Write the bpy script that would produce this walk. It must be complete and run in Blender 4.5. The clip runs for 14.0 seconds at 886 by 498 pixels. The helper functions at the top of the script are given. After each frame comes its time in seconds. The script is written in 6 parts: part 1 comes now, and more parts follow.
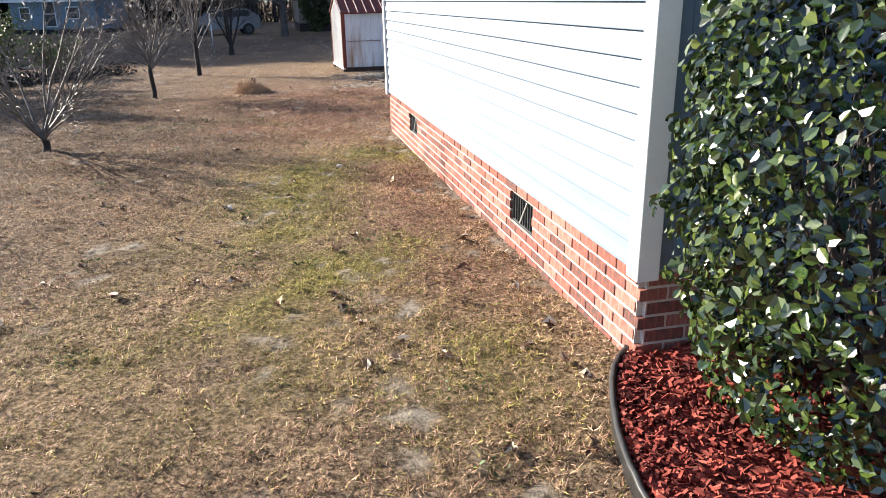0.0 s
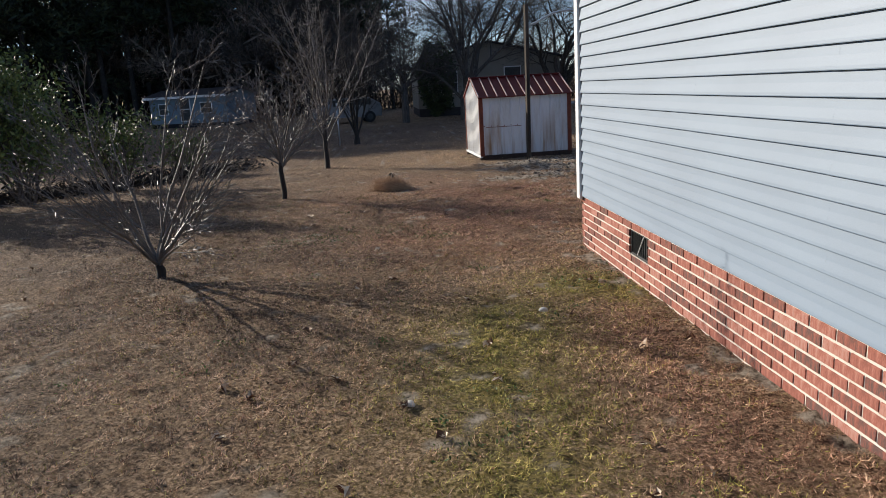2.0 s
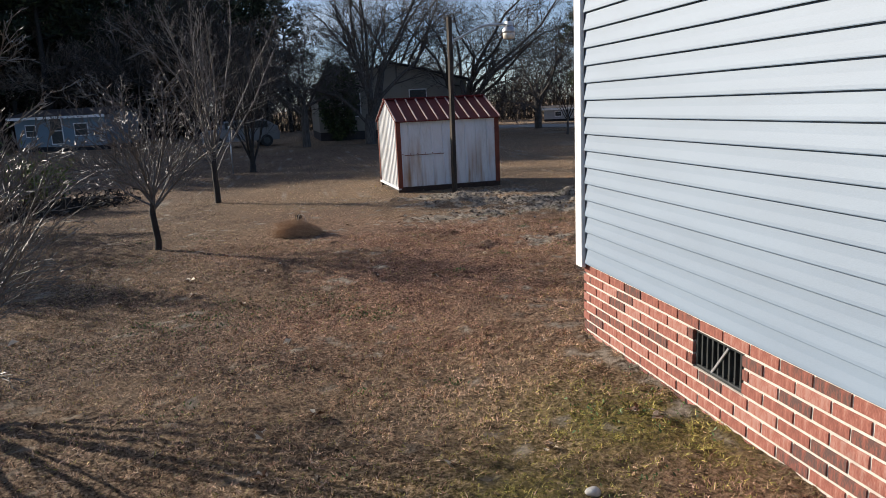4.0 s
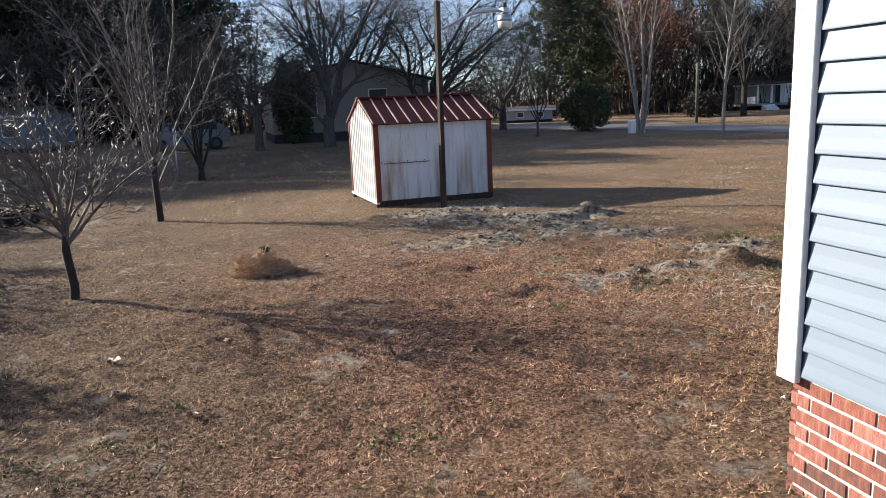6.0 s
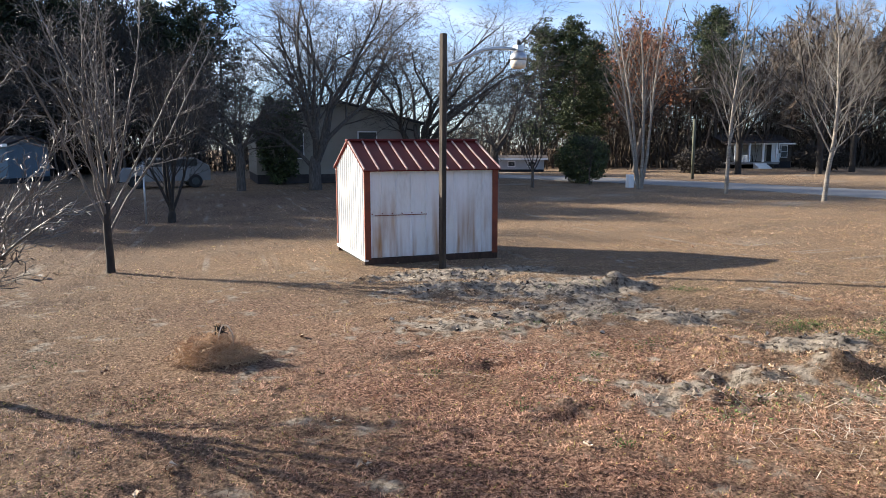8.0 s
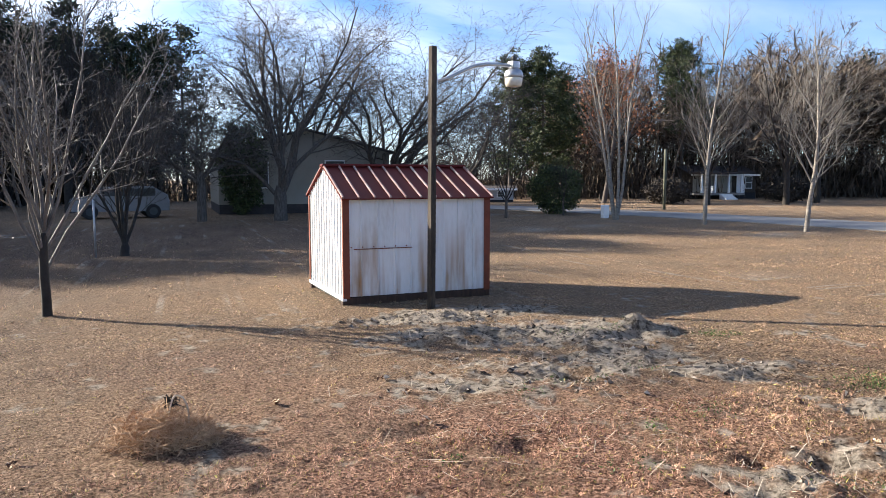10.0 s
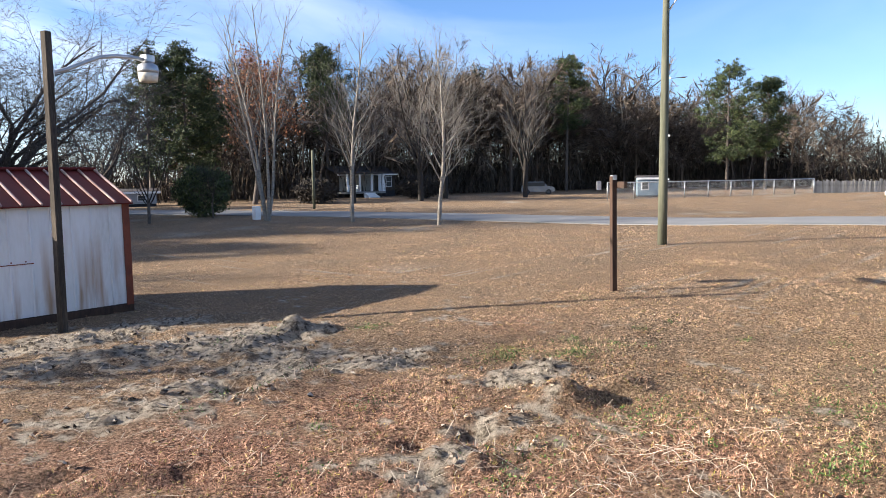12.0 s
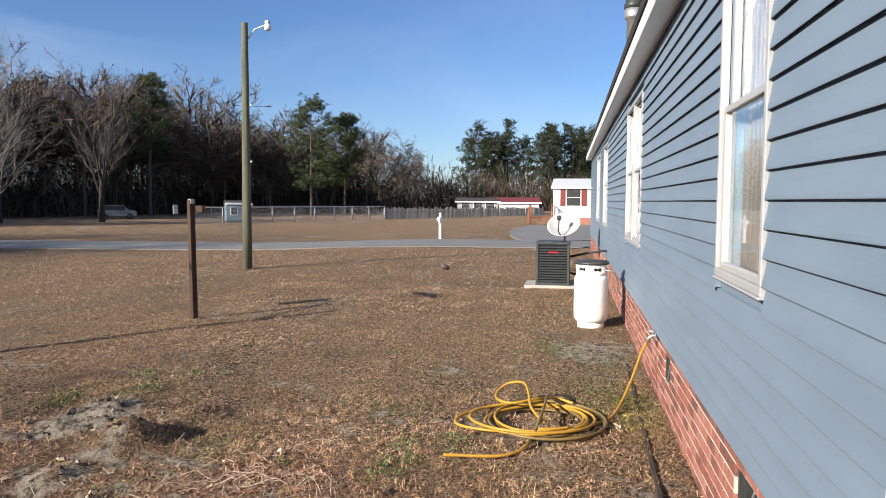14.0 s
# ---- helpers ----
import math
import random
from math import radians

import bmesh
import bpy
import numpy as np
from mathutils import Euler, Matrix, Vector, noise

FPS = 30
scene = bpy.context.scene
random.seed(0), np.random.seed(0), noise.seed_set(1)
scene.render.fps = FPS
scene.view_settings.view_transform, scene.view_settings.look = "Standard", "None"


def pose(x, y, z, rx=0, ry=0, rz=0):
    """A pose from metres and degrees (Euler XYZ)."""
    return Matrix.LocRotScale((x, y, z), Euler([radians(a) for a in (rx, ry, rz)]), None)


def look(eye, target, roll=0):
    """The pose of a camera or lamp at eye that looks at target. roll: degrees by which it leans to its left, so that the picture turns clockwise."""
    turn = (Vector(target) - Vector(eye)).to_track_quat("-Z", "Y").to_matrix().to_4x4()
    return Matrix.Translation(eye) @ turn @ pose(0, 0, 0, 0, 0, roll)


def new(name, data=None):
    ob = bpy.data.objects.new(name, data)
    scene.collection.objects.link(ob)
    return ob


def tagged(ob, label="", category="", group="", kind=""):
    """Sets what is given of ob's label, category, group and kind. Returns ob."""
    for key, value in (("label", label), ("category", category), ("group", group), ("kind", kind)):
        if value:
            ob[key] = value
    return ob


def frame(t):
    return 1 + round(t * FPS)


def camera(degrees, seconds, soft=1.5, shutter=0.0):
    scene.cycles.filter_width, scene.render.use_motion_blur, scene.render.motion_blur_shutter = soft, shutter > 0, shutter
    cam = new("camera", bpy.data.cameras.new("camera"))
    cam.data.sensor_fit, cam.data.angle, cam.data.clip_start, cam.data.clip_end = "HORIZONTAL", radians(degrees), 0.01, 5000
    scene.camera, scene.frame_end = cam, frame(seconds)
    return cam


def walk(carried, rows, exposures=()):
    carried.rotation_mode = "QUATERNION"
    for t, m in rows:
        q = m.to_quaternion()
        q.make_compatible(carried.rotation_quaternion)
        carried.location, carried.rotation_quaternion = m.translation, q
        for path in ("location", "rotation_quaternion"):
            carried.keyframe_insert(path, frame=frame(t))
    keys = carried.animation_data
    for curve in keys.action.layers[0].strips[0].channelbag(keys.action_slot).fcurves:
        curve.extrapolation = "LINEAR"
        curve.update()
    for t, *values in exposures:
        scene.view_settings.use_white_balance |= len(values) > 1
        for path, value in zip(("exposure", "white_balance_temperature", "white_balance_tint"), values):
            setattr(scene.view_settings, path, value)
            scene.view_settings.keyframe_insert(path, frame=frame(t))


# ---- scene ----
cam = camera(63.5, 14.0, soft=0.8)
GROW = 1.06
PATH = [
    (0, (-0.092, 0.184, 1.583), (0.332, 2.023, 0.922), -1.0),
    (0.5, (-0.239, 0.698, 1.557), (0.027, 2.594, 0.979), -2.3),
    (1, (-0.382, 1.295, 1.574), (-0.326, 3.212, 1.008), -2.4),
    (1.5, (-0.483, 1.879, 1.587), (-0.32, 3.812, 1.1), -4.0),
    (2, (-0.533, 2.468, 1.592), (-0.385, 4.412, 1.148), -3.4),
    (2.5, (-0.584, 3.035, 1.609), (-0.39, 4.983, 1.201), -3.4),
    (3, (-0.583, 3.581, 1.597), (-0.351, 5.518, 1.156), -4.1),
    (3.5, (-0.589, 4.139, 1.586), (-0.258, 6.077, 1.218), -3.4),
    (3.7, (-0.594, 4.365, 1.583), (-0.178, 6.282, 1.193), -2.9),
    (5.8, (-0.726, 6.655, 1.567), (-0.274, 8.56, 1.159), -2.2),
    (6, (-0.701, 6.887, 1.584), (-0.145, 8.766, 1.184), -2.5),
    (6.5, (-0.591, 7.327, 1.569), (-0.002, 9.197, 1.176), -3.4),
    (7, (-0.55, 7.747, 1.565), (0.113, 9.599, 1.206), -1.4),
    (7.5, (-0.507, 8.131, 1.585), (0.168, 9.989, 1.28), -1.3),
    (8, (-0.434, 8.53, 1.59), (0.177, 10.414, 1.312), -0.2),
    (8.2, (-0.425, 8.681, 1.59), (0.185, 10.568, 1.333), -0.2),
    (10.3, (-0.367, 9.833, 1.518), (0.394, 11.673, 1.329), 0.3),
    (10.5, (-0.356, 9.869, 1.518), (0.452, 11.689, 1.326), 0.6),
    (11, (-0.329, 9.816, 1.527), (0.676, 11.534, 1.333), 0.4),
    (11.5, (-0.316, 9.831, 1.539), (0.968, 11.35, 1.337), -0.1),
    (12, (-0.328, 9.815, 1.54), (1.155, 11.142, 1.341), -0.8),
    (12.5, (-0.25, 9.759, 1.537), (1.421, 10.842, 1.35), -1.0),
    (13, (-0.213, 9.692, 1.535), (1.596, 10.526, 1.35), -0.8),
    (13.5, (-0.183, 9.672, 1.525), (1.723, 10.257, 1.372), -0.4),
    (14, (-0.239, 9.7, 1.53), (1.726, 10.043, 1.396), 0.3),
]

EXPOSURES = [(0.0, 1.76), (0.5, 1.15), (1.0, 0.8), (1.5, 0.64), (3.5, 0.68), (6.0, 1.22), (8.0, 1.58), (10.5, 1.70), (12.5, 1.58), (13.3, 1.25), (14.0, 0.95)]
walk(cam, [(t, look([v * GROW for v in eye], [v * GROW for v in target], roll)) for t, eye, target, roll in PATH], EXPOSURES)

# ---- light ----
SUN_AZ, SUN_EL = -49.5, 20.5
world = bpy.data.worlds.new("sky_world")
scene.world = world
world.use_nodes = True
wn, wl = world.node_tree.nodes, world.node_tree.links
sky = wn.new("ShaderNodeTexSky")
sky.sky_type = "NISHITA"
sky.sun_disc = False
sky.sun_elevation = radians(SUN_EL)
sky.sun_rotation = radians(SUN_AZ)
sky.dust_density = 0.1
sky.ozone_density = 4.0
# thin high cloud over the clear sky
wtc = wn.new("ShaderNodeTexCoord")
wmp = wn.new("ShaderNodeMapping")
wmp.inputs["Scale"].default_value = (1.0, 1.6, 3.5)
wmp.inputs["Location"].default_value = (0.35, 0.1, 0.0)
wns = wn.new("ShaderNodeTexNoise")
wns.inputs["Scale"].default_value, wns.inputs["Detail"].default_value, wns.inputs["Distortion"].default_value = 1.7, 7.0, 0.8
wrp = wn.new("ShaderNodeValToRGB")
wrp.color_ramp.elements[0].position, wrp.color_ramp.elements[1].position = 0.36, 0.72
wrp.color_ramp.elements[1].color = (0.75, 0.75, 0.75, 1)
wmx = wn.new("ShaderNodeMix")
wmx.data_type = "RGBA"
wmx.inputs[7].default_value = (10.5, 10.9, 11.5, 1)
wl.new(wtc.outputs["Generated"], wmp.inputs[0])
wl.new(wmp.outputs[0], wns.inputs["Vector"])
wl.new(wns.outputs[0], wrp.inputs[0])
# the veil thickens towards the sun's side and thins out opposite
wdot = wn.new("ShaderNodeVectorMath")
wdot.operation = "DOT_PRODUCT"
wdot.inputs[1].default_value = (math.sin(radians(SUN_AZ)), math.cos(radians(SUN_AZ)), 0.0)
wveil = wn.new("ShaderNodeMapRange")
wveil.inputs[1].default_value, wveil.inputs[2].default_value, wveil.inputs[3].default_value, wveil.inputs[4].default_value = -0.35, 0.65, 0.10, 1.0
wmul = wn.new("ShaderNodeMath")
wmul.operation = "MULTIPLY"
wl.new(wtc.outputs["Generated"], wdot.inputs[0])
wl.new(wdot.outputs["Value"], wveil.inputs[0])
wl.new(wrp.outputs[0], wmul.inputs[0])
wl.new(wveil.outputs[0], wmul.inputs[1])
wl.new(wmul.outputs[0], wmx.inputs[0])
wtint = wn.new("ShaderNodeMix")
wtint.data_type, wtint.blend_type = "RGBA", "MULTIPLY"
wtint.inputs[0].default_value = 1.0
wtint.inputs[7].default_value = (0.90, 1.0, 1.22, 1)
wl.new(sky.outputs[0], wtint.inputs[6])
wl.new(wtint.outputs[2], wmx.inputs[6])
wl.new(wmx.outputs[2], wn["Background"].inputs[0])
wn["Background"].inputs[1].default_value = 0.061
sd = Vector((math.sin(radians(SUN_AZ)) * math.cos(radians(SUN_EL)), math.cos(radians(SUN_AZ)) * math.cos(radians(SUN_EL)), math.sin(radians(SUN_EL))))
sun = new("sun", bpy.data.lights.new("sun", "SUN"))
sun.data.energy, sun.data.angle, sun.data.color = 5.0, radians(0.53), (1.0, 0.90, 0.775)
sun.matrix_world = look(sd * 200, (0, 0, 0))


# ---- materials ----
def lerp(a, b, f):
    return a + (b - a) * f


def surf(name, cols, scale=6.0, rough=0.8, bump=0.2, fine=60.0, metal=0.0, spec=0.4, vary=0.0, stretch=(1, 1, 1), detail=6.0, sheen=0.0, dist=0.01):
    """Colours mixed by noise at two scales, with relief; vary: brightness changes from piece to piece."""
    m = bpy.data.materials.new(name)
    m.use_nodes = True
    n, l = m.node_tree.nodes, m.node_tree.links
    b = n["Principled BSDF"]
    tc = n.new("ShaderNodeTexCoord")
    mp = n.new("ShaderNodeMapping")
    mp.inputs["Scale"].default_value = stretch
    l.new(tc.outputs["Object"], mp.inputs[0])
    n1 = n.new("ShaderNodeTexNoise")
    n1.inputs["Scale"].default_value, n1.inputs["Detail"].default_value = scale, detail
    n2 = n.new("ShaderNodeTexNoise")
    n2.inputs["Scale"].default_value, n2.inputs["Detail"].default_value = fine, 3.0
    l.new(mp.outputs[0], n1.inputs["Vector"])
    l.new(mp.outputs[0], n2.inputs["Vector"])
    mix = n.new("ShaderNodeMath")
    mix.operation = "MULTIPLY_ADD"
    l.new(n2.outputs[0], mix.inputs[0])
    mix.inputs[1].default_value = 0.45
    sub = n.new("ShaderNodeMath")
    sub.operation = "MULTIPLY_ADD"
    l.new(n1.outputs[0], sub.inputs[0])
    sub.inputs[1].default_value, sub.inputs[2].default_value = 0.9, -0.18
    l.new(sub.outputs[0], mix.inputs[2])
    src = mix.outputs[0]
    if vary:
        oi = n.new("ShaderNodeObjectInfo")
        geo = n.new("ShaderNodeNewGeometry")
        add = n.new("ShaderNodeMath")
        l.new(oi.outputs["Random"], add.inputs[0])
        l.new(geo.outputs["Random Per Island"], add.inputs[1])
        fr = n.new("ShaderNodeMath")
        fr.operation = "FRACT"
        l.new(add.outputs[0], fr.inputs[0])
        ma = n.new("ShaderNodeMath")
        ma.operation = "MULTIPLY_ADD"
        l.new(fr.outputs[0], ma.inputs[0])
        ma.inputs[1].default_value = vary
        off = n.new("ShaderNodeMath")
        off.operation = "SUBTRACT"
        l.new(src, off.inputs[0])
        off.inputs[1].default_value = vary * 0.5
        l.new(off.outputs[0], ma.inputs[2])
        src = ma.outputs[0]
    ramp = n.new("ShaderNodeValToRGB")
    e = ramp.color_ramp.elements
    while len(e) < len(cols):
        e.new(0.5)
    for i, c in enumerate(cols):
        e[i].position = lerp(0.25, 0.75, i / max(1, len(cols) - 1))
        e[i].color = (*c, 1)
    l.new(src, ramp.inputs[0])
    l.new(ramp.outputs[0], b.inputs["Base Color"])
    b.inputs["Roughness"].default_value = rough
    b.inputs["Metallic"].default_value = metal
    b.inputs["Specular IOR Level"].default_value = spec
    if bump:
        bp = n.new("ShaderNodeBump")
        bp.inputs["Strength"].default_value, bp.inputs["Distance"].default_value = bump, dist
        l.new(mix.outputs[0], bp.inputs["Height"])
        l.new(bp.outputs[0], b.inputs["Normal"])
    return m


def ground_material():
    """Dormant lawn: straw, brown and grey thatch; masks of green, red-brown and bare sand come from the ground's own attributes."""
    m = bpy.data.materials.new("dormant_lawn")
    m.use_nodes = True
    n, l = m.node_tree.nodes, m.node_tree.links
    b = n["Principled BSDF"]
    geo = n.new("ShaderNodeNewGeometry")

    def noise_tex(scale, detail=5.0, rough=0.6):
        t = n.new("ShaderNodeTexNoise")
        t.inputs["Scale"].default_value, t.inputs["Detail"].default_value, t.inputs["Roughness"].default_value = scale, detail, rough
        l.new(geo.outputs["Position"], t.inputs["Vector"])
        return t.outputs[0]

    def ramp(src, stops):
        r = n.new("ShaderNodeValToRGB")
        e = r.color_ramp.elements
        while len(e) < len(stops):
            e.new(0.5)
        for i, (p, c) in enumerate(stops):
            e[i].position, e[i].color = p, (*c, 1)
        l.new(src, r.inputs[0])
        return r.outputs[0]

    def mixc(f, a, c):
        x = n.new("ShaderNodeMix")
        x.data_type = "RGBA"
        l.new(f, x.inputs[0])
        l.new(a, x.inputs[6])
        l.new(c, x.inputs[7])
        return x.outputs[2]

    def attr(name):
        a = n.new("ShaderNodeAttribute")
        a.attribute_name = name
        return a.outputs["Fac"]

    straw = ramp(noise_tex(44.0, 8.0, 0.78), [(0.40, (0.0184, 0.0109, 0.0068)), (0.465, (0.143, 0.089, 0.0506)), (0.53, (0.379, 0.252, 0.148)), (0.59, (0.635, 0.469, 0.311))])
    grey = ramp(noise_tex(38.0, 8.0, 0.78), [(0.41, (0.0154, 0.0109, 0.0068)), (0.5, (0.189, 0.13, 0.0807)), (0.59, (0.532, 0.396, 0.268))])
    patch = ramp(noise_tex(0.55, 4.0), [(0.40, (0, 0, 0)), (0.62, (1, 1, 1))])
    col = mixc(patch, straw, grey)
    green = ramp(noise_tex(34.0, 8.0, 0.75), [(0.38, (0.0264, 0.0255, 0.009)), (0.5, (0.168, 0.152, 0.0315)), (0.62, (0.432, 0.333, 0.104))])
    red = ramp(noise_tex(42.0, 8.0, 0.78), [(0.41, (0.021, 0.00965, 0.00651)), (0.5, (0.226, 0.114, 0.0744)), (0.59, (0.588, 0.367, 0.256))])
    sand = ramp(noise_tex(14.0, 8.0, 0.7), [(0.36, (0.045, 0.035, 0.027)), (0.44, (0.17, 0.142, 0.11)), (0.51, (0.37, 0.318, 0.252)), (0.64, (0.48, 0.42, 0.343))])
    dull = ramp(noise_tex(42.0, 8.0, 0.78), [(0.42, (0.0137, 0.00965, 0.00651)), (0.5, (0.121, 0.0791, 0.0521)), (0.60, (0.389, 0.275, 0.195))])
    # grey thatch close by, painted tree shade on the far lawn
    col = mixc(attr("dull"), col, dull)
    # mottling at a hand's breadth: thin spots show the dark thatch
    thin = ramp(noise_tex(6.5, 6.0, 0.7), [(0.52, (0, 0, 0)), (0.68, (0.6, 0.6, 0.6))])
    col = mixc(thin, col, dull)
    col = mixc(attr("green"), col, green)
    col = mixc(attr("red"), col, red)
    col = mixc(attr("sand"), col, sand)
    l.new(col, b.inputs["Base Color"])
    b.inputs["Roughness"].default_value = 0.95
    b.inputs["Specular IOR Level"].default_value = 0.15
    bp = n.new("ShaderNodeBump")
    bp.inputs["Strength"].default_value, bp.inputs["Distance"].default_value = 1.0, 0.10
    l.new(noise_tex(30.0, 8.0, 0.74), bp.inputs["Height"])
    l.new(bp.outputs[0], b.inputs["Normal"])
    return m


M_GROUND = ground_material()
M_BLADE = surf("dry_grass_blade", [(0.0868, 0.0447, 0.0215), (0.439, 0.263, 0.149), (0.817, 0.567, 0.367)], 0.9, 0.8, 0, 5.0, vary=0.5)
M_BLADE_D = surf("grey_thatch_and_shade_blade", [(0.0318, 0.0232, 0.0149), (0.18, 0.13, 0.0893), (0.53, 0.405, 0.298)], 0.9, 0.8, 0, 5.0, vary=0.5)
M_BLADE_G = surf("green_grass_blade", [(0.0773, 0.0819, 0.0148), (0.31, 0.283, 0.0442), (0.644, 0.502, 0.148)], 0.9, 0.7, 0, 5.0, vary=0.5)
M_BLADE_R = surf("red_brown_grass_blade", [(0.0765, 0.0316, 0.017), (0.377, 0.183, 0.114), (0.745, 0.465, 0.313)], 0.9, 0.8, 0, 5.0, vary=0.5)
M_WEED = surf("weed_leaf", [(0.028, 0.056, 0.012), (0.064, 0.12, 0.024), (0.128, 0.192, 0.048)], 5, 0.6, 0, 40, vary=0.5)
M_LEAF_DEAD = surf("fallen_leaf", [(0.10, 0.045, 0.022), (0.30, 0.17, 0.085), (0.66, 0.55, 0.40)], 4, 0.7, 0.1, 40, vary=0.9)
M_VINYL = surf("blue_grey_vinyl_siding", [(0.133, 0.183, 0.242), (0.149, 0.204, 0.269), (0.164, 0.223, 0.289)], 1.3, 0.58, 0.06, 90, spec=0.6, stretch=(1, 1, 4))
M_WHITE = surf("white_vinyl_trim", [(0.72, 0.72, 0.70), (0.80, 0.80, 0.79)], 3, 0.4, 0.03, 50)
M_BRICK = surf("red_brick", [(0.101, 0.063, 0.0554), (0.218, 0.0823, 0.0622), (0.294, 0.113, 0.084), (0.361, 0.193, 0.155)], 9, 0.9, 0.5, 70, vary=0.42, spec=0.25)
M_MORTAR = surf("pale_mortar", [(0.468, 0.416, 0.357), (0.629, 0.578, 0.51)], 12, 0.95, 0.4, 80, spec=0.2)
M_DARK = surf("dark_void", [(0.012, 0.012, 0.013), (0.02, 0.02, 0.022)], 5, 0.8, 0, 40)
M_VENT = surf("black_plastic_vent", [(0.02, 0.022, 0.023), (0.05, 0.055, 0.055)], 8, 0.45, 0.1, 60)
M_SHINGLE = surf("dark_shingle", [(0.02, 0.02, 0.021), (0.05, 0.05, 0.052)], 8, 0.9, 0.5, 120)
M_SHED = surf("white_painted_metal", [(0.52, 0.52, 0.50), (0.66, 0.67, 0.66), (0.72, 0.73, 0.73)], 2.0, 0.5, 0.05, 30, spec=0.4, stretch=(1, 1, 0.25))
M_SHED_ROOF = surf("dark_red_metal_roof", [(0.0806, 0.0112, 0.00992), (0.124, 0.0174, 0.0149)], 3, 0.6, 0.05, 40, spec=0.15)
# paler than the roof sheet: the ribs' sunlit highlight is put into the colour
M_SHED_RIB = surf("red_metal_rib_highlight", [(0.132, 0.045, 0.0372), (0.276, 0.18, 0.162), (0.36, 0.288, 0.264)], 5, 0.45, 0.05, 40, spec=0.5)
M_RUST = surf("rusted_red_trim", [(0.12, 0.03, 0.015), (0.225, 0.0562, 0.0263)], 7, 0.7, 0.3, 60)
M_TIMBER = surf("weathered_dark_timber", [(0.0154, 0.0119, 0.0091), (0.0455, 0.0357, 0.0266), (0.105, 0.084, 0.063)], 5, 0.9, 0.5, 40, stretch=(3, 3, 0.3))
M_POSTWOOD = surf("brown_post_timber", [(0.03, 0.018, 0.012), (0.075, 0.042, 0.027)], 5, 0.85, 0.4, 40, stretch=(3, 3, 0.3))
M_UPOLE = surf("greenish_treated_pole", [(0.0527, 0.057, 0.0384), (0.105, 0.108, 0.0744), (0.155, 0.149, 0.112)], 4, 0.9, 0.5, 40, stretch=(3, 3, 0.2))
M_GALV = surf("galvanised_steel", [(0.36, 0.37, 0.38), (0.52, 0.53, 0.54)], 8, 0.45, 0.05, 60, metal=0.7)
M_LENS = surf("cloudy_lamp_cover", [(0.55, 0.50, 0.40), (0.72, 0.68, 0.58)], 6, 0.35, 0, 40)
M_BARK = surf("grey_brown_bark", [(0.0324, 0.0274, 0.023), (0.0864, 0.072, 0.0612), (0.158, 0.137, 0.119)], 9, 0.95, 0.5, 50, stretch=(2, 2, 0.6))
M_TWIG = surf("grey_twig_bark", [(0.101, 0.0897, 0.078), (0.218, 0.195, 0.168)], 9, 0.6, 0, 50)
M_BIRCH = surf("pale_bark", [(0.107, 0.0902, 0.0738), (0.221, 0.197, 0.164), (0.344, 0.312, 0.271)], 7, 0.85, 0.3, 50, stretch=(1, 1, 3))
M_DARKTREE = surf("dark_wood_bark", [(0.018, 0.0156, 0.0132), (0.045, 0.0384, 0.0324)], 6, 0.95, 0, 40)
M_WOODS = surf("dark_winter_woods", [(0.038, 0.0266, 0.019), (0.104, 0.0779, 0.0589), (0.218, 0.175, 0.137)], 0.25, 0.95, 0, 6, vary=0.5)
M_SHOOT = surf("smooth_grey_shoot", [(0.0504, 0.0432, 0.0374), (0.115, 0.102, 0.09), (0.194, 0.176, 0.158)], 4, 0.55, 0, 40, spec=0.35)
# darkened copy of the pine needles; the far stand's shade is in this colour
M_PINE_SHADED = surf("deep_shade_needles", [(0.008, 0.013, 0.006), (0.02, 0.03, 0.012), (0.05, 0.062, 0.024)], 0.6, 0.75, 0, 4, vary=0.5)
M_SCRUB = surf("brown_winter_scrub", [(0.0225, 0.0165, 0.0112), (0.0638, 0.048, 0.0345), (0.128, 0.101, 0.075)], 0.3, 0.95, 0, 6, vary=0.5)
M_PINE = surf("pine_needles", [(0.0145, 0.0238, 0.00924), (0.0396, 0.0581, 0.0185), (0.0858, 0.106, 0.033)], 0.6, 0.7, 0, 4, vary=0.5)
M_RUSTLEAF = surf("russet_oak_leaves", [(0.12, 0.04, 0.018), (0.26, 0.10, 0.045), (0.36, 0.17, 0.08)], 0.8, 0.8, 0, 5, vary=0.6)
M_SHRUBLEAF = surf("yellow_green_shrub_leaf", [(0.035, 0.055, 0.014), (0.10, 0.14, 0.03), (0.19, 0.22, 0.06)], 0.8, 0.6, 0, 5, vary=0.5)
M_HOLLY = surf("glossy_holly_leaf", [(0.00645, 0.0168, 0.00322), (0.0244, 0.0503, 0.00839), (0.0774, 0.106, 0.0226)], 5, 0.2, 0.05, 30, vary=0.7, spec=1.0)
M_MULCH = surf("red_dyed_mulch", [(0.0935, 0.0153, 0.0102), (0.238, 0.0382, 0.0255), (0.357, 0.0765, 0.051)], 6, 0.85, 0.2, 60, vary=0.7)
M_EDGING = surf("black_plastic_edging", [(0.02, 0.02, 0.02), (0.05, 0.05, 0.05)], 8, 0.4, 0.1, 60)
M_CLOD = surf("dark_soil_clod", [(0.036, 0.028, 0.0216), (0.152, 0.124, 0.1), (0.336, 0.296, 0.248)], 6, 0.95, 0.3, 50, vary=0.8, spec=0.1)
M_ROAD = surf("pale_asphalt", [(0.15, 0.15, 0.15), (0.22, 0.22, 0.215)], 0.7, 0.9, 0.3, 40)
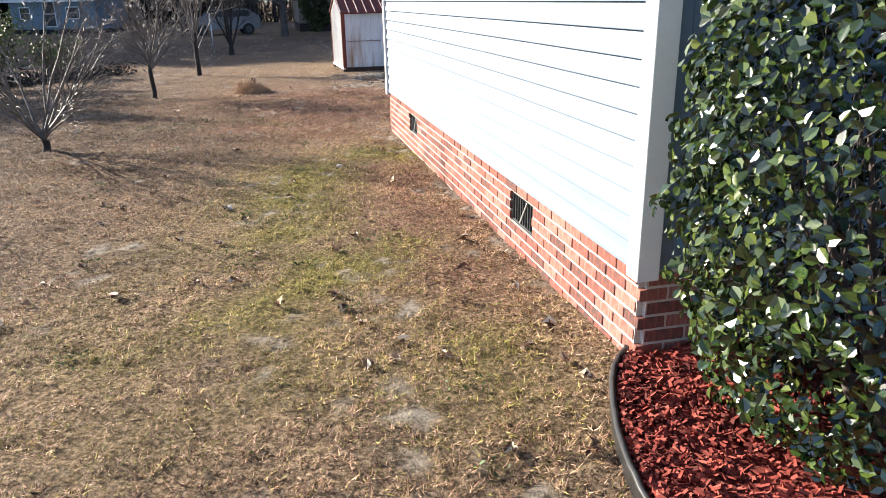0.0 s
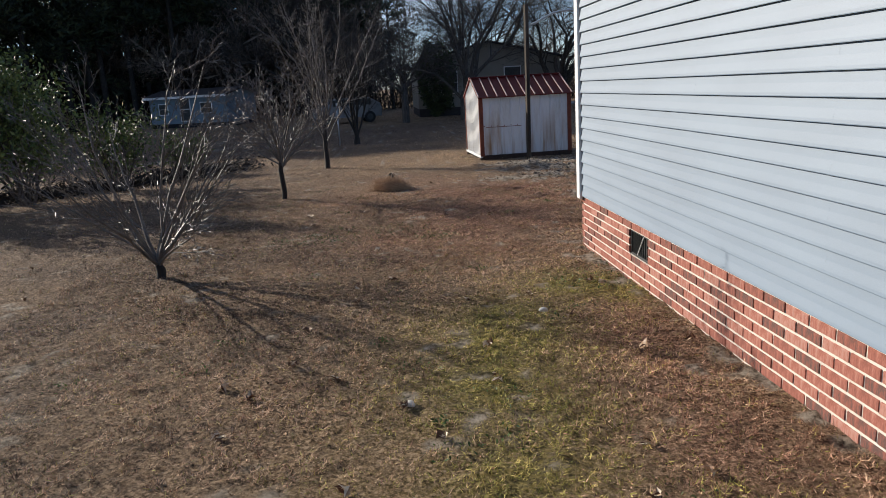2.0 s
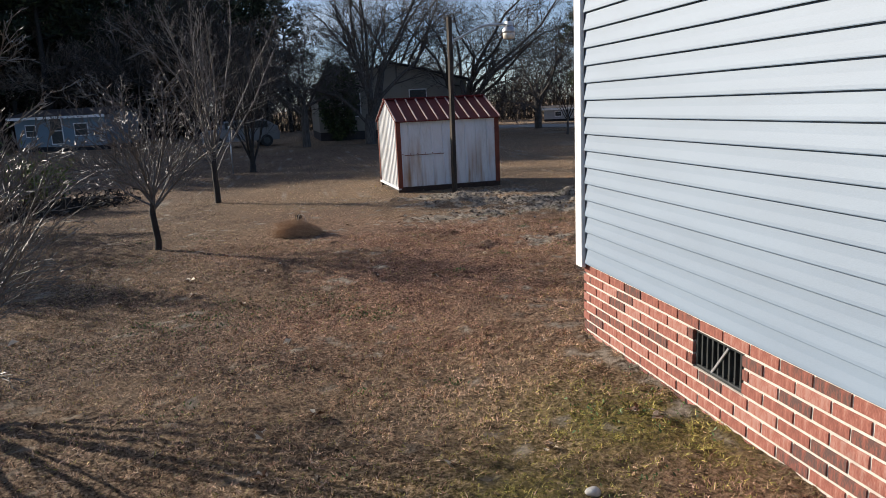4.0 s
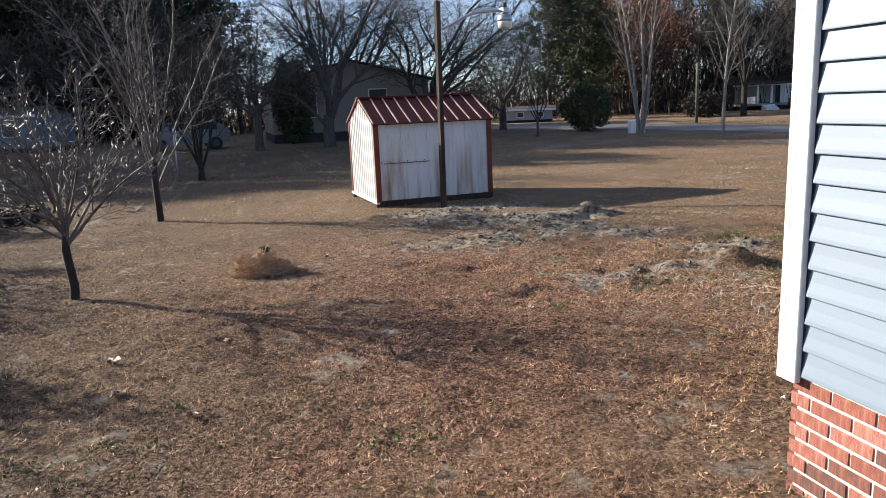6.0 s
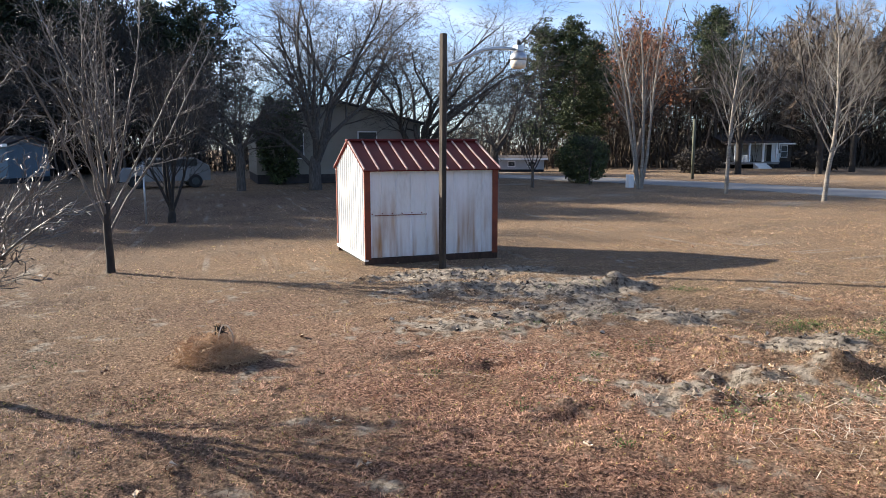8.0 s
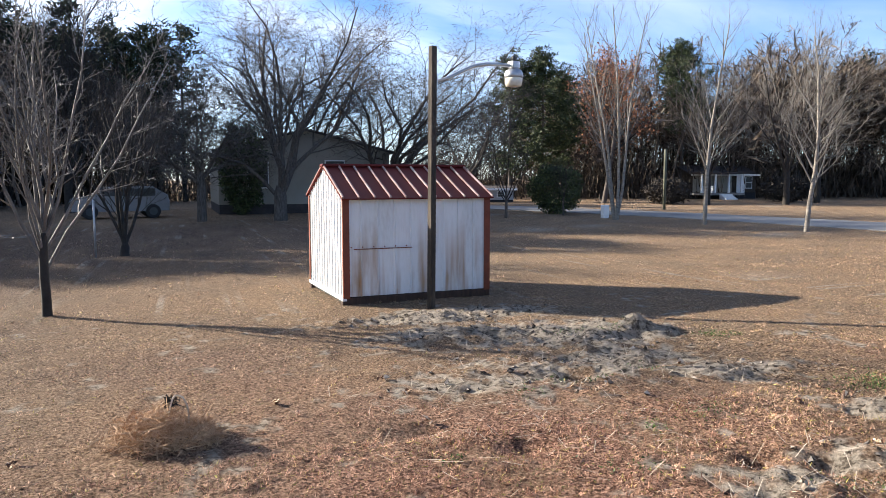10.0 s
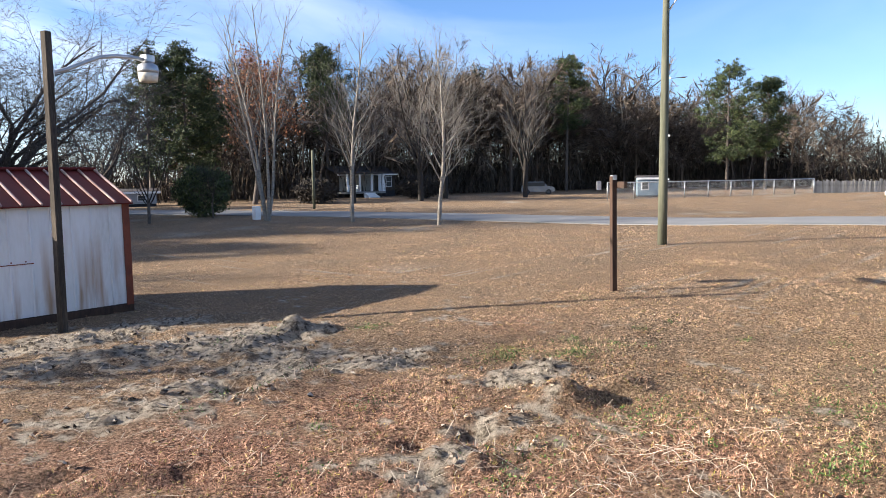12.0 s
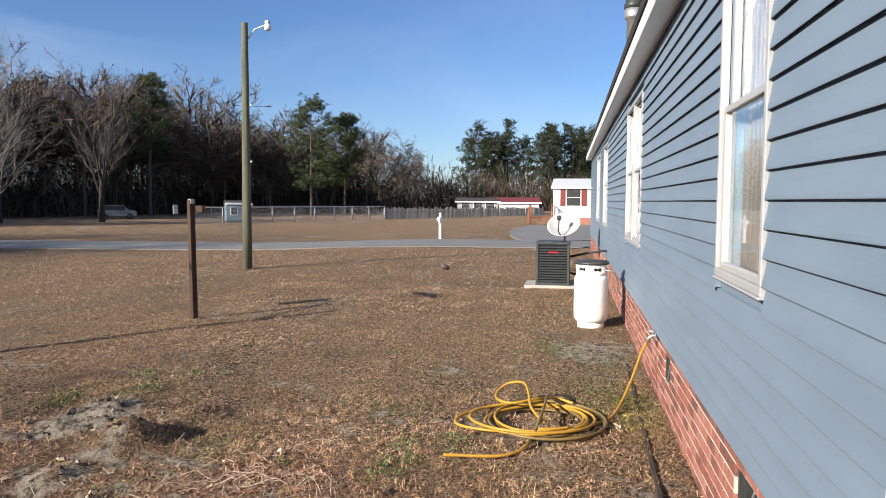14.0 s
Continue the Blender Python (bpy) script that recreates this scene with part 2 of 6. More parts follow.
M_CONCRETE = surf("worn_concrete", [(0.30, 0.28, 0.25), (0.46, 0.44, 0.40)], 3, 0.9, 0.3, 40)
M_HOSE = surf("yellow_rubber_hose", [(0.36, 0.19, 0.022), (0.50, 0.29, 0.04)], 5, 0.45, 0.05, 60)
M_HOSE_D = surf("dark_rubber_hose", [(0.12, 0.085, 0.03), (0.22, 0.15, 0.05)], 5, 0.5, 0.05, 60)
M_TANK = surf("white_enamel", [(0.74, 0.73, 0.70), (0.82, 0.82, 0.80)], 4, 0.35, 0.03, 50)
M_AC = surf("dark_grey_cabinet_paint", [(0.035, 0.042, 0.045), (0.06, 0.068, 0.07)], 4, 0.5, 0.1, 50)
M_REDBADGE = surf("red_badge", [(0.45, 0.03, 0.03), (0.5, 0.04, 0.04)], 4, 0.4, 0, 50)
M_PALEBLUE = surf("pale_blue_panel", [(0.128, 0.188, 0.232), (0.173, 0.24, 0.285)], 1.5, 0.6, 0.1, 20)
M_CREAM = surf("cream_house_panel", [(0.25, 0.225, 0.19), (0.32, 0.295, 0.25)], 1.0, 0.7, 0.1, 20)
M_GREYBOARD = surf("weathered_grey_board", [(0.176, 0.172, 0.16), (0.32, 0.312, 0.296)], 2, 0.9, 0.2, 20, vary=0.5)
M_STAIR = surf("red_brown_deck_wood", [(0.20, 0.075, 0.04), (0.32, 0.13, 0.07)], 2, 0.8, 0.2, 20)
M_ROOFDARK = surf("far_roof", [(0.035, 0.03, 0.03), (0.07, 0.06, 0.058)], 2, 0.9, 0.2, 20)
M_ROOFRED = surf("maroon_roof_trim", [(0.16, 0.03, 0.03), (0.22, 0.045, 0.04)], 2, 0.7, 0.1, 20)
M_CARWHITE = surf("white_car_paint", [(0.152, 0.163, 0.174), (0.207, 0.218, 0.229)], 2, 0.25, 0, 20)
M_TYRE = surf("tyre_rubber", [(0.015, 0.015, 0.015), (0.03, 0.03, 0.03)], 6, 0.8, 0.1, 40)
M_STONE = surf("pale_stone", [(0.45, 0.42, 0.37), (0.62, 0.59, 0.54)], 8, 0.9, 0.3, 60)
M_WEEDTUFT = surf("golden_dry_tuft", [(0.317, 0.187, 0.101), (0.562, 0.396, 0.245)], 3, 0.8, 0, 20, vary=0.5)
M_STRAW = surf("pale_root_fibre", [(0.36, 0.28, 0.20), (0.62, 0.53, 0.42)], 4, 0.8, 0, 30, vary=0.5)
M_WINFRAME = surf("grey_white_window_frame", [(0.306, 0.315, 0.323), (0.365, 0.374, 0.383)], 3, 0.45, 0.03, 50)
M_BLIND = surf("sheer_curtain", [(0.15, 0.138, 0.135), (0.22, 0.205, 0.20)], 3, 0.7, 0.02, 40)


def glass_material():
    m = bpy.data.materials.new("window_glass")
    m.use_nodes = True
    b = m.node_tree.nodes["Principled BSDF"]
    b.inputs["Base Color"].default_value = (0.9, 0.95, 0.95, 1)
    b.inputs["Roughness"].default_value = 0.02
    b.inputs["Transmission Weight"].default_value = 1.0
    b.inputs["IOR"].default_value = 1.45
    return m


M_GLASS = glass_material()


# ---- mesh helpers ----
def mesh_of(name, verts, faces, mats, smooth=False, index=None):
    me = bpy.data.meshes.new(name)
    me.from_pydata([tuple(v) for v in verts], [], faces)
    for m in mats if isinstance(mats, (list, tuple)) else [mats]:
        me.materials.append(m)
    if index is not None:
        me.polygons.foreach_set("material_index", index)
    if smooth:
        me.polygons.foreach_set("use_smooth", [True] * len(me.polygons))
    me.update()
    return me


def part(name, bm, material, parent=None, label="", smooth=False):
    """Links a bmesh, or a ready mesh, as one object under a thing or part."""
    if isinstance(bm, bpy.types.Mesh):
        me = bm
    else:
        me = bpy.data.meshes.new(name)
        bm.normal_update()
        bm.to_mesh(me)
        bm.free()
        me.materials.append(material)
        if smooth:
            me.polygons.foreach_set("use_smooth", [True] * len(me.polygons))
    ob = new(name, me)
    if parent:
        ob.parent = parent
    if label:
        ob["label"] = label
    return ob


def add_box(bm, lo, hi, bevel=0.0, m=None):
    """A box between two corners, with bevelled edges; m: a matrix on top."""
    c = [(a + b) / 2 for a, b in zip(lo, hi)]
    s = [abs(b - a) for a, b in zip(lo, hi)]
    mm = Matrix.Translation(c) @ Matrix.Diagonal((*s, 1))
    r = bmesh.ops.create_cube(bm, size=1.0, matrix=(m @ mm) if m else mm)
    if bevel:
        es = list({e for v in r["verts"] for e in v.link_edges})
        bmesh.ops.bevel(bm, geom=es, offset=bevel, segments=1, affect="EDGES")
    return bm


def box(lo, hi, bevel=0.0, m=None):
    return add_box(bmesh.new(), lo, hi, bevel, m)


def lathe(profile, n=20, m=None, bm=None):
    """A turned shape about z from (radius, height) pairs."""
    bm = bm or bmesh.new()
    rings = []
    for r, z in profile:
        ring = []
        for i in range(n):
            a = 2 * math.pi * i / n
            v = Vector((r * math.cos(a), r * math.sin(a), z))
            ring.append(bm.verts.new((m @ v) if m else v))
        rings.append(ring)
    for a, b in zip(rings, rings[1:]):
        for i in range(n):
            bm.faces.new((a[i], a[(i + 1) % n], b[(i + 1) % n], b[i]))
    bm.faces.new(rings[0][::-1])
    bm.faces.new(rings[-1])
    return bm


def tube_arrays(pts, radii, n, verts, faces, tip=True):
    """Appends a tapered tube along pts to plain lists."""
    pts = [Vector(p) for p in pts]
    base = len(verts)
    up = None
    for i, p in enumerate(pts):
        d = (pts[min(i + 1, len(pts) - 1)] - pts[max(i - 1, 0)])
        if d.length < 1e-6:
            d = Vector((0, 0, 1))
        d.normalize()
        if up is None or abs(up.dot(d)) > 0.95:
            up = Vector((1, 0, 0)) if abs(d.x) < 0.8 else Vector((0, 1, 0))
        u = d.cross(up).normalized()
        w = d.cross(u)
        up = -w
        for k in range(n):
            a = 2 * math.pi * k / n
            verts.append(p + (u * math.cos(a) + w * math.sin(a)) * radii[i])
    for i in range(len(pts) - 1):
        for k in range(n):
            a, b = base + i * n + k, base + i * n + (k + 1) % n
            faces.append((a, b, b + n, a + n))
    if tip:
        faces.append(tuple(base + (len(pts) - 1) * n + k for k in range(n)))
        faces.append(tuple(base + k for k in reversed(range(n))))


def tube(name, pts, radius, material, parent=None, label="", n=8, smooth=True):
    v, f = [], []
    tube_arrays(pts, radius if isinstance(radius, (list, tuple)) else [radius] * len(pts), n, v, f)
    return part(name, mesh_of(name, v, f, material, smooth), None, parent, label)


def empty(name, m=None, **tags):
    e = new(name)
    e.empty_display_size = 0.2
    if m is not None:
        e.matrix_world = m
    return tagged(e, **tags)


def quads_mesh(name, verts, nper, mats, index=None):
    """Mesh of many loose polygons of nper corners each from an (N, nper, 3) array."""
    n = len(verts)
    me = bpy.data.meshes.new(name)
    me.vertices.add(n * nper)
    me.vertices.foreach_set("co", np.ascontiguousarray(verts, dtype=np.float32).ravel())
    me.loops.add(n * nper)
    me.loops.foreach_set("vertex_index", np.arange(n * nper, dtype=np.int32))
    me.polygons.add(n)
    me.polygons.foreach_set("loop_start", np.arange(0, n * nper, nper, dtype=np.int32))
    for m in mats if isinstance(mats, (list, tuple)) else [mats]:
        me.materials.append(m)
    if index is not None:
        me.polygons.foreach_set("material_index", np.asarray(index, dtype=np.int32))
    me.update(calc_edges=True)
    me.validate()
    return me

# ---- ground ----
def blobs(x, y, spots):
    """Soft spots (x, y, rx, ry, weight) summed."""
    s = np.zeros_like(x)
    for cx, cy, rx, ry, w in spots:
        s += w * np.exp(-(((x - cx) / rx) ** 2 + ((y - cy) / ry) ** 2))
    return s


def ripple(x, y, scale, seed):
    """Cheap smooth noise from turned sine waves, about -1 to 1."""
    r = np.random.RandomState(seed)
    s = np.zeros_like(x)
    for k in range(10):
        a, f, p = r.uniform(0, 6.28), scale * r.uniform(0.5, 1.9), r.uniform(0, 6.28)
        s += np.sin((x * math.cos(a) + y * math.sin(a)) * f + p + 1.3 * np.sin((x * math.sin(a) - y * math.cos(a)) * f * 0.7 + p * 2))
    return s / 4.0


SAND = [(3.1, 15.9, 1.8, 1.5, 0.30), (3.7, 13.05, 1.5, 0.5, 0.34), (2.95, 18.75, 1.2, 0.42, 2.2), (3.1, 17.4, 1.3, 0.5, 1.3), (3.7, 16.7, 0.7, 0.5, 0.9), (4.35, 16.8, 0.4, 0.3, 1.1), (2.9, 15.6, 1.2, 0.5, 0.6), (4.1, 15.0, 0.8, 0.25, 0.8),
        (4.45, 13.75, 0.40, 0.24, 2.2), (2.55, 13.0, 0.42, 0.22, 0.95), (3.2, 13.25, 0.45, 0.25, 0.6), (4.0, 13.1, 0.3, 0.22, -0.3), (4.9, 13.3, 0.5, 0.25, 0.1), (1.6, 15.4, 0.5, 0.2, 0.6),
        (7.35, 10.0, 0.42, 0.32, 4.0), (1.33, 8.6, 0.10, 0.9, 0.7), (1.33, 5.0, 0.06, 2.5, 0.5)]
# dull grey thatch; the two widest spots paint the far pines' shade on the lawn
DULL_AND_SHADE = [(-3.2, 11.5, 2.4, 3.6, 1.1), (-1.0, 10.0, 1.2, 1.1, 0.6), (-3.7, 6.5, 1.8, 2.5, 0.6), (-4.5, 17.5, 3.0, 4.0, 1.1), (-7.0, 27.0, 7.0, 7.0, 1.2), (0.0, 36.0, 9.0, 7.0, 1.1), (0.4, 17.6, 1.2, 0.6, 0.4), (2.2, 11.0, 0.6, 0.4, 0.4)]
GREEN = [(0.35, 4.6, 0.45, 0.5, 1.4), (-0.2, 5.7, 0.6, 1.1, 0.9), (0.95, 8.0, 0.45, 0.5, 1.5), (0.2, 7.1, 0.6, 0.8, 1.0), (-0.6, 3.6, 0.9, 1.0, 0.6), (0.7, 3.1, 0.5, 0.6, 0.6), (5.3, 9.75, 0.5, 0.16, 0.9)]
RED = [(0.85, 5.4, 0.42, 1.2, 1.0), (1.1, 7.0, 0.3, 0.7, 1.0), (0.9, 4.1, 0.3, 0.5, 0.6), (0.9, 14.2, 2.2, 1.8, 0.75), (2.2, 14.2, 1.6, 1.0, 0.6), (1.2, 11.8, 2.0, 1.5, 1.0), (0.2, 10.2, 1.2, 1.0, 0.7), (3.4, 11.9, 0.8, 0.5, 0.8), (6.0, 15.0, 0.7, 0.6, 0.5), (0.0, 17.0, 1.5, 1.0, 0.4)]
LUMPS = [(4.35, 16.85, 0.22, 0.18, 0.20), (4.0, 13.15, 0.22, 0.18, 0.17), (3.6, 16.7, 0.35, 0.2, 0.09), (2.4, 17.4, 0.4, 0.2, 0.06), (4.6, 13.0, 0.25, 0.14, 0.06), (3.4, 15.05, 0.5, 0.2, 0.04),
         (4.28, 12.88, 0.16, 0.10, -0.12), (2.77, 13.45, 0.13, 0.09, -0.10), (3.1, 13.25, 0.13, 0.09, -0.10), (1.05, 14.6, 0.22, 0.12, -0.06), (1.66, 12.95, 0.16, 0.12, -0.08), (1.72, 13.1, 0.16, 0.1, 0.05), (1.58, 14.1, 0.16, 0.12, -0.06), (2.2, 15.8, 0.35, 0.2, 0.05)]


def dug_marks():
    """Small pits and heaps left by digging, thickest on the bare sand."""
    r = np.random.RandomState(19)
    x, y = r.uniform(1.2, 5.4, 900), r.uniform(12.3, 19.0, 900)
    keep = np.flatnonzero(blobs(x, y, SAND[:14]) > r.uniform(0.35, 1.5, 900))[:95]
    return [(x[i], y[i], r.uniform(0.07, 0.17), r.uniform(0.05, 0.11), r.choice([-1, -1, 1]) * r.uniform(0.02, 0.055)) for i in keep]


LUMPS += dug_marks()


def ground_height(x, y):
    z = np.interp(y, [2, 4, 7.4, 10.6, 15, 20, 29], [0.105, 0.10, 0.063, 0.02, -0.01, -0.16, -0.2])
    z = z + np.clip((x - 5) / 8, 0, 1) * np.clip((y - 12) / 6, 0, 1) * np.clip((24 - y) / 6, 0, 1) * 0.09
    near = np.exp(-((x - 1.5) / 9) ** 2 - ((y - 10) / 12) ** 2)
    z = z + near * 0.012 * ripple(x, y, 2.2, 3) + near * 0.007 * ripple(x, y, 9.0, 4) + near * 0.009 * ripple(x, y, 30.0, 24) + near * 0.007 * ripple(x, y, 52.0, 28)
    z = z + blobs(x, y, LUMPS)
    dug = np.clip(blobs(x, y, SAND[:13]) * 1.3, 0, 1)
    return z + dug * (0.030 * ripple(x, y, 7.0, 5) + 0.022 * np.abs(ripple(x, y, 15.0, 6)) + 0.010 * ripple(x, y, 31.0, 16))


def gz(x, y):
    return float(ground_height(np.array([float(x)]), np.array([float(y)]))[0])


def sand_mask(x, y):
    return np.clip((blobs(x, y, SAND) + 0.36 * ripple(x, y, 5.0, 7) + 0.42 * ripple(x, y, 15.0, 17) - 0.42) * 3.0, 0, 1)


def dull_and_shade_mask(x, y):
    return np.clip(blobs(x, y, DULL_AND_SHADE) * (0.75 + 0.35 * ripple(x, y, 2.6, 27)), 0, 0.95)


def build_ground():
    far = [1800, 900, 450, 250, 150, 100, 70]
    xs = np.array([-v for v in far] + list(np.arange(-50, -6, 1.5)) + list(np.arange(-6, -3.6, 0.09)) + list(np.arange(-3.6, 5.5, 0.05)) + list(np.arange(5.5, 9, 0.075)) + list(np.arange(9, 60, 1.5)) + far[::-1])
    ys = np.array([-v for v in far] + list(np.arange(-40, -1, 1.5)) + list(np.arange(-1, 1.4, 0.15)) + list(np.arange(1.4, 19.3, 0.053)) + list(np.arange(19.3, 20, 0.08)) + list(np.arange(20, 66, 1.2)) + far[::-1])
    X, Y = np.meshgrid(xs, ys)
    x, y = X.ravel(), Y.ravel()
    z = ground_height(x, y)
    nx, ny = len(xs), len(ys)
    i = np.arange(ny - 1)[:, None] * nx + np.arange(nx - 1)[None, :]
    f = np.stack([i, i + 1, i + nx + 1, i + nx], -1).reshape(-1, 4)
    me = bpy.data.meshes.new("ground")
    me.vertices.add(len(x))
    me.vertices.foreach_set("co", np.stack([x, y, z], -1).astype(np.float32).ravel())
    me.loops.add(f.size)
    me.loops.foreach_set("vertex_index", f.astype(np.int32).ravel())
    me.polygons.add(len(f))
    me.polygons.foreach_set("loop_start", np.arange(0, f.size, 4, dtype=np.int32))
    me.materials.append(M_GROUND)
    me.update(calc_edges=True)
    me.polygons.foreach_set("use_smooth", [True] * len(f))
    for name, val in (("dull", dull_and_shade_mask(x, y)), ("sand", sand_mask(x, y)), ("green", np.clip(blobs(x, y, GREEN) * (0.55 + 0.4 * ripple(x, y, 5.0, 8)), 0, 0.85)), ("red", np.clip(blobs(x, y, RED) * (0.7 + 0.3 * ripple(x, y, 3.0, 9)), 0, 0.9))):
        me.attributes.new(name, "FLOAT", "POINT").data.foreach_set("value", val.astype(np.float32))
    return tagged(new("ground", me), "dormant straw-brown lawn with bare sandy dug-up patches", "lawn", kind="structure")


build_ground()

# ---- own house ----
WX, NY, RY, EX = 1.378, 2.80, 9.54, 24.0
SKIRT, EAVE, LAP = 0.548, 2.99, 0.1105
MID = (NY + RY) / 2
RIDGE = EAVE + 0.1 + (RY - MID) * 0.25


def unit_brick():
    bm = bmesh.new()
    add_box(bm, (-0.5, 0, -0.0272), (0.5, 0.09, 0.0272))
    es = [e for e in bm.edges if all(v.co.y < 0.01 for v in e.verts)]
    bmesh.ops.bevel(bm, geom=es, offset=0.004, segments=1, affect="EDGES")
    me = bpy.data.meshes.new("brick")
    bm.to_mesh(me)
    bm.free()
    me.materials.append(M_BRICK)
    return me


BRICK = unit_brick()


def intervals(a, b, cuts):
    """The stretches of [a, b] left after the cuts are taken out."""
    out = [(a, b)]
    for c, d in cuts:
        nxt = []
        for p, q in out:
            if d <= p or c >= q:
                nxt.append((p, q))
            else:
                if c > p:
                    nxt.append((p, c))
                if d < q:
                    nxt.append((d, q))
        out = nxt
    return out


def brick_skirt(name, start, along, normal, length, holes, zlow, single):
    """A brick skirt wall: mortar body with real vent openings, bricks proud of it. single: stretch whose bricks are objects of their own."""
    along, normal = Vector(along), Vector(normal)
    start = Vector(start)
    basis = Matrix((along, -normal, Vector((0, 0, 1)))).transposed().to_4x4()
    body = bmesh.new()
    spans = sorted([(h[0] - 0.007, h[1] + 0.007) for h in holes])
    fm = Matrix.Translation(start) @ basis
    for a, b in intervals(0, length, spans):
        add_box(body, (max(a, 0.03), 0.008, zlow), (min(b, length - 0.03), 0.16, SKIRT), m=fm)
    for a, b, lo, hi in holes:
        add_box(body, (a - 0.007, 0.008, zlow), (b + 0.007, 0.16, lo), m=fm)
        add_box(body, (a - 0.007, 0.008, hi), (b + 0.007, 0.16, SKIRT), m=fm)
        add_box(body, (a - 0.007, 0.10, lo), (b + 0.007, 0.155, hi), m=fm)
    wall = tagged(part(name, body, M_MORTAR), "red brick skirt wall with pale mortar joints", "brick wall", kind="structure")
    rng = random.Random(len(name) * 7 + 3)
    bv, bf = [], []
    rows = int((SKIRT - zlow) / 0.0677) + 1
    for r in range(rows):
        zc = SKIRT - 0.044 - r * 0.0677
        cuts = [(a, b) for a, b, lo, hi in holes if lo < zc < hi]
        off = 0.1016 * (r % 2) + 0.03
        s = -0.2032 + off
        while s < length:
            for a, b in intervals(max(s + 0.0065, 0.0), min(s + 0.1967, length), cuts):
                if b - a < 0.03:
                    continue
                mid = start + along * ((a + b) / 2) + Vector((0, 0, zc)) - normal * rng.uniform(0.0, 0.0035)
                m = Matrix.Translation(mid) @ basis @ pose(0, 0, 0, 0, rng.uniform(-0.5, 0.5), rng.uniform(-0.5, 0.5)) @ Matrix.Diagonal((b - a, 1, 1, 1))
                if single[0] <= (a + b) / 2 <= single[1] and zc > single[2]:
                    ob = new("brick", BRICK)
                    ob.parent = wall
                    ob.matrix_world = m
                else:
                    k = len(bv)
                    bv += [m @ v.co for v in BRICK.vertices]
                    bf += [tuple(k + i for i in p.vertices) for p in BRICK.polygons]
            s += 0.2032
    if bv:
        tagged(part("brick_rest", mesh_of("brick_rest", bv, bf, M_BRICK), None, wall), "remaining red bricks of the skirt", kind="stuff")
    return wall


def foundation_vent(m, w, h, i):
    """Plastic crawl-space vent: frame, slats and a slide bar."""
    v = empty("vent", m, label="black plastic foundation vent set in the brick skirt", category="vent")
    f = bmesh.new()
    add_box(f, (0, -0.004, 0), (w, 0.03, 0.018), 0.003)
    add_box(f, (0, -0.004, h - 0.018), (w, 0.03, h), 0.003)
    add_box(f, (0, -0.004, 0.018), (0.018, 0.03, h - 0.018), 0.003)
    add_box(f, (w - 0.018, -0.004, 0.018), (w, 0.03, h - 0.018), 0.003)
    part("vent_frame", f, M_VENT, v)
    n = 9
    for k in range(1, n):
        x = w * k / n
        part("slat", box((x - 0.006, 0.004, 0.018), (x + 0.006, 0.026, h - 0.018)), M_VENT, v)
    part("slide_bar", box((-0.11, -0.004, -0.007), (0.11, 0.004, 0.007), 0.002, pose(w * 0.5, 0.0, h * 0.48, 0, -52, 0)), M_GALV, v, "grey slide lever")
    part("backing", box((0.018, 0.05, 0.018), (w - 0.018, 0.06, h - 0.018)), M_DARK, v)
    return v


# skirt walls: gable end, rear, front and far end
GV = [(4.17 - NY, 4.585 - NY, 0.263, 0.470), (7.755 - NY, 8.165 - NY, 0.263, 0.470)]
RV = [(2.62 - WX, 3.02 - WX, 0.263, 0.470), (5.08 - WX, 5.40 - WX, 0.263, 0.470), (9.6 - WX, 10.0 - WX, 0.263, 0.47), (14.5 - WX, 14.9 - WX, 0.263, 0.47)]


def build_skirts():
    # the gable skirt's bricks are seen most; below the turf they stay joined
    brick_skirt("skirt_wall_west", (WX, NY + 0.003, 0), (0, 1, 0), (-1, 0, 0), RY - NY - 0.006, GV, -0.2, (0, 20, 0.0))
    brick_skirt("skirt_wall_north", (WX + 0.007, RY, 0), (1, 0, 0), (0, 1, 0), EX - WX, RV, -0.2, (0, 7.6, 0.0))
    brick_skirt("skirt_wall_south", (WX + 0.007, NY, 0), (1, 0, 0), (0, -1, 0), EX - WX, [], -0.2, (0, 1.6, 0.0))
    brick_skirt("skirt_wall_east", (EX, NY, 0), (0, 1, 0), (1, 0, 0), RY - NY, [], -0.2, (99, 100, 0.0))


for a, b, lo, hi in GV:
    foundation_vent(Matrix.Translation((WX + 0.022, NY + b, lo)) @ pose(0, 0, 0, 0, 0, -90), b - a, hi - lo, 0)
for a, b, lo, hi in RV:
    foundation_vent(Matrix.Translation((WX + b, RY - 0.022, lo)) @ pose(0, 0, 0, 0, 0, 180), b - a, hi - lo, 0)

# windows of the rear wall: x from, to, bottom, top, number of units
WINDOWS = [(2.63, 3.42, 1.30, 2.80, 1), (7.35, 9.15, 1.20, 2.72, 2), (13.8, 15.2, 1.18, 2.72, 1), (17.2, 18.7, 1.18, 2.72, 1)]
T = 0.13


def wall_boxes():
    b = bmesh.new()
    y0, y1 = RY - T, RY - 0.012
    holes = [(w[0], w[1]) for w in WINDOWS]
    for a, c in intervals(WX + 0.012, EX, holes):
        add_box(b, (a, y0, SKIRT), (c, y1, EAVE + 0.06))
    for a, c, lo, hi, n in WINDOWS:
        add_box(b, (a, y0, SKIRT), (c, y1, lo))
        add_box(b, (a, y0, hi), (c, y1, EAVE + 0.06))
    return b


wall_n = tagged(part("wall_north", wall_boxes(), M_VINYL), "blue-grey vinyl lap siding on the long house wall", "wall", kind="structure")


